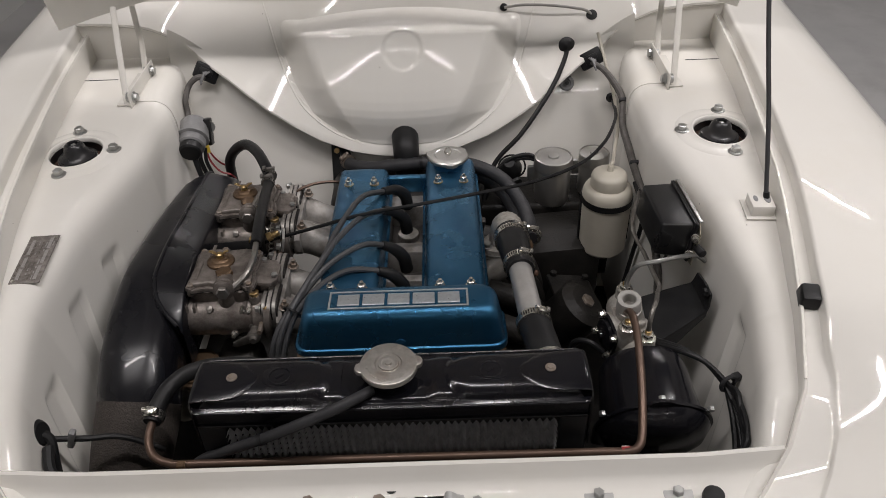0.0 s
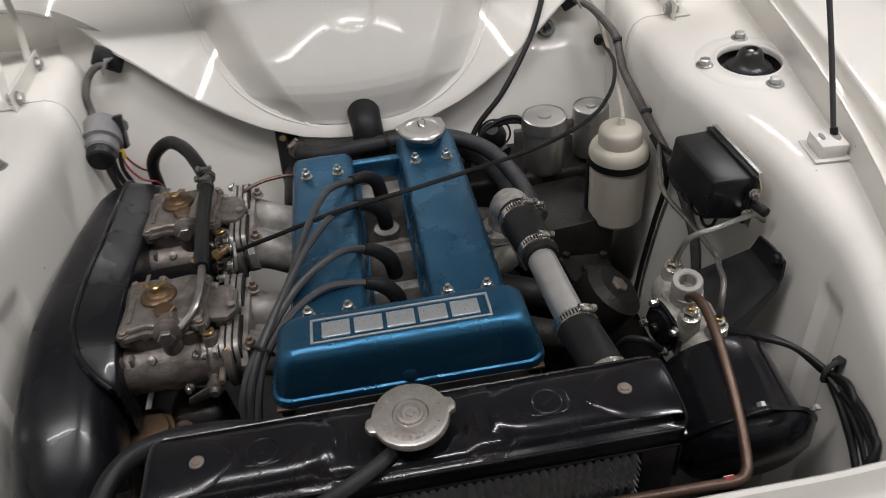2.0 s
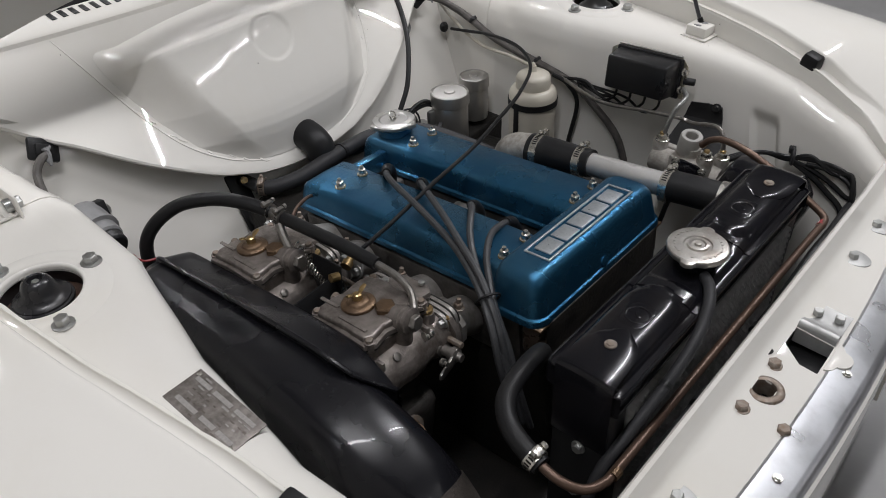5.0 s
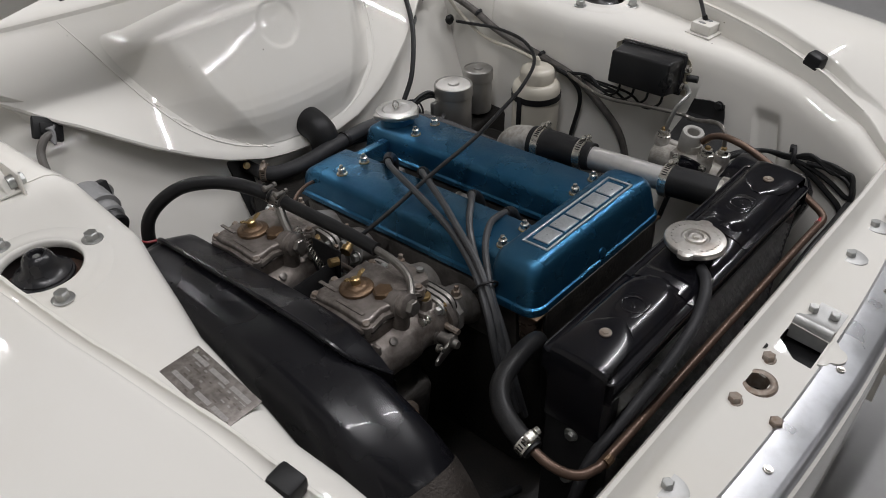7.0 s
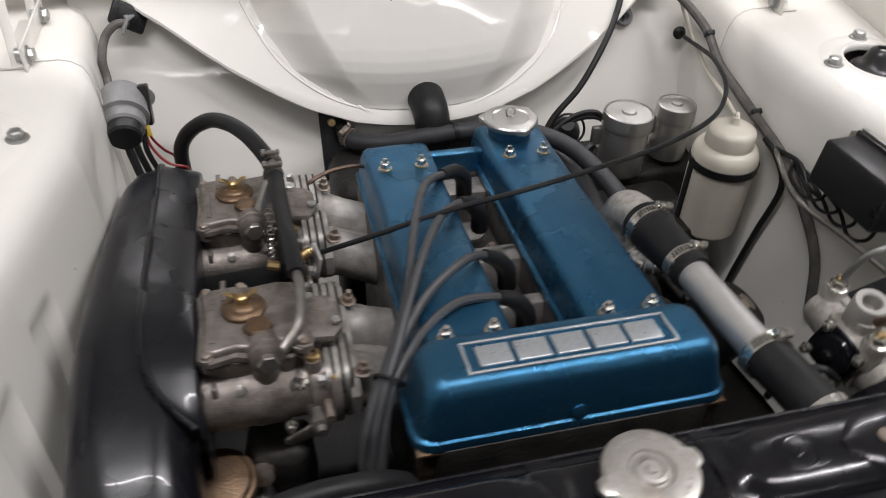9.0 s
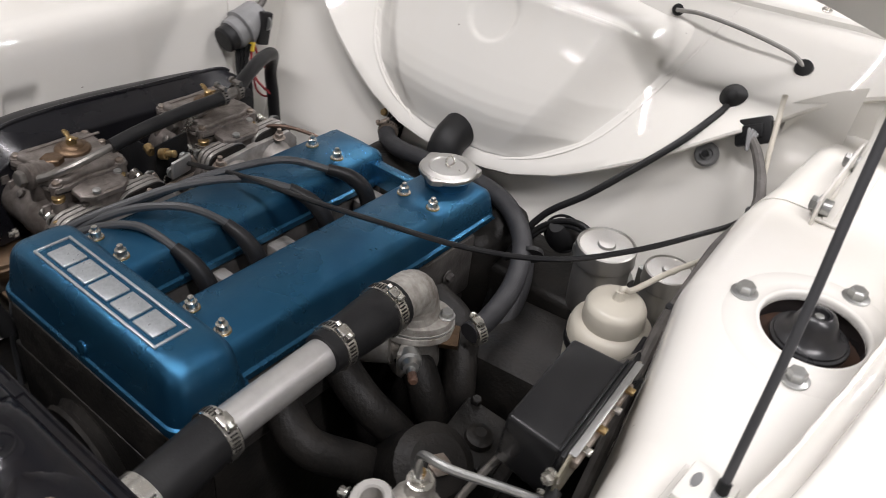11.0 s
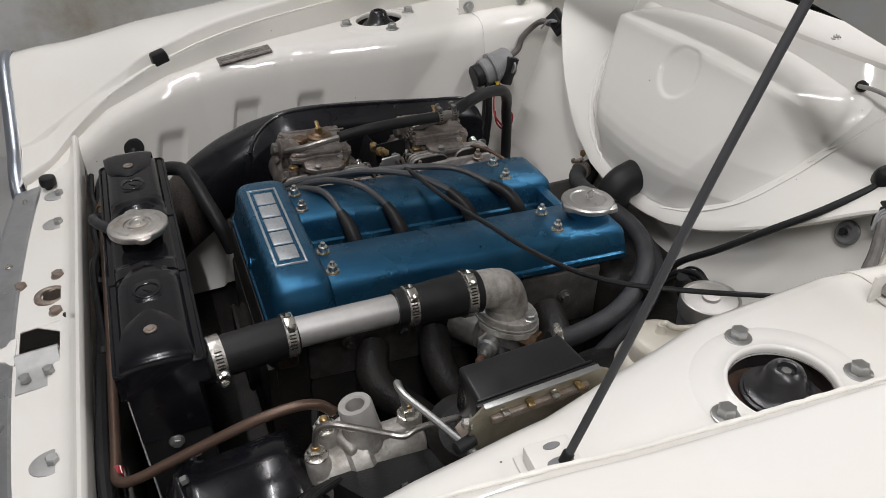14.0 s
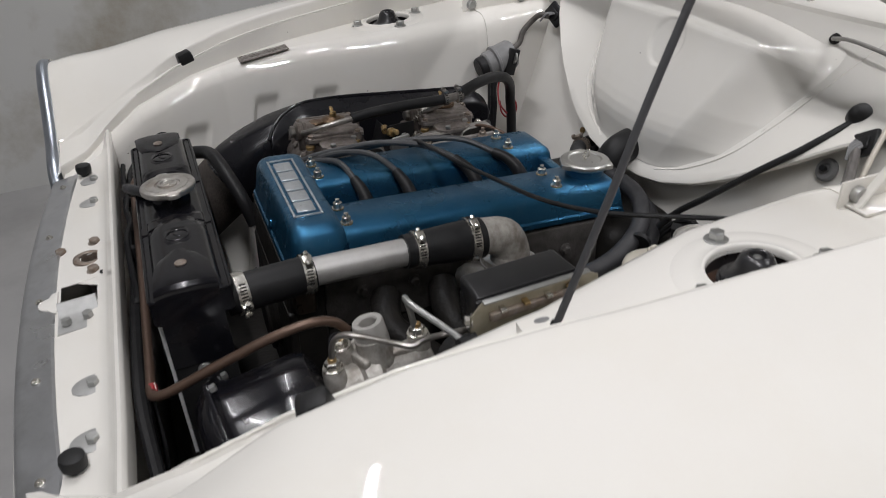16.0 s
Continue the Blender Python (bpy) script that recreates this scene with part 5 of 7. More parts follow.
# ---- air box and its duct ----
def air_box():
    a = thing("air_box", (-0.37, 0.3, 0.55), "glossy black moulded air box curving down beside the carburettors", "air box")
    stations = [(-0.352, 0.585, 0.698, 0.016, 0.020), (-0.356, 0.57, 0.692, 0.030, 0.034), (-0.361, 0.54, 0.686, 0.038, 0.044), (-0.366, 0.46, 0.684, 0.044, 0.054), (-0.370, 0.36, 0.686, 0.047, 0.063), (-0.372, 0.26, 0.687, 0.049, 0.069),
                (-0.370, 0.19, 0.680, 0.051, 0.064), (-0.368, 0.145, 0.670, 0.054, 0.060), (-0.366, 0.105, 0.654, 0.056, 0.058), (-0.3645, 0.088, 0.640, 0.056, 0.057)]
    stations = [[float(np.interp(u, range(len(stations)), [q[c] for q in stations])) for c in range(5)] for u in np.linspace(0, len(stations) - 1, 55)]
    for _ in range(3):
        stations = [stations[0]] + [[(a + 2 * b + c) / 4 for a, b, c in zip(p, q, n)] for p, q, n in zip(stations, stations[1:], stations[2:])] + [stations[-1]]
    path = [Vector(q[:3]) for q in stations]
    rows = []
    seg = 56
    for i, (x, y, z, wx, wz) in enumerate(stations):
        t = (path[min(i + 1, len(path) - 1)] - path[max(i - 1, 0)]).normalized()
        side = Vector((1, 0, 0))
        up = side.cross(t).normalized() * -1
        if up.z < 0 and abs(up.z) > 0.3:
            up = -up
        k = max(0.0, min(1.0, (y - 0.1) / 0.09))
        power = 2.0 + 1.4 * k
        row = []
        for j in range(seg):
            th = 2 * math.pi * j / seg
            c, s = math.cos(th), math.sin(th)
            row.append(path[i] + side * wx * math.copysign(abs(c) ** (2 / power), c) + up * wz * math.copysign(abs(s) ** (2 / power), s))
        rows.append(row)
    bm = sheet(rows, closed=True)
    for loop in ([v for v in bm.verts][:seg], [v for v in bm.verts][-seg:]):
        bm.faces.new(loop)
    shell = part("shell", bm, AIRBLACK, a, sharp=70)
    # top panel: a flat band between the rolled seam and the carburettors, its front end rounded off
    line = spline([(-0.348, 0.572, 0.722), (-0.351, 0.548, 0.735), (-0.351, 0.48, 0.743), (-0.351, 0.40, 0.752), (-0.352, 0.317, 0.761), (-0.351, 0.251, 0.764), (-0.349, 0.222, 0.760), (-0.341, 0.195, 0.748), (-0.326, 0.176, 0.735), (-0.312, 0.166, 0.722)], 6)
    rows = []
    for q in line:
        inner = max(-0.3075, q.x + 0.004)
        w = inner - q.x
        rows.append([(q.x - 0.001, q.y, q.z - 0.016), (q.x - 0.0006, q.y, q.z - 0.002), (q.x + 0.0015, q.y, q.z), (q.x + w * 0.3, q.y, q.z - 0.0035), (q.x + w * 0.6, q.y, q.z - 0.0075),
                     (inner - 0.003, q.y, q.z - 0.0125), (inner - 0.0006, q.y, q.z - 0.0145), (inner, q.y, q.z - 0.018), (inner, q.y, 0.64)])
    part("top_panel", sheet(rows), AIRBLACK, a, "glossy black flat top panel", 50)
    part("seam", sweep([q + Vector((-0.0012, 0, 0.0008)) for q in line[2:]], 0.0032, 8, 2), AIRBLACK, a)
    duct = part("duct", sweep([(-0.3645, 0.092, 0.646), (-0.366, 0.072, 0.630), (-0.371, 0.040, 0.603), (-0.376, 0.004, 0.568), (-0.379, -0.030, 0.525), (-0.380, -0.055, 0.46)], [0.0565, 0.0565, 0.0545, 0.051, 0.049, 0.047], 32, 12), DUCT, a, "brown-black woven flexible duct")
    return a


air_box()


# ---- radiator ----
def radiator():
    r = thing("radiator", (0.004, -0.01, 0.42), "black enamelled radiator with a pressed header tank", "radiator")
    # half-round dome standing on a flat rim over the upright lower wall
    prof = [(0.030, 0.757), (0.031, 0.7795), (0.0338, 0.7812), (0.0345, 0.7830), (0.0335, 0.7840), (0.0276, 0.7838), (0.0264, 0.7850), (0.0252, 0.7895), (0.0222, 0.7938), (0.0165, 0.7968), (0.0060, 0.7988), (-0.008, 0.7994),
            (-0.022, 0.7986), (-0.0320, 0.7962), (-0.0375, 0.7925), (-0.0402, 0.7885), (-0.0412, 0.7850), (-0.0425, 0.7838), (-0.0482, 0.7840), (-0.0492, 0.7830), (-0.0486, 0.7812), (-0.0455, 0.7795), (-0.0445, 0.757)]
    ends = [(-0.2262, 0.0, 0.0), (-0.2260, 1.0, 0.0), (-0.2200, 1.0, 0.0), (-0.2190, 1.0, 0.30), (-0.2175, 1.0, 0.55), (-0.2150, 1.0, 0.75), (-0.2110, 1.0, 0.90), (-0.2060, 1.0, 0.97)]
    span = ends + [(x, 1.0, 1.0) for x in np.linspace(-0.198, 0.207, 90)] + [(0.009 - x, w, d) for x, w, d in ends[::-1]]

    def tank_point(x, wall, dome, y, z):
        # the dome ends in a round shoulder on each side of the lower middle with the filler neck
        edge = 0.062 + 0.030 * min(1.2, abs(y + 0.008) / 0.032) ** 2.2
        u = max(0.0, min(1.0, (abs(x - 0.001) - edge) / 0.007))
        v = max(0.0, min(1.0, (abs(x - 0.001) - 0.047) / 0.005))
        low = 1 - 0.70 * u * u * (3 - 2 * u) - 0.30 * v * v * (3 - 2 * v)
        step = 0.0012 * math.exp(-((abs(x - 0.001) - edge - 0.013) / 0.0022) ** 2) * (z > 0.79)
        return (x, y, 0.757 + (min(z, 0.784) - 0.757) * wall + max(0.0, z - 0.784) * dome * (1 - 0.66 * low) - step)

    tank = part("header_tank", sheet([[tank_point(x, w, d, y, z) for y, z in prof] for x, w, d in span]), GLOSS, r, "glossy black pressed header tank", 50)
    part("tank_seam", box((0.462, 0.080, 0.0055), (0.0045, -0.0072, 0.7565), 0.0022), GLOSS, tank)
    loop = []
    for cx, cy, a0 in ((-0.2195, 0.0278, 90), (-0.2195, -0.0425, 180), (0.2285, -0.0425, 270), (0.2285, 0.0278, 0)):
        loop += [(cx + 0.007 * math.cos(math.radians(a0 + d)), cy + 0.007 * math.sin(math.radians(a0 + d)), 0.7838) for d in (0, 30, 60, 90)]
    part("tank_bead", sweep(loop + loop[:1], 0.0017, 8, smooth=False), GLOSS, tank)
    # a thin saddle strap on each side of the filler, its front end turned out
    for x in (-0.064, 0.066):
        strap = []
        for dx in (-0.009, 0.009):
            line = [Vector(tank_point(x, 1, 1, y, z)) + Vector((dx, 0, 0.0012)) for y, z in prof[4:-4]]
            strap.append(line + [line[-1] + Vector((0, -0.0015, -0.0008))])
        part("saddle_strap", sheet(strap, None, 0.0012), GLOSS, tank)
    # end straps: a rounded tongue over the tank, folded down its end
    for s, x0 in ((-1, -0.2310), (1, 0.2395)):
        reach = 0.083 if s > 0 else 0.076
        strap = []
        for d, z in ((0.0, 0.70), (0.0, 0.791), (0.0007, 0.7965), (0.0030, 0.7996), (0.0075, 0.8003), (reach * 0.45, 0.8003), (reach * 0.65, 0.8003), (reach * 0.8, 0.8003), (reach * 0.92, 0.8003), (reach, 0.8003)):
            f = min(1.0, math.sqrt(max(0.02, 1 - (max(0.0, d - reach * 0.42) / (reach * 0.6)) ** 2)))
            strap.append([(x0 - s * d, -0.010 + (0.0305 + 0.002 * max(0.0, 1 - d / 0.03)) * f * u, z - 0.004 * abs(u) ** 4 * (z > 0.79)) for u in (-1, -0.8, -0.4, 0, 0.4, 0.8, 1)])
        part("end_strap", sheet(strap, None, 0.0022), GLOSS, tank, sharp=60)
        hexbolt((x0 - s * 0.047, -0.010, 0.8005), (0, 0, 1), 0.0045, 0.0012, 0.0065, "strap_rivet", RUSTY, tank)
    for x in (-0.128, 0.122):
        part("pressed_boss", prism([(0.021 * math.copysign(abs(math.cos(a)) ** 0.7, math.cos(a)), 0.0150 * math.copysign(abs(math.sin(a)) ** 0.7, math.sin(a))) for a in np.linspace(0, 2 * math.pi, 28, endpoint=False)], 0.0022, pose(x, -0.008, 0.7972), 0.0009), GLOSS, tank)
        part("pressed_ring", lathe([(0.0108, -0.002), (0.0146, -0.002), (0.0140, 0.0006), (0.0128, 0.0010), (0.0116, 0.0006)], (x, -0.008, 0.7992), (0, 0, 1), 28, ends=False), GLOSS, tank)
        part("pressed_mark", box((0.011, 0.004, 0.0016), pose(x, -0.008, 0.7994, 0, 0, 35), 0.0007), GLOSS, tank)
    for x in (-0.2, 0.207):
        part("side_plate", box((0.035, 0.066, 0.36), (x * 1.06, -0.010, 0.576), 0.004), SATIN, r)
        for z in (0.69, 0.62, 0.55):
            hexbolt((x * 1.06 + math.copysign(0.0175, x), -0.012, z), (math.copysign(1, x), 0, 0), 0.006, 0.004, 0.008, "bolt", ZINC, r)
    core = part("core", box((0.40, 0.054, 0.34), (0.0035, -0.012, 0.585), 0.001), GRIME_SHADE, r, "dark finned radiator core")
    # corrugated cooling strips between flat tubes
    bm = bmesh.new()
    for z in np.arange(0.55, 0.752, 0.0092):
        pts = [(x, z + (0.0038 if k % 2 else -0.0038)) for k, x in enumerate(np.arange(-0.195, 0.203, 0.0042))]
        sheet([[(x, -0.0405, zz) for x, zz in pts], [(x, -0.0495, zz) for x, zz in pts], [(x, -0.0498, zz + 0.0009) for x, zz in pts], [(x, -0.0405, zz + 0.0009) for x, zz in pts]], bm)
    tagged(part("fin", bm, FINS, core), kind="stuff")
    cap = part("pressure_cap", lathe([(0.0169, -0.01), (0.0226, -0.008), (0.0244, -0.002), (0.0324, -0.002), (0.0340, 0.0), (0.0343, 0.0045), (0.0334, 0.0062), (0.0315, 0.0068), (0.0188, 0.0072), (0.0162, 0.0072), (0.0150, 0.0055), (0.0124, 0.0055), (0.0118, 0.0080), (0.0089, 0.0084), (0.0075, 0.0066), (0.0042, 0.0066), (0.0036, 0.0090), (0.0009, 0.0092)], (0.002, -0.007, 0.807), (0, 0, 1), 44), CAPMETAL, r, "dull metal radiator pressure cap", 20)
    for a in (8, 188):
        part("cap_ear", prism([(0.027, -0.0135), (0.034, -0.0085), (0.0385, -0.0065), (0.0408, 0.0), (0.0385, 0.0065), (0.034, 0.0085), (0.027, 0.0135)], 0.0055, pose(0.002, -0.007, 0.8075, 0, 0, a), 0.0018), CAPMETAL, cap)
    ring_marks = bmesh.new()
    for k in range(26):
        if k % 13 not in (0, 12):
            box((0.0026, 0.0016 + 0.0008 * (k % 3), 0.0007), pose(0.002, -0.007, 0.8142, 0, 0, 360 / 26 * k) @ pose(0.0262, 0, 0), 0.0, ring_marks)
    tagged(part("cap_stamping", ring_marks, CAPMETAL, cap, "worn raised stamping"), kind="stuff")
    part("filler_neck", lathe([(0.02, 0), (0.024, 0.0), (0.023, 0.02), (0.02, 0.02)], (0.002, -0.007, 0.790), (0, 0, 1), 24), GLOSS, r)
    return r


radiator()
ovf = thing("overflow_hose", (-0.13, -0.05, 0.76), "thin grey-black rubber overflow hose from the radiator neck", "hose")
part("hose", sweep([(-0.018, -0.028, 0.792), (-0.035, -0.042, 0.794), (-0.06, -0.054, 0.790), (-0.098, -0.062, 0.777), (-0.147, -0.060, 0.750), (-0.20, -0.052, 0.718), (-0.245, -0.044, 0.682), (-0.27, -0.04, 0.60)], [0.0062] + [0.0066] * 7, 12), HOSE, ovf)
part("hose_band", sweep([(-0.147, -0.060, 0.750), (-0.151, -0.0595, 0.7475)], 0.0076, 12, 2), SATIN, ovf)

# ---- top hose with its bare aluminium joiner ----
top = thing("top_radiator_hose", (0.19, 0.2, 0.74), "black radiator top hose with a bare aluminium middle tube", "hose")
A, B, C, D, E0 = Vector((0.199, 0.048, 0.750)), Vector((0.194, 0.090, 0.749)), Vector((0.188, 0.131, 0.747)), Vector((0.182, 0.260, 0.739)), Vector((0.177, 0.345, 0.731))
part("front_hose", sweep([A - (B - A) * 0.5, A, B, C + (B - C) * 0.1], 0.0222, 20), RUBBER, top)
part("joiner_tube", sweep([B, C, D, D + (E0 - D) * 0.2], 0.0172, 20), ALU, top, "bare aluminium joining tube")
part("rear_hose", sweep([D - (E0 - D) * 0.22, D, D.lerp(E0, 0.5), E0], [0.0212, 0.0216, 0.0250, 0.0262], 20), RUBBER, top)
clamp_ring(A + (A - B) * 0.1, B - A, 0.0232, 0.013, (0.95, 0, -0.25), top)
clamp_ring(C + (B - C) * 0.25, D - C, 0.0228, 0.012, (0.4, -0.1, 1), top)
clamp_ring(D - (E0 - D) * 0.02, E0 - D, 0.0224, 0.012, (0.4, -0.1, 1), top)
clamp_ring(D.lerp(E0, 0.82), E0 - D, 0.0268, 0.012, (0.4, -0.1, 1), top)


def thermostat():
    t = thing("thermostat_housing", (0.175, 0.37, 0.69), "cast aluminium thermostat elbow bolted to its housing", "engine part")
    part("elbow", sweep([(0.180, 0.325, 0.735), (0.177, 0.352, 0.731), (0.174, 0.378, 0.722), (0.172, 0.388, 0.702), (0.172, 0.388, 0.685)], [0.0225, 0.0235, 0.0248, 0.0252, 0.027], 22), VALVECAST, t)
    part("flange", prism([(0.042 * math.cos(a), 0.03 * math.sin(a)) for a in np.linspace(0, 2 * math.pi, 24, endpoint=False)], 0.009, pose(0.172, 0.388, 0.679, 0, 0, 30), 0.002), VALVECAST, t)
    part("gasket", prism([(0.044 * math.cos(a), 0.031 * math.sin(a)) for a in np.linspace(0, 2 * math.pi, 24, endpoint=False)], 0.002, pose(0.172, 0.388, 0.677, 0, 0, 30)), ALU, t)
    for s in (-1, 1):
        hexbolt((0.172 + s * 0.03, 0.388 + s * 0.0175, 0.688), (0, 0, 1), 0.007, 0.006, 0.009, "bolt", ZINC, t)
    part("housing", lathe([(0.03, 0.0), (0.031, -0.01), (0.028, -0.03), (0.03, -0.06), (0.026, -0.07)], (0.172, 0.388, 0.677), (0, 0, 1), 20), CAST, t)
    part("lower_flange", prism([(0.044 * math.cos(a), 0.032 * math.sin(a)) for a in np.linspace(0, 2 * math.pi, 24, endpoint=False)], 0.008, pose(0.172, 0.388, 0.667, 0, 0, 30), 0.002), VALVECAST, t)
    part("water_casting", box((0.075, 0.062, 0.040), pose(0.150, 0.380, 0.646, 4, 0, 24), 0.010, segs=3), VALVECAST, t)
    part("casting_rib", box((0.010, 0.070, 0.034), pose(0.176, 0.376, 0.650, 0, 0, 24), 0.003), VALVECAST, t)
    part("outlet", sweep([(0.165, 0.36, 0.655), (0.13, 0.34, 0.65)], 0.022, 14, 2), CAST, t)
    s = part("sender", lathe([(0.011, 0), (0.013, 0.0), (0.013, 0.012), (0.010, 0.014), (0.009, 0.022), (0.005, 0.023), (0.004, 0.032), (0.001, 0.032)], (0.19, 0.358, 0.656), (0.7, -0.65, 0.1), 12), ZINC, t, "temperature sender")
    part("sender_tip", lathe([(0.0052, 0), (0.0052, 0.010), (0.0035, 0.012), (0.001, 0.012)], (0.2125, 0.337, 0.659), (0.7, -0.65, 0.1), 10), RUST, s)
    part("elbow_fitting", prism([(0.0135 * math.cos(math.pi / 3 * k), 0.0135 * math.sin(math.pi / 3 * k)) for k in range(6)], 0.022, align((0.198, 0.40, 0.66), (0.8, 0.5, 0.0)), 0.002), BRONZE, t, "brown brass heater fitting")


thermostat()
heat = thing("heater_hose", (0.14, 0.6, 0.68), "black heater hose looping behind the engine", "hose")
part("hose", sweep([(-0.118, 0.668, 0.683), (-0.10, 0.645, 0.683), (-0.06, 0.628, 0.688), (-0.01, 0.622, 0.696), (0.05, 0.628, 0.695), (0.10, 0.625, 0.695), (0.142, 0.610, 0.692), (0.184, 0.576, 0.684), (0.212, 0.522, 0.669), (0.222, 0.462, 0.661), (0.220, 0.425, 0.660)], 0.0125, 14), HOSE, heat)
clamp_ring((0.2245, 0.432, 0.66), (-0.3, -1, 0), 0.0135, 0.011, (0, 0, 1), heat)
clamp_ring((-0.112, 0.660, 0.683), (0.6, -0.8, 0), 0.0135, 0.010, (0, -0.6, 0.8), heat, mat=RUSTY)
for q, d in (((0.03, 0.6265, 0.696), (1, 0.1, 0)), ((0.205, 0.567, 0.680), (0.5, -0.8, -0.3))):
    part("hose_tie", lathe([(0.0125, -0.003), (0.0142, -0.003), (0.0142, 0.003), (0.0125, 0.003)], q, d, 18), RUBBER, heat)

back = thing("heater_return_hose", (0.14, 0.6, 0.64), "black heater return hose below the upper heater hose", "hose")
part("hose", sweep([(0.03, 0.662, 0.655), (0.07, 0.655, 0.662), (0.12, 0.640, 0.664), (0.165, 0.612, 0.656), (0.196, 0.570, 0.640), (0.212, 0.520, 0.615), (0.215, 0.47, 0.58), (0.21, 0.44, 0.53)], 0.0125, 14), HOSE, back)

drain = thing("plenum_drain_tube", (0.006, 0.675, 0.69), "short wide black rubber drain tube under the air plenum", "tube")
part("tube", sweep([(0.0, 0.699, 0.7240), (0.0, 0.690, 0.7232), (0.001, 0.676, 0.7215), (0.002, 0.658, 0.7160), (0.003, 0.647, 0.702), (0.004, 0.643, 0.665), (0.004, 0.643, 0.58)], [0.0272, 0.0268, 0.0258, 0.0250, 0.0248, 0.0245, 0.0245], 24), RUBBER, drain)

valve = thing("heater_valve", (-0.128, 0.69, 0.68), "black heater valve plate with pipe stubs on the firewall", "valve")
part("plate", box((0.034, 0.008, 0.10), pose(-0.132, 0.688, 0.655, -28), 0.004), SATIN, valve)
part("stub", sweep([(-0.122, 0.70, 0.686), (-0.116, 0.662, 0.683)], 0.0105, 12, 2), SATIN, valve)
part("lower_stub", sweep([(-0.132, 0.69, 0.635), (-0.132, 0.64, 0.62), (-0.11, 0.60, 0.57)], 0.0115, 12), RUBBER, valve)
part("screw", lathe([(0.004, 0), (0.006, 0), (0.005, 0.004), (0.001, 0.004)], (-0.134, 0.676, 0.70), (0, -1, 0.4), 10), BRASS, valve)


# ---- fuel hose, coolant pipe, ignition leads ----
fuel = thing("fuel_hose", (-0.27, 0.45, 0.76), "black fuel hose arching from the air box to the carburettors", "hose")
part("arch_hose", sweep([(-0.330, 0.62, 0.45), (-0.333, 0.630, 0.56), (-0.335, 0.634, 0.66), (-0.334, 0.632, 0.703), (-0.325, 0.628, 0.727), (-0.308, 0.617, 0.748), (-0.287, 0.597, 0.766), (-0.266, 0.566, 0.777), (-0.248, 0.535, 0.780), (-0.234, 0.506, 0.777), (-0.223, 0.48, 0.771)], 0.0095, 14), RUBBER, fuel)
part("link_hose", sweep([(-0.221, 0.462, 0.770), (-0.219, 0.40, 0.773), (-0.216, 0.34, 0.774), (-0.213, 0.29, 0.771)], 0.0086, 14), RUBBER, fuel)
part("union", sweep([(-0.2225, 0.49, 0.771), (-0.2215, 0.45, 0.770)], 0.0072, 10, 2), DULL, fuel)
part("branch_pipe", sweep([(-0.222, 0.470, 0.770), (-0.236, 0.440, 0.755), (-0.248, 0.408, 0.742)], 0.006, 10), DULL, fuel)
part("end_pipe", sweep([(-0.213, 0.295, 0.771), (-0.212, 0.262, 0.768), (-0.218, 0.232, 0.762), (-0.234, 0.212, 0.754), (-0.248, 0.204, 0.749)], 0.0048, 10), DULL, fuel)
for y in (0.482, 0.458):
    clamp_ring((-0.222, y, 0.7705), (0, -1, 0), 0.0096, 0.007, (0, 0, 1), fuel, mat=DULL)

pipe = thing("coolant_pipe", (0.0, -0.06, 0.71), "brown copper vacuum pipe running along the radiator front", "pipe")
part("pipe", sweep([(0.318, 0.135, 0.748), (0.318, 0.122, 0.762), (0.318, 0.10, 0.768), (0.316, 0.06, 0.762), (0.310, 0.0, 0.741), (0.303, -0.045, 0.722), (0.296, -0.062, 0.7155), (0.282, -0.067, 0.713), (0.24, -0.066, 0.7125), (0.0, -0.064, 0.7115), (-0.23, -0.064, 0.7115), (-0.268, -0.062, 0.7125), (-0.288, -0.052, 0.716), (-0.297, -0.032, 0.722), (-0.297, -0.008, 0.728)], 0.0052, 12), COPPER, pipe)
part("rubber_hose", sweep([(-0.2975, -0.012, 0.7275), (-0.294, 0.012, 0.733), (-0.284, 0.038, 0.738), (-0.262, 0.058, 0.742), (-0.225, 0.068, 0.742), (-0.18, 0.078, 0.728), (-0.15, 0.09, 0.70), (-0.14, 0.10, 0.66)], 0.0108, 14), RUBBER, pipe)
clamp_ring((-0.2965, -0.003, 0.7292), (0.1, 1, 0.25), 0.0118, 0.011, (0, 0, 1), pipe)
for x in (-0.245, 0.285):
    part("tape_band", sweep([(x, -0.0658, 0.7124), (x - 0.010, -0.0656, 0.7124)], 0.0057, 10, 2), RED if x > 0 else BRONZE, pipe)
part("paper_tag", box((0.009, 0.0008, 0.011), pose(0.279, -0.0608, 0.7115, 12, 8, 6), 0.0003), SEALER, pipe, "torn white paper tag")

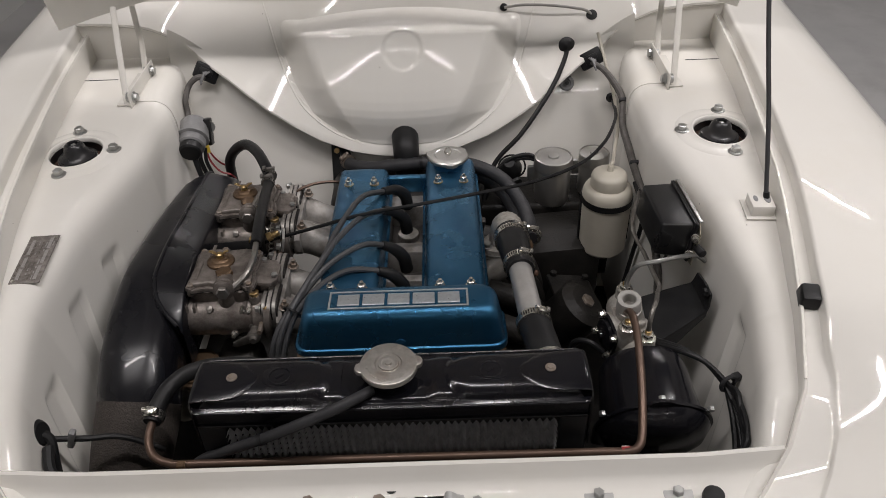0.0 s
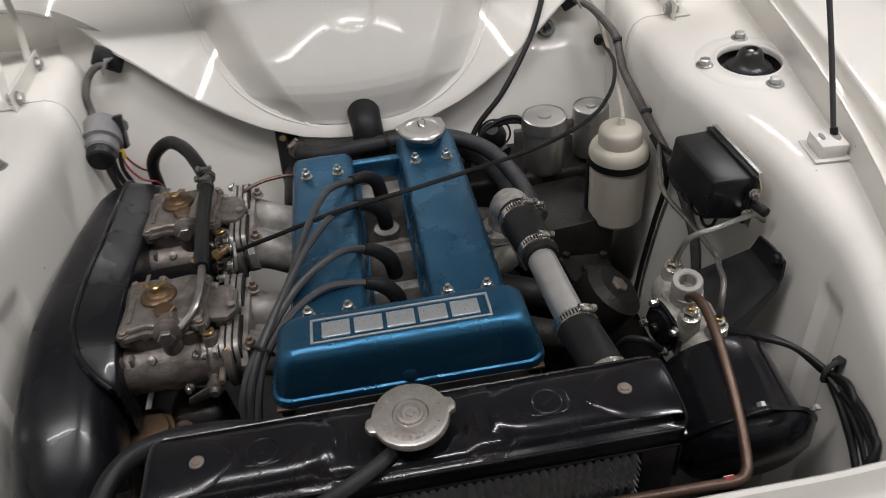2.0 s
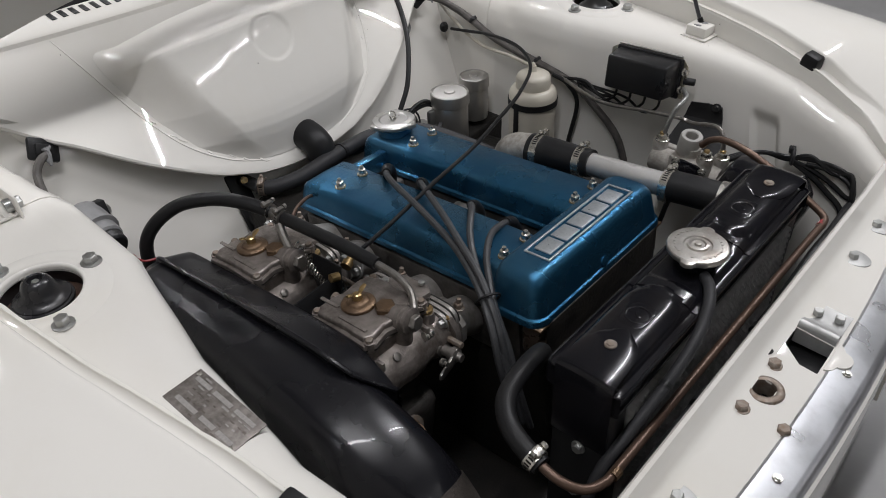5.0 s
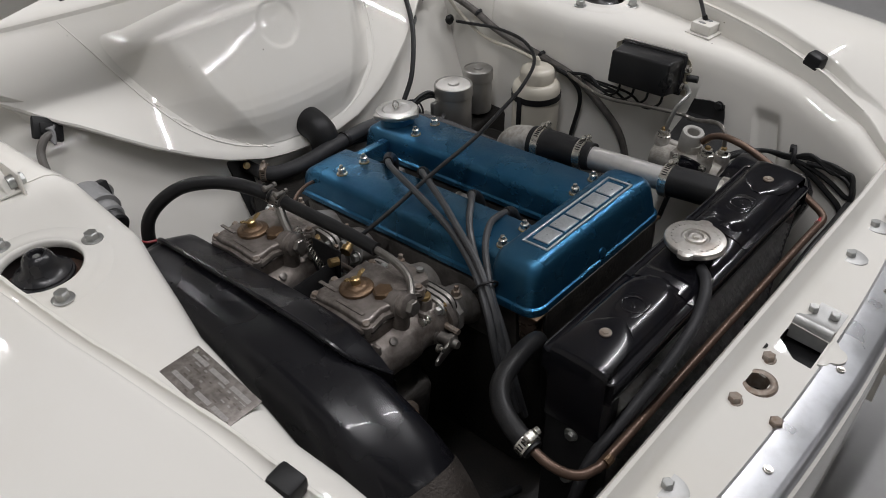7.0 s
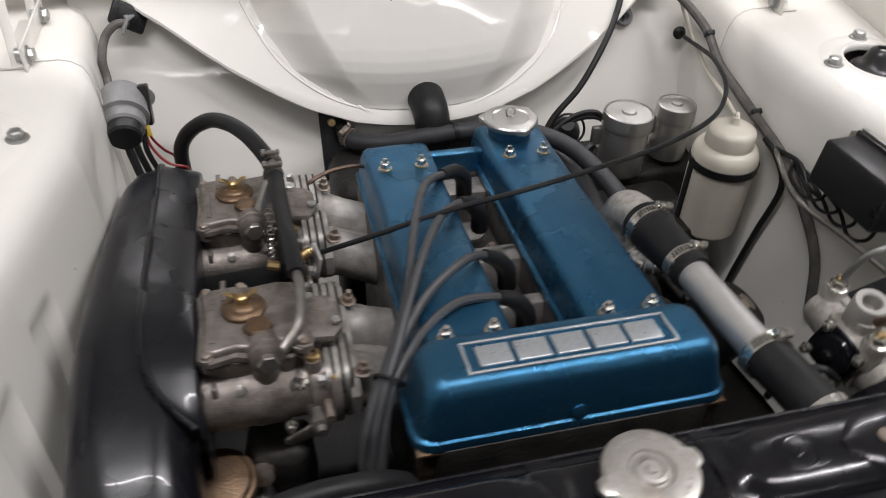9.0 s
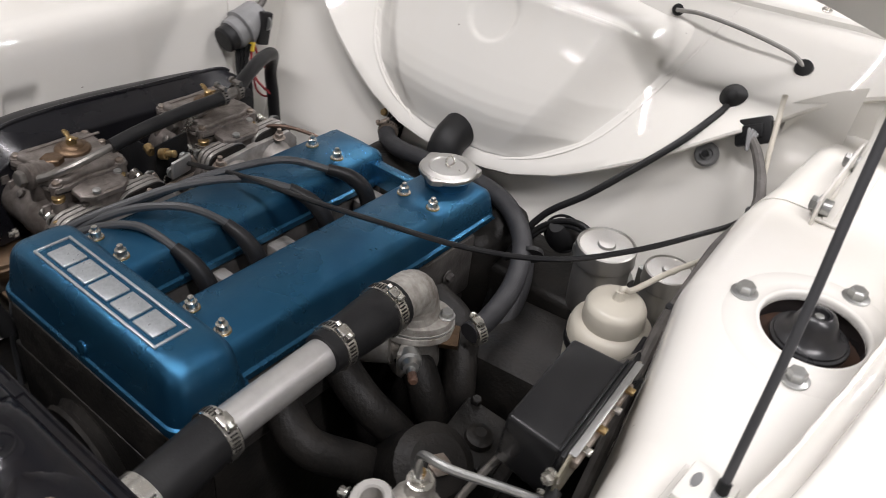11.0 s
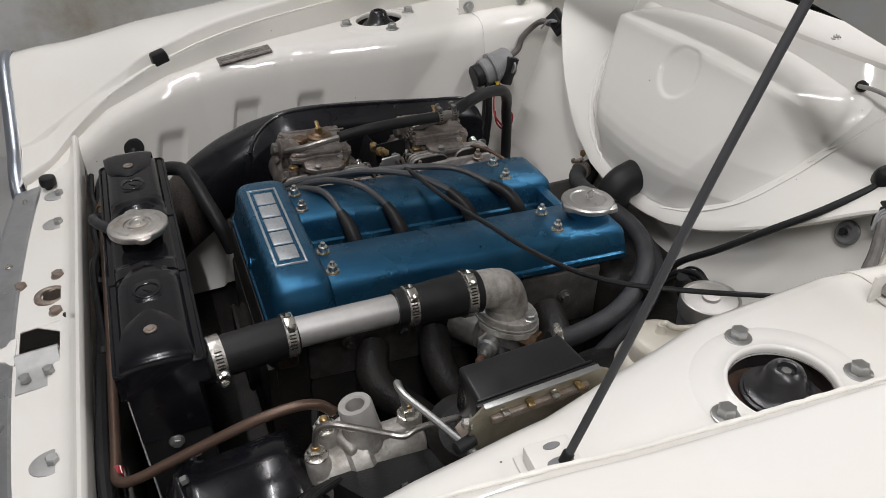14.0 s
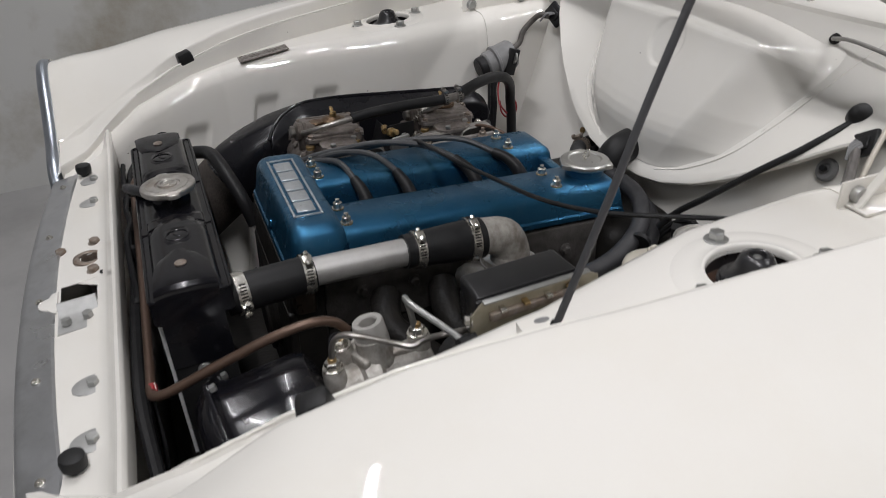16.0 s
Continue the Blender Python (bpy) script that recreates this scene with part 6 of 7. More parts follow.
plugs = [
    [(0.008, 0.492, 0.690), (0.004, 0.486, 0.718), (-0.010, 0.476, 0.736), (-0.030, 0.458, 0.746), (-0.063, 0.412, 0.765), (-0.093, 0.326, 0.767), (-0.113, 0.257, 0.757), (-0.141, 0.196, 0.743), (-0.168, 0.152, 0.717), (-0.178, 0.130, 0.670), (-0.165, 0.115, 0.58)],
    [(0.008, 0.420, 0.690), (0.005, 0.416, 0.716), (-0.008, 0.408, 0.736), (-0.026, 0.393, 0.752), (-0.058, 0.350, 0.770), (-0.088, 0.295, 0.773), (-0.110, 0.250, 0.765), (-0.134, 0.198, 0.752), (-0.158, 0.154, 0.725), (-0.168, 0.130, 0.68), (-0.158, 0.112, 0.58)],
    [(0.010, 0.316, 0.690), (0.006, 0.314, 0.716), (-0.006, 0.309, 0.736), (-0.024, 0.301, 0.752), (-0.053, 0.276, 0.771), (-0.094, 0.245, 0.766), (-0.123, 0.212, 0.753), (-0.150, 0.172, 0.734), (-0.164, 0.146, 0.705), (-0.172, 0.122, 0.66), (-0.162, 0.105, 0.58)],
    [(0.010, 0.250, 0.690), (0.006, 0.249, 0.716), (-0.008, 0.245, 0.738), (-0.028, 0.239, 0.752), (-0.069, 0.230, 0.762), (-0.104, 0.210, 0.756), (-0.132, 0.182, 0.742), (-0.150, 0.158, 0.722), (-0.160, 0.132, 0.69), (-0.165, 0.112, 0.64), (-0.155, 0.098, 0.57)]]
for run in plugs:
    lead = thing("ignition_lead", run[0], "grey-black ignition lead with a rubber plug boot", "cable", "ignition leads")
    part("plug_boot", sweep(run[:4], [0.0105, 0.0105, 0.0092, 0.0068], 12), RUBBER, lead)
    part("wire", sweep(run[2:], 0.0046, 9, 6), LEAD, lead)
tie = thing("lead_tie", (-0.158, 0.168, 0.742), "small black ring holding the ignition leads together", "clip")
ring_place = align((-0.147, 0.174, 0.7345), (-0.45, -0.75, -0.45))
part("loop", sweep([ring_place @ Vector((0.0155 * math.cos(a), 0.0125 * math.sin(a), 0)) for a in np.linspace(0, 6.3, 16)], 0.0017, 7, 3), RUBBER, tie)


# ---- brake servo and its valve ----
def servo():
    b = thing("brake_servo", (0.335, 0.06, 0.55), "glossy black remote brake servo drum with a cast alloy valve body", "brake servo")
    c, ax = Vector((0.336, 0.010, 0.657)), Vector((0.0, 0.955, 0.295))
    part("drum", lathe([(0.001, -0.03), (0.045, -0.028), (0.062, -0.02), (0.073, -0.006), (0.074, 0.0), (0.074, 0.005), (0.069, 0.008), (0.0665, 0.014), (0.061, 0.06), (0.058, 0.085), (0.053, 0.094), (0.04, 0.098), (0.001, 0.099)], c, ax, 48), GLOSS, b)
    lobes = [(0.0775 + 0.009 * max(0.0, math.cos(3 * (a - 0.5))) ** 6, a) for a in np.linspace(0, 2 * math.pi, 72, endpoint=False)]
    flange = part("clamp_plate", prism([(r * math.cos(a), r * math.sin(a)) for r, a in lobes], 0.0045, align(c, ax), 0.001), GLOSS, b)
    for k in range(6):
        a = math.radians(60 * k) + 0.5
        hexbolt(align(c, ax) @ Vector((0.0795 * math.cos(a), 0.0795 * math.sin(a), 0.0045)), ax, 0.0045, 0.004, 0.0, "plate_bolt", ZINC, flange)
    v = part("valve_body", lathe([(0.012, -0.005), (0.024, -0.003), (0.026, 0.004), (0.025, 0.03), (0.030, 0.034), (0.031, 0.05), (0.026, 0.055), (0.023, 0.10), (0.019, 0.108), (0.008, 0.112)], (0.336, 0.108, 0.688), (-0.06, 0.99, 0.08), 24), VALVECAST, b, "stained cast alloy servo valve body")
    lathe_bm = lathe([(0.021, 0.0), (0.022, 0.004), (0.0195, 0.018), (0.0170, 0.026), (0.0170, 0.034), (0.014, 0.036)], (0.330, 0.160, 0.705), (-0.1, -0.15, 1), 20)
    lathe([(0.0155, 0), (0.0135, 0.012), (0.0122, 0.031), (0.0105, 0.034)], (0.331, 0.203, 0.697), (0, 0.1, 1), 14, lathe_bm)
    lathe([(0.0150, 0), (0.0130, 0.010), (0.0122, 0.027), (0.0105, 0.03)], (0.318, 0.128, 0.702), (0.0, -0.1, 1), 14, lathe_bm)
    lathe([(0.0140, 0), (0.0125, 0.010), (0.0115, 0.025), (0.0100, 0.028)], (0.343, 0.112, 0.698), (0.0, -0.1, 1), 14, lathe_bm)
    part("casting_boss", lathe_bm, VALVECAST, v)
    for q, size, turn in (((0.316, 0.150, 0.696), (0.020, 0.058, 0.054), 0), ((0.336, 0.182, 0.712), (0.012, 0.052, 0.022), 0), ((0.330, 0.138, 0.714), (0.040, 0.010, 0.022), 20)):
        part("casting_web", box(size, pose(*q, 0, 0, turn), 0.004, segs=3), VALVECAST, v)
    part("filter_nozzle", lathe([(0.0168, 0.0), (0.0174, 0.006), (0.0168, 0.028), (0.0158, 0.0300), (0.0108, 0.0300), (0.0092, 0.0285), (0.0088, 0.014), (0.001, 0.013)], (0.327, 0.159, 0.727), (-0.1, -0.15, 1), 26), FROST, v, "frosted plastic filter nozzle")
    for q in ((0.331, 0.205, 0.730), (0.318, 0.125, 0.731), (0.343, 0.110, 0.725)):
        n = hexbolt(q, (0, -0.05, 1), 0.0085, 0.008, 0.0115, "pipe_nut", STEEL, v)
        part("nut_collar", lathe([(0.003, 0), (0.0048, 0), (0.0044, 0.003), (0.003, 0.004)], Vector(q) + Vector((0, 0, 0.0095)), (0, 0, 1), 10), BRASS, n)
    face = align((0.305, 0.148, 0.698), (-1, -0.25, 0.05))
    square = [(0.0265 * math.copysign(abs(math.cos(a)) ** 0.55, math.cos(a)), 0.0265 * math.copysign(abs(math.sin(a)) ** 0.55, math.sin(a))) for a in np.linspace(0, 2 * math.pi, 32, endpoint=False)]
    part("cap_flange", prism(square, 0.005, face, 0.0012), VALVECAST, v)
    cap = part("end_cap", prism([(0.98 * x, 0.98 * y) for x, y in square], 0.004, face @ pose(0, 0, 0.005), 0.001), GLOSS, v, "black square diaphragm cap with studs")
    part("cap_dome", lathe([(0.0225, 0.0), (0.0215, 0.004), (0.016, 0.0065), (0.007, 0.0075), (0.0055, 0.012), (0.002, 0.0125)], face @ Vector((0, 0, 0.009)), face.to_3x3() @ Vector((0, 0, 1)), 26), GLOSS, cap)
    for k in range(4):
        a = math.radians(90 * k + 45)
        hexbolt(face @ Vector((0.0295 * math.cos(a), 0.0295 * math.sin(a), 0.009)), face.to_3x3() @ Vector((0, 0, 1)), 0.0046, 0.006, 0.0062, "cap_nut", STEEL, cap)
    # folded bracket: a plate from the valve to the wing, turned up at the wing and down at its front edge
    bm = sheet([[(0.352, 0.114, 0.700), (0.356, 0.16, 0.701), (0.360, 0.215, 0.702)], [(0.395, 0.134, 0.713), (0.396, 0.17, 0.714), (0.397, 0.216, 0.715)], [(0.436, 0.154, 0.726), (0.435, 0.185, 0.726), (0.4325, 0.217, 0.726)], [(0.4395, 0.156, 0.735), (0.4380, 0.185, 0.735), (0.4355, 0.216, 0.735)], [(0.4405, 0.160, 0.754), (0.4395, 0.185, 0.755), (0.4375, 0.212, 0.751)]], None, 0.003)
    sheet([[(0.352, 0.114, 0.700), (0.395, 0.134, 0.713), (0.436, 0.154, 0.726)], [(0.352, 0.1125, 0.660), (0.395, 0.1325, 0.69), (0.436, 0.153, 0.720)]], bm, 0.003)
    br = part("bracket", bm, SATIN, b, "black bracket to the wing", 30)
    hexbolt((0.366, 0.112, 0.682), (0.4, -0.9, 0), 0.008, 0.006, 0.011, "bracket_bolt", SATIN, br)
    hexbolt((0.436, 0.168, 0.752), (-1, 0, 0.2), 0.006, 0.005, 0.008, "bracket_bolt", SATIN, br)
    part("vacuum_tail", sweep([(0.288, 0.12, 0.69), (0.268, 0.125, 0.705), (0.25, 0.14, 0.69), (0.245, 0.15, 0.64)], 0.004, 8), RUBBER, b)


servo()
bp = thing("brake_pipe", (0.38, 0.2, 0.74), "thin bare steel brake pipe running back along the wing", "pipe", "brake pipes")
part("pipe", sweep([(0.343, 0.110, 0.735), (0.344, 0.113, 0.755), (0.349, 0.123, 0.7655), (0.357, 0.140, 0.764), (0.368, 0.172, 0.752), (0.374, 0.187, 0.749), (0.372, 0.205, 0.751), (0.371, 0.26, 0.746), (0.371, 0.348, 0.737)] + [(wall_x(y, z) - 0.008, y, z) for y, z in ((0.45, 0.742), (0.49, 0.748))], 0.0033, 9), DULL, bp)
bp = thing("brake_pipe", (0.36, 0.21, 0.75), "thin bare steel brake pipe arching up from the valve body", "pipe", "brake pipes")
part("pipe", sweep([(0.331, 0.203, 0.735), (0.332, 0.200, 0.755), (0.338, 0.195, 0.778), (0.347, 0.191, 0.788), (0.358, 0.190, 0.791), (0.372, 0.194, 0.790), (0.400, 0.210, 0.782), (0.431, 0.228, 0.771), (0.440, 0.233, 0.764), (0.452, 0.236, 0.752)], 0.0035, 9), ZINC, bp)


# ---- regulator box ----
def regulator():
    r = thing("voltage_regulator", (0.41, 0.29, 0.79), "black moulded voltage regulator box on a plated base", "control box")
    m = pose(0.4010, 0.290, 0.7910, 0, 6, 3) @ Matrix.Diagonal((0.82, 1, 1, 1))
    bm = box((0.060, 0.110, 0.060), m @ pose(-0.002, 0, 0, 0, 90) @ pose(0, 0, 0, 0, 180), 0.0042, taper=(0.90, 0.94), segs=3)
    part("cover", bm, BAKELITE, r, "black moulded plastic cover")
    part("cover_rim", box((0.006, 0.118, 0.067), m @ pose(0.028, 0, -0.001), 0.0025), BAKELITE, r)
    part("rim_bead", box((0.003, 0.112, 0.0655), m @ pose(0.0235, 0, 0.0005), 0.001), BAKELITE, r)
    plate = [(-0.034, -0.066), (0.020, -0.066), (0.033, -0.054), (0.034, 0.054), (0.024, 0.070), (-0.034, 0.070)]
    part("base_plate", prism([(-z, y) for z, y in plate], 0.0025, m @ pose(0.0315, 0, 0, 0, 90), 0.0006), PALEZINC, r, "dull yellow-zinc steel base plate")
    part("plate_lip", box((0.007, 0.112, 0.0022), m @ pose(0.0345, 0.002, 0.0335), 0.0006), ZINC, r)
    part("terminal_strip", box((0.007, 0.096, 0.009), m @ pose(0.037, 0, 0.016), 0.002), RUSTY, r)
    for k in range(4):
        part("terminal_blade", box((0.010, 0.006, 0.003), m @ pose(0.040, -0.036 + 0.024 * k, 0.024), 0.0005), BRASS if k % 2 else STEEL, r)
    for y, z in ((-0.060, -0.018), (-0.062, 0.012)):
        hexbolt(m @ Vector((0.028, y, z)), (-0.3, -1, 0.1), 0.005, 0.006, 0.007, "terminal_screw", STEEL, r)
    part("rubber_peg", lathe([(0.004, 0), (0.006, 0), (0.006, 0.018), (0.004, 0.019)], m @ Vector((0.034, -0.062, -0.004)), (0.3, -1, 0), 12), RUBBER, r)
    for k in range(4):
        y = -0.04 + 0.026 * k
        part("terminal_wire", sweep([m @ Vector((0.0, y, -0.030)), m @ Vector((-0.002, y + 0.004, -0.05)), m @ Vector((0.004, y + 0.03, -0.064)), m @ Vector((0.014, y + 0.07, -0.050 - 0.004 * k)), (0.418, 0.42, 0.735)], 0.0022, 7), RUBBER, r)
    return r


regulator()


# ---- washer bottle and fluid reservoirs ----
def washer_bottle():
    c = Vector((0.356, 0.473, 0.005))
    b = thing("washer_bottle", c + Vector((0, 0, 0.60)), "milky white plastic washer bottle held by a black strap", "bottle")
    part("bottle", lathe([(0.001, 0.595), (0.037, 0.596), (0.0415, 0.602), (0.0432, 0.708), (0.0430, 0.716), (0.0410, 0.7225), (0.0375, 0.727), (0.034, 0.729), (0.028, 0.730)], c, (0, 0, 1), 32), PLASTIC, b)
    part("cap", lathe([(0.026, 0.727), (0.0308, 0.728), (0.0312, 0.731), (0.0305, 0.747), (0.0285, 0.7515), (0.023, 0.755), (0.012, 0.757), (0.006, 0.758), (0.0048, 0.760), (0.0042, 0.768), (0.001, 0.768)], c, (0, 0, 1), 36), PLASTIC, b, "domed milky screw cap", 40)
    part("strap", lathe([(0.0420, 0.698), (0.0446, 0.698), (0.0446, 0.709), (0.0420, 0.709)], c, (0, 0, 1), 32), RUBBER, b)
    for s in (-1, 1):
        part("strap_leg", box((0.003, 0.010, 0.10), c + Vector((s * 0.0436, 0.004, 0.660)), 0.001), RUBBER, b)
    part("holder", box((0.05, 0.014, 0.008), c + Vector((0.02, 0.01, 0.596)), 0.002), SATIN, b)
    part("washer_tube", sweep([c + Vector((0.0, 0, 0.764)), c + Vector((0.002, 0.003, 0.770)), (0.363, 0.489, 0.768), (0.377, 0.542, 0.766), (0.397, 0.615, 0.758), (0.403, 0.66, 0.768), (0.400, 0.70, 0.795), (0.388, 0.735, 0.838), (0.376, 0.772, 0.882)], 0.0031, 10), PLASTIC, b, "thin clear washer tube")


washer_bottle()


def reservoir(x, y, top, r, h, label):
    c = Vector((x, y, top - h))
    v = thing("fluid_reservoir", c, label, "reservoir", "fluid reservoirs")
    part("can", lathe([(0.001, 0), (r * 0.9, 0.0), (r * 0.93, 0.003), (r * 0.93, h - 0.024), (r * 0.90, h - 0.022)], c, (0, 0, 1), 32), CAN, v, sharp=30)
    part("lid", lathe([(r * 0.9, h - 0.022), (r * 1.0, h - 0.0215), (r * 1.01, h - 0.019), (r * 0.99, h - 0.016), (r * 0.99, h - 0.005), (r * 0.96, h - 0.001), (r * 0.90, h), (r * 0.86, h - 0.0022), (r * 0.30, h - 0.0018), (r * 0.26, h + 0.001), (0.001, h + 0.0015)], c, (0, 0, 1), 36), CAN, v, "pressed metal screw lid", 24)
    part("clip", box((0.02, 0.01, 0.03), c + Vector((-r, 0.012, h * 0.55)), 0.003), ZINC, v)
    return v


reservoir(0.280, 0.605, 0.715, 0.0365, 0.095, "bright metal fluid can with a screw lid by the firewall")
reservoir(0.357, 0.611, 0.717, 0.029, 0.085, "smaller metal fluid can with a screw lid by the firewall")
cyl = thing("master_cylinder", (0.28, 0.66, 0.62), "dull cast master cylinder under the fluid cans", "brake part")
part("body", sweep([(0.281, 0.60, 0.60), (0.281, 0.70, 0.615)], 0.019, 14, 2), ZINC, cyl)
part("second_body", sweep([(0.364, 0.61, 0.61), (0.364, 0.70, 0.62)], 0.017, 14, 2), ZINC, cyl)
for k in range(2):
    part("clutch_tube", sweep([(0.150, 0.60, 0.60), (0.160, 0.622, 0.645 - 0.008 * k), (0.182, 0.632, 0.678 - 0.007 * k), (0.212, 0.634, 0.698 - 0.007 * k), (0.240, 0.630, 0.703 - 0.008 * k), (0.256, 0.622, 0.690)], 0.0036, 8, 14, ribs=1 - k), RUBBER, cyl)
part("rubber_boot", lathe([(0.006, 0.0), (0.021, 0.002), (0.0225, 0.012), (0.0205, 0.022), (0.014, 0.034), (0.010, 0.040)], (0.206, 0.652, 0.655), (-0.15, -0.55, 0.8), 22), RUBBER, cyl, "black conical rubber boot")
part("boot_strap", sweep([(0.206 + 0.026 * math.cos(a), 0.640 + 0.010 * math.sin(a), 0.672 + 0.020 * math.sin(a)) for a in np.linspace(0, 6.28, 18)], 0.0019, 6, 3), RUBBER, cyl)

# ---- ignition coil / flasher unit on the left of the firewall ----
def flasher():
    f = thing("heater_motor_unit", (-0.39, 0.62, 0.74), "grey round electrical unit on a bracket with coloured wires", "electrical unit")
    c, ax = Vector((-0.392, 0.662, 0.772)), Vector((0.04, -0.97, -0.24))
    part("can", lathe([(0.001, -0.004), (0.026, -0.003), (0.0285, 0.002), (0.0285, 0.032), (0.030, 0.033), (0.030, 0.038), (0.025, 0.040), (0.0245, 0.054), (0.022, 0.057), (0.001, 0.058)], c, ax, 28), GREYPLASTIC, f)
    part("end_cap", lathe([(0.019, 0.056), (0.021, 0.058), (0.0205, 0.070), (0.018, 0.073), (0.001, 0.0735)], c, ax, 24), SATIN, f)
    part("bracket", box((0.074, 0.005, 0.02), pose(-0.402, 0.662, 0.768, -18, 0, 0), 0.003), ZINC, f)
    for s in (-1, 1):
        part("bracket_ear", lathe([(0.003, 0), (0.0115, 0), (0.0115, 0.004), (0.003, 0.004)], (-0.402 + s * 0.037, 0.658, 0.778 - s * 0.006), (0.1, -1, 0.3), 16), ZINC, f)
    part("side_block", box((0.012, 0.02, 0.05), pose(-0.366, 0.652, 0.765, -18), 0.002), SATIN, f)
    part("yellow_tag", box((0.009, 0.004, 0.016), pose(-0.368, 0.628, 0.742, -20, 0, 20), 0.001), YELLOW, f)
    part("red_wire", sweep([(-0.372, 0.632, 0.742), (-0.366, 0.622, 0.72), (-0.35, 0.615, 0.70), (-0.33, 0.61, 0.695), (-0.325, 0.62, 0.68)], 0.0018, 6), RED, f)
    part("red_wire", sweep([(-0.370, 0.634, 0.742), (-0.364, 0.636, 0.722), (-0.355, 0.642, 0.703), (-0.346, 0.650, 0.688), (-0.346, 0.648, 0.670), (-0.357, 0.638, 0.657), (-0.366, 0.628, 0.668), (-0.369, 0.626, 0.69)], 0.0018, 6), RED, f)
    for k in range(3):
        part("loom", sweep([(-0.395 + 0.012 * k, 0.628, 0.745), (-0.392 + 0.010 * k, 0.618, 0.72), (-0.385 + 0.012 * k, 0.612, 0.68), (-0.375 + 0.01 * k, 0.60, 0.62), (-0.37, 0.58, 0.55)], 0.0052 - 0.0008 * k, 8), SATIN if k else HOSE, f)


flasher()


def wire_box(x, y, z, s, label):
    w = thing("loom_grommet", (x, y, z), label, "grommet")
    part("plate", box((0.046, 0.008, 0.032), pose(x, y, z, -28, 32 * s, 8 * s), 0.004), SATIN, w)
    part("opening", box((0.026, 0.004, 0.016), pose(x, y - 0.005, z + 0.002, -28, 32 * s, 8 * s), 0.002), RUBBER, w)
    for k in range(4):
        part("wire", sweep([(x - 0.004 + 0.004 * k, y - 0.006, z + 0.004), (x + 0.002 * k * s * -1, y - 0.020, z + 0.004 - 0.002 * k), (x - s * -0.006 * -1, y - 0.03, z - 0.010)], 0.0018, 6), GREYPLASTIC, w)
    return w


wire_box(-0.377, 0.752, 0.838, 1, "square black grommet with grey wires through the scuttle edge")
wire_box(0.362, 0.749, 0.840, -1, "square black grommet with grey wires through the scuttle edge")

loom = thing("wiring_loom", (-0.42, 0.7, 0.8), "grey-black taped wiring loom clipped to the inner wing", "cable", "wiring looms")
part("loom", sweep([(-0.378, 0.738, 0.836), (-0.392, 0.728, 0.838), (-0.406, 0.718, 0.826)] + [(-wall_x(y, z) + 0.008, y, z) for y, z in ((0.700, 0.806), (0.69, 0.785), (0.672, 0.775))], 0.0055, 10), TAPE, loom)
part("clip", box((0.018, 0.012, 0.005), pose(-0.423, 0.705, 0.80, 40), 0.0015), ZINC, loom)
loom = thing("wiring_loom", (0.42, 0.6, 0.8), "grey-black taped wiring loom clipped to the inner wing", "cable", "wiring looms")
part("loom", sweep([(0.363, 0.738, 0.838), (0.382, 0.715, 0.832), (0.400, 0.69, 0.815)] + [(wall_x(y, z) - 0.007, y, z) for y, z in ((0.66, 0.797), (0.60, 0.780), (0.54, 0.765), (0.48, 0.752), (0.43, 0.735), (0.38, 0.70), (0.33, 0.65), (0.30, 0.58))], [0.0052, 0.0058, 0.0066, 0.0066, 0.0062, 0.0068, 0.0066, 0.0060, 0.0064, 0.0066, 0.0060], 10), TAPE, loom)
part("branch", sweep([(wall_x(y, z) - d, y, z) for y, z, d in ((0.46, 0.745, 0.012), (0.43, 0.735, 0.016), (0.41, 0.70, 0.012), (0.42, 0.62, 0.01), (0.43, 0.52, 0.01), (0.43, 0.43, 0.012))], 0.004, 8), RUBBER, loom)
part("branch", sweep([(wall_x(y, z) - d, y, z) for y, z, d in ((0.44, 0.742, 0.012), (0.40, 0.745, 0.014), (0.37, 0.73, 0.02), (0.34, 0.735, 0.03))], 0.003, 8), RUBBER, loom)
for q in ((wall_x(0.655, 0.796) - 0.006, 0.655, 0.798), (wall_x(0.5, 0.757) - 0.006, 0.50, 0.759)):
    part("clip", box((0.016, 0.008, 0.013), pose(*q, 30), 0.003), HOSE, loom)

loom = thing("wiring_loom", (0.43, 0.03, 0.7), "black wiring loom hanging in a loop beside the servo", "cable", "wiring looms")
for k in range(3):
    d = 0.005 * k
    part("strand", sweep([(0.362, 0.125 - d, 0.705), (0.385, 0.095 - d, 0.718 + d * 0.3), (0.412, 0.068, 0.717), (0.430, 0.040, 0.711 - d * 0.4), (0.436, 0.010, 0.714 + d * 0.6), (0.434 - d * 0.3, -0.028, 0.716 - d), (0.428, -0.056, 0.708 + d * 0.5), (0.420 - d, -0.068, 0.680), (0.410, -0.066, 0.63)], 0.0036, 8), RUBBER, loom)
part("loop", sweep([(0.430, 0.036, 0.708), (0.434, 0.004, 0.700), (0.433, -0.030, 0.688), (0.428, -0.058, 0.676), (0.424, -0.066, 0.688), (0.428, -0.050, 0.703), (0.433, -0.018, 0.709), (0.434, 0.012, 0.706)], 0.0038, 8), RUBBER, loom)
part("coil", sweep([(0.432, 0.030, 0.704), (0.432, 0.0, 0.690), (0.430, -0.030, 0.672), (0.424, -0.055, 0.655), (0.418, -0.062, 0.62)], 0.0045, 8), RUBBER, loom)
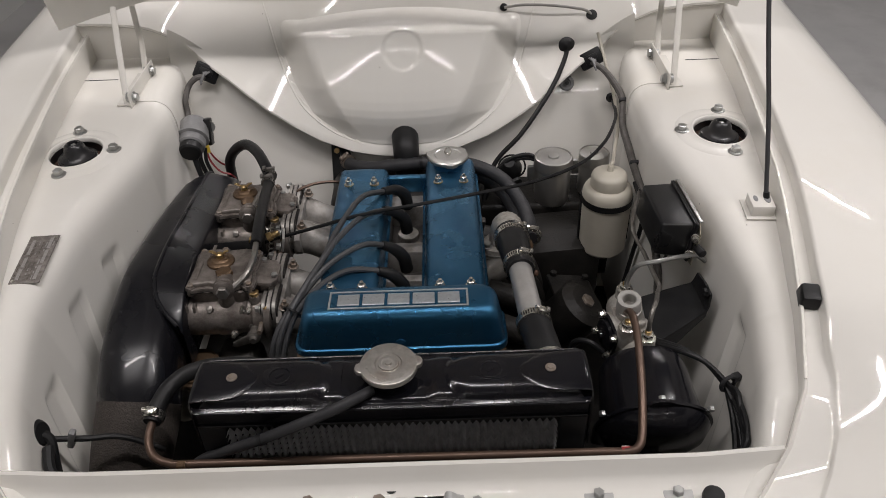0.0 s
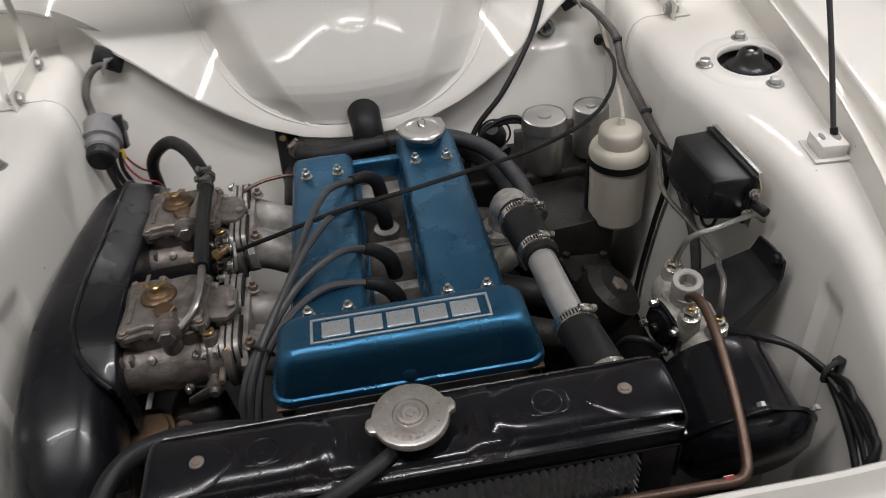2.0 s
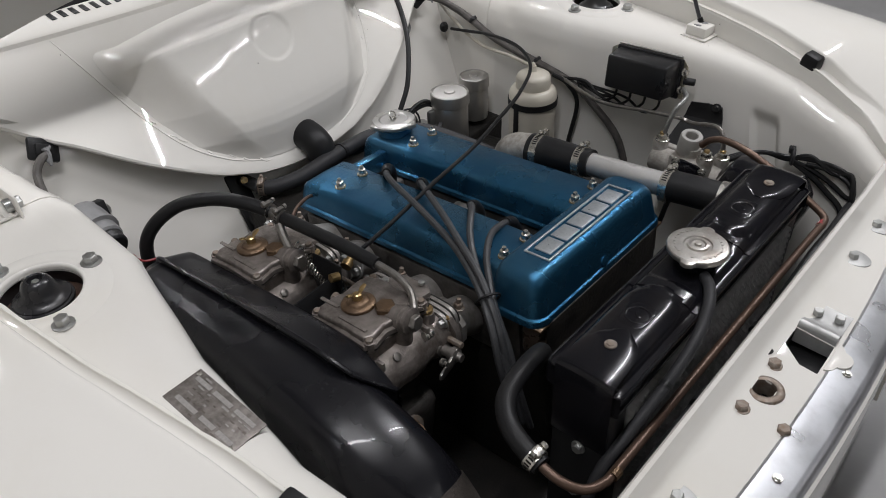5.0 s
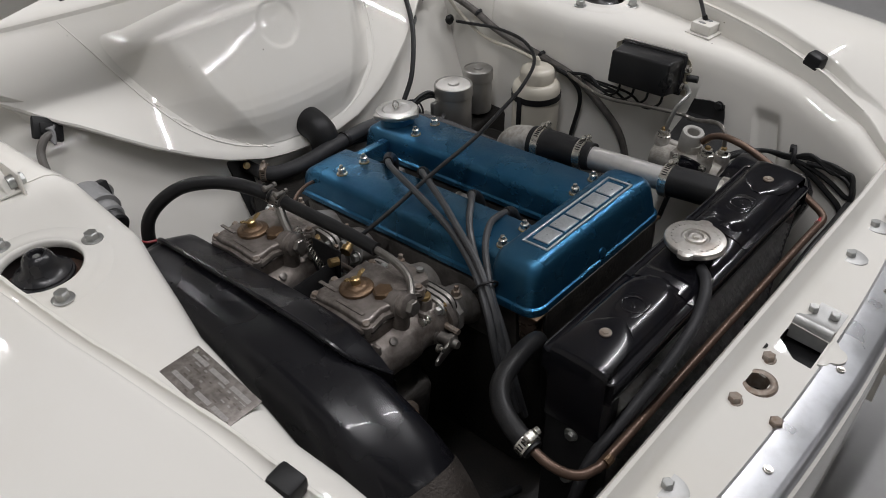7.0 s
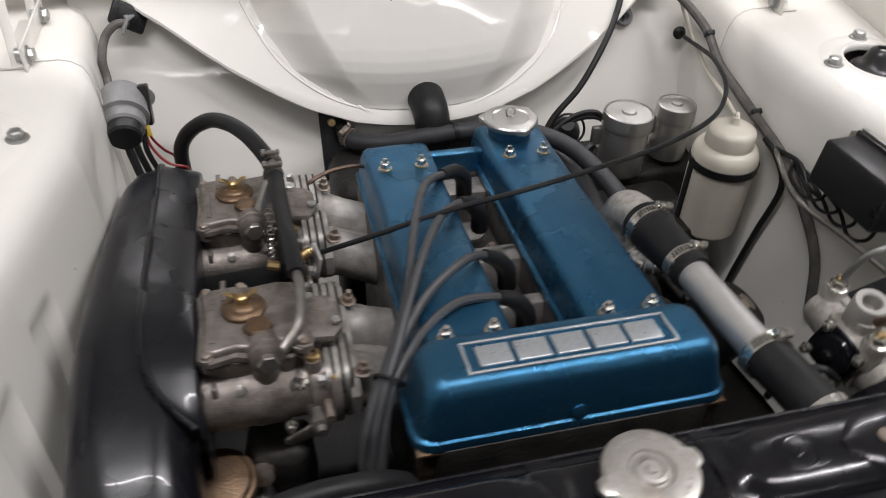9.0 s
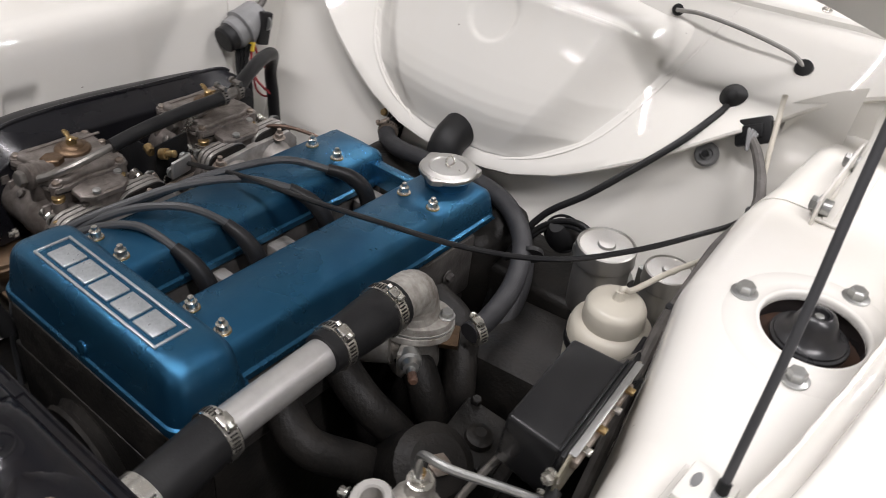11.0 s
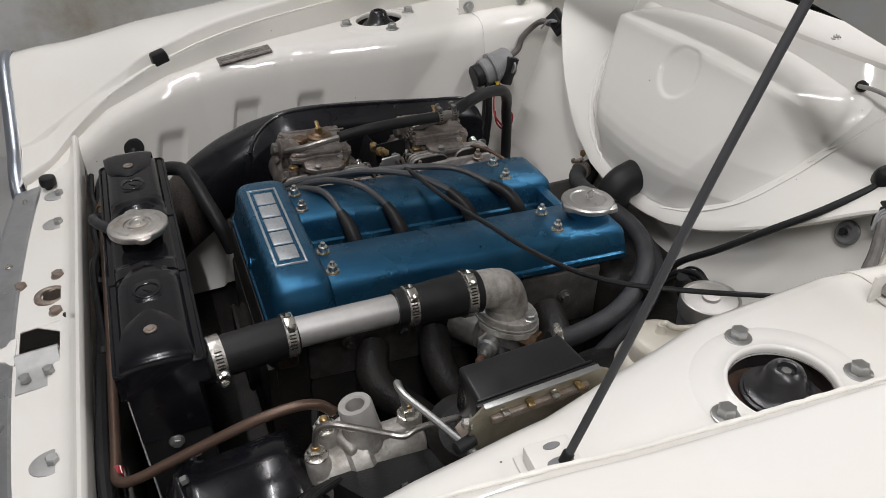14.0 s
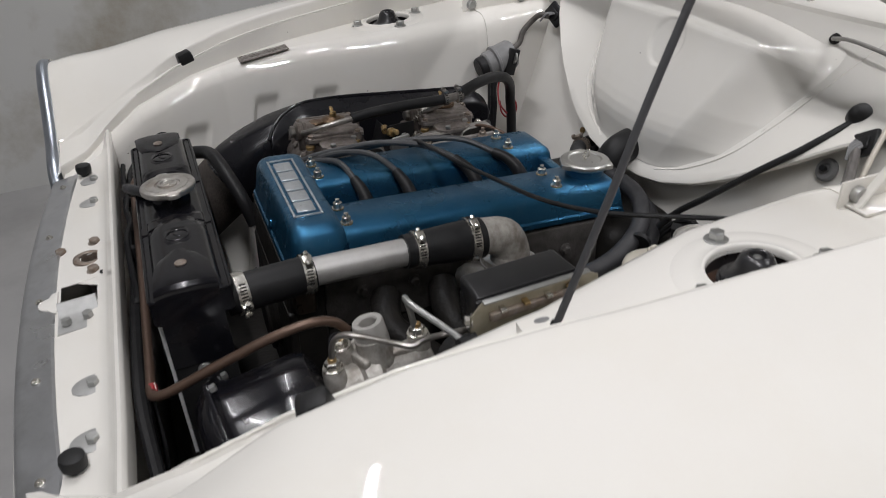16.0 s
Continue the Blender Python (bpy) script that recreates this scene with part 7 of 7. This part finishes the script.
part("clip", sweep([(0.432 + 0.010 * math.cos(a), 0.034 + 0.004 * math.cos(a), 0.713 + 0.012 * math.sin(a)) for a in np.linspace(0, 6.3, 12)], 0.0028, 7, 3), HOSE, loom)
part("clip_stud", box((0.012, 0.010, 0.010), pose(0.443, 0.040, 0.718, 0, 0, 20), 0.002), HOSE, loom)

loom = thing("front_wiring_loom", (0, -0.08, 0.66), "black taped wiring loom lying behind the slam panel", "cable")
part("loom", sweep([(0.40, -0.07, 0.68), (0.30, -0.078, 0.70), (0.22, -0.079, 0.704), (0.1, -0.08, 0.69), (-0.1, -0.08, 0.66), (-0.3, -0.08, 0.66), (-0.39, -0.072, 0.675), (-0.418, -0.055, 0.69), (-0.430, -0.025, 0.702)], 0.007, 9), RUBBER, loom)
part("side_wire", sweep([(-0.30, 0.0, 0.66), (-0.35, 0.002, 0.685), (-0.39, -0.006, 0.694), (-0.436, -0.010, 0.700)], 0.004, 8), RUBBER, loom)
part("grommet", lathe([(0.004, 0), (0.017, 0), (0.018, 0.004), (0.014, 0.009), (0.005, 0.010)], (-0.448, -0.009, 0.709), (1, 0, 0.25), 20), RUBBER, loom)
part("tail", sweep([(-0.440, -0.009, 0.709), (-0.431, -0.013, 0.701), (-0.427, -0.028, 0.68), (-0.424, -0.042, 0.645), (-0.415, -0.048, 0.59)], 0.006, 8), RUBBER, loom)
part("clip", box((0.008, 0.01, 0.03), pose(-0.408, -0.008, 0.697, 0, 20), 0.002), GREYPLASTIC, loom)

cable = thing("throttle_cable", (0.1, 0.45, 0.76), "thin black throttle cable across the engine", "cable")
part("cable", sweep([(-0.228, 0.386, 0.700), (-0.207, 0.378, 0.713), (-0.133, 0.358, 0.748), (-0.049, 0.350, 0.777), (0.041, 0.355, 0.789), (0.13, 0.378, 0.790), (0.223, 0.406, 0.791), (0.299, 0.440, 0.800), (0.349, 0.503, 0.802), (0.383, 0.59, 0.792), (0.397, 0.649, 0.780), (0.403, 0.705, 0.771)], 0.0030, 8), RUBBER, cable)
part("firewall_grommet", lathe([(0.003, 0), (0.009, 0.0), (0.010, 0.004), (0.005, 0.009)], (0.404, 0.727, 0.769), (-0.1, -1, 0.2), 16), RUBBER, cable)
cable = thing("speedometer_cable", (0.25, 0.69, 0.78), "black sheathed cable from a round firewall grommet", "cable")
part("cable", sweep([(0.319, 0.785, 0.852), (0.317, 0.765, 0.843), (0.295, 0.725, 0.812), (0.266, 0.69, 0.780), (0.222, 0.655, 0.733), (0.172, 0.635, 0.683), (0.15, 0.60, 0.62), (0.15, 0.55, 0.52)], 0.0046, 10), RUBBER, cable)
part("grommet", lathe([(0.004, 0), (0.0155, 0.0), (0.0163, 0.004), (0.0118, 0.009), (0.007, 0.015), (0.005, 0.016)], (0.320, 0.784, 0.853), (0, -0.8, 0.6), 22), RUBBER, cable)
wash = thing("washer_jet_tube", (0.29, 0.8, 0.9), "clear washer tube between two small black grommets", "tube")
part("tube", sweep([cowl(0.203, 0.268) + Vector((0, -0.006, 0.004)), cowl(0.24, 0.262) + Vector((0, -0.016, 0.012)), cowl(0.30, 0.24) + Vector((0, -0.02, 0.014)), cowl(0.355, 0.20) + Vector((0, -0.012, 0.008)), cowl(0.372, 0.17) + Vector((0, -0.004, 0.002))], 0.0028, 8), FROST, wash)
for x, p in ((0.202, 0.27), (0.373, 0.165)):
    part("grommet", lathe([(0.003, 0), (0.0075 if x < 0.3 else 0.011, 0), (0.007 if x < 0.3 else 0.010, 0.005), (0.003, 0.006)], cowl(x, p), (0, -0.776, 0.631), 16), RUBBER, wash)
bl = thing("blanking_grommet", (0.319, 0.75, 0.79), "grey round rubber blanking grommet in the firewall", "grommet")
part("disc", lathe([(0.001, 0), (0.0145, 0.0), (0.015, 0.003), (0.0125, 0.006), (0.008, 0.006), (0.0065, 0.0035), (0.004, 0.0035), (0.0035, 0.009), (0.001, 0.0095)], (0.319, firewall_y(0.319, 0.79) - 0.002, 0.79), (0, -0.87, 0.48), 26), GREYPLASTIC, bl)
part("centre_stud", lathe([(0.002, 0), (0.004, 0), (0.004, 0.006), (0.001, 0.006)], (0.319, firewall_y(0.319, 0.79) - 0.008, 0.793), (0, -0.87, 0.48), 10), SATIN, bl)

# ---- things low in the bay ----
filt = thing("oil_filter", (0.20, 0.30, 0.50), "black oil filter low beside the engine block", "filter")
part("canister", lathe([(0.001, 0), (0.04, 0.001), (0.043, 0.006), (0.043, 0.09), (0.03, 0.10)], (0.24, 0.29, 0.56), (0.55, -0.1, 0.8), 24), GRIME_SHADE, filt)
part("end_nut", prism([(0.012 * math.cos(math.pi / 3 * k), 0.012 * math.sin(math.pi / 3 * k)) for k in range(6)], 0.01, align((0.293, 0.28, 0.637), (0.55, -0.1, 0.8)), 0.001), RUSTY, filt)
pump = thing("fuel_pump", (-0.28, 0.17, 0.53), "dull metal fuel pump dome below the carburettors", "pump")
part("dome", lathe([(0.001, 0.016), (0.020, 0.0155), (0.029, 0.013), (0.031, 0.009), (0.035, 0.008), (0.0355, 0.004), (0.033, 0.002), (0.0345, -0.002), (0.034, -0.008), (0.028, -0.010), (0.026, -0.05)], (-0.308, 0.178, 0.618), (-0.05, -0.15, 1), 32), BRONZE, pump, "round brass-coloured cover", 25)
part("body", box((0.06, 0.05, 0.05), (-0.29, 0.19, 0.555), 0.012), CAST, pump)
mount = thing("engine_mount", (-0.25, 0.22, 0.55), "grimy cast engine mounting arm in the shadow under the carburettors", "mount")
part("arm", box((0.066, 0.050, 0.10), pose(-0.250, 0.222, 0.582, 8, 0, -10), 0.016, segs=3), DARKCAST, mount)
part("arm_nut", lathe([(0.004, 0), (0.012, 0), (0.012, 0.008), (0.004, 0.010)], (-0.268, 0.194, 0.606), (-0.2, -0.9, 0.4), 12), RUSTY, mount)
elbow = thing("breather_elbow", (-0.335, 0.21, 0.58), "pale stained breather elbow with a black clip below the carburettors", "pipe")
part("elbow", sweep([(-0.318, 0.262, 0.642), (-0.328, 0.236, 0.632), (-0.340, 0.206, 0.607), (-0.346, 0.185, 0.57), (-0.347, 0.175, 0.52)], 0.0155, 14), PALECAST, elbow)
part("clip", lathe([(0.0150, -0.003), (0.0172, -0.003), (0.0172, 0.003), (0.0150, 0.003)], (-0.3385, 0.211, 0.612), (-0.3, -0.7, -0.65), 18), RUBBER, elbow)
vac = thing("vacuum_pipe", (-0.14, 0.52, 0.72), "thin dark metal vacuum pipe behind the rear carburettor", "pipe")
part("pipe", sweep([(-0.184, 0.492, 0.70), (-0.184, 0.495, 0.722), (-0.178, 0.498, 0.730), (-0.153, 0.514, 0.730), (-0.120, 0.53, 0.722), (-0.100, 0.54, 0.705), (-0.092, 0.55, 0.67)], 0.0026, 8), COPPER, vac)
part("union", lathe([(0.003, 0), (0.006, 0), (0.006, 0.008), (0.003, 0.010)], (-0.184, 0.492, 0.700), (0, 0, 1), 8), RUSTY, vac)
box_ = thing("steering_box", (0.27, 0.5, 0.55), "black steering box and column below the fluid cans", "steering part")
part("casing", box((0.15, 0.13, 0.13), pose(0.275, 0.505, 0.555, 0, 0, 6), 0.02), GRIME_SHADE, box_)
part("top_plate", box((0.07, 0.075, 0.008), pose(0.285, 0.365, 0.592, 0, 12, 8), 0.004), GRIME_SHADE, box_)
part("lower_casing", box((0.075, 0.08, 0.08), pose(0.288, 0.365, 0.55, 0, 12, 8), 0.012), GRIME_SHADE, box_)
part("adjuster", lathe([(0.006, 0), (0.016, 0.0), (0.015, 0.008), (0.009, 0.010), (0.006, 0.014)], (0.288, 0.36, 0.597), (0.2, 0, 1), 16), GRIME_SHADE, box_)
for dx, dy in ((-0.028, -0.03), (0.028, -0.03), (0.028, 0.03), (-0.028, 0.03)):
    hexbolt((0.286 + dx, 0.365 + dy, 0.5965 - dx * 0.2), (0.2, 0, 1), 0.006, 0.005, 0.0, "bolt", GRIME_SHADE, box_)
# added black block and sheet that stand in for the dark void here
pedal = thing("pedal_box", (0.28, 0.65, 0.5), "black block added to darken the space under the fluid cans", "housing")
part("housing", box((0.285, 0.11, 0.18), (0.268, 0.632, 0.533), 0.010, segs=3), GRIME_SHADE, pedal)
part("shade_back_sheet", box((0.26, 0.008, 0.19), (0.285, 0.690, 0.540), 0.002), GRIME_SHADE, pedal)


def front_loom():
    """Taped black wires that hang between the slam panel and the radiator."""
    loom = thing("loose_wires", (0.0, -0.078, 0.67), "loose black taped wires behind the slam panel", "wiring")
    for j, (dy, dz, r) in enumerate(((0.0, 0.0, 0.0042), (0.007, -0.014, 0.0030), (-0.003, -0.026, 0.0036))):
        rng = random.Random(40 + j)
        pts = [(x, -0.0795 + dy + 0.003 * rng.uniform(-1, 1), 0.690 + dz + 0.007 * rng.uniform(-1, 1) - 0.05 * max(0.0, (x - 0.12) / 0.2) ** 2) for x in np.linspace(-0.40, 0.33, 14)]
        part("wire", sweep(pts, r, 8, 6), RUBBER, loom)
    for x in (-0.27, -0.09, 0.06, 0.2):
        part("tape_band", lathe([(0.004, -0.006), (0.0085, -0.006), (0.0085, 0.006), (0.004, 0.006)], (x, -0.0775, 0.684), (1, 0, 0), 14), SATIN, loom)
    return loom


front_loom()
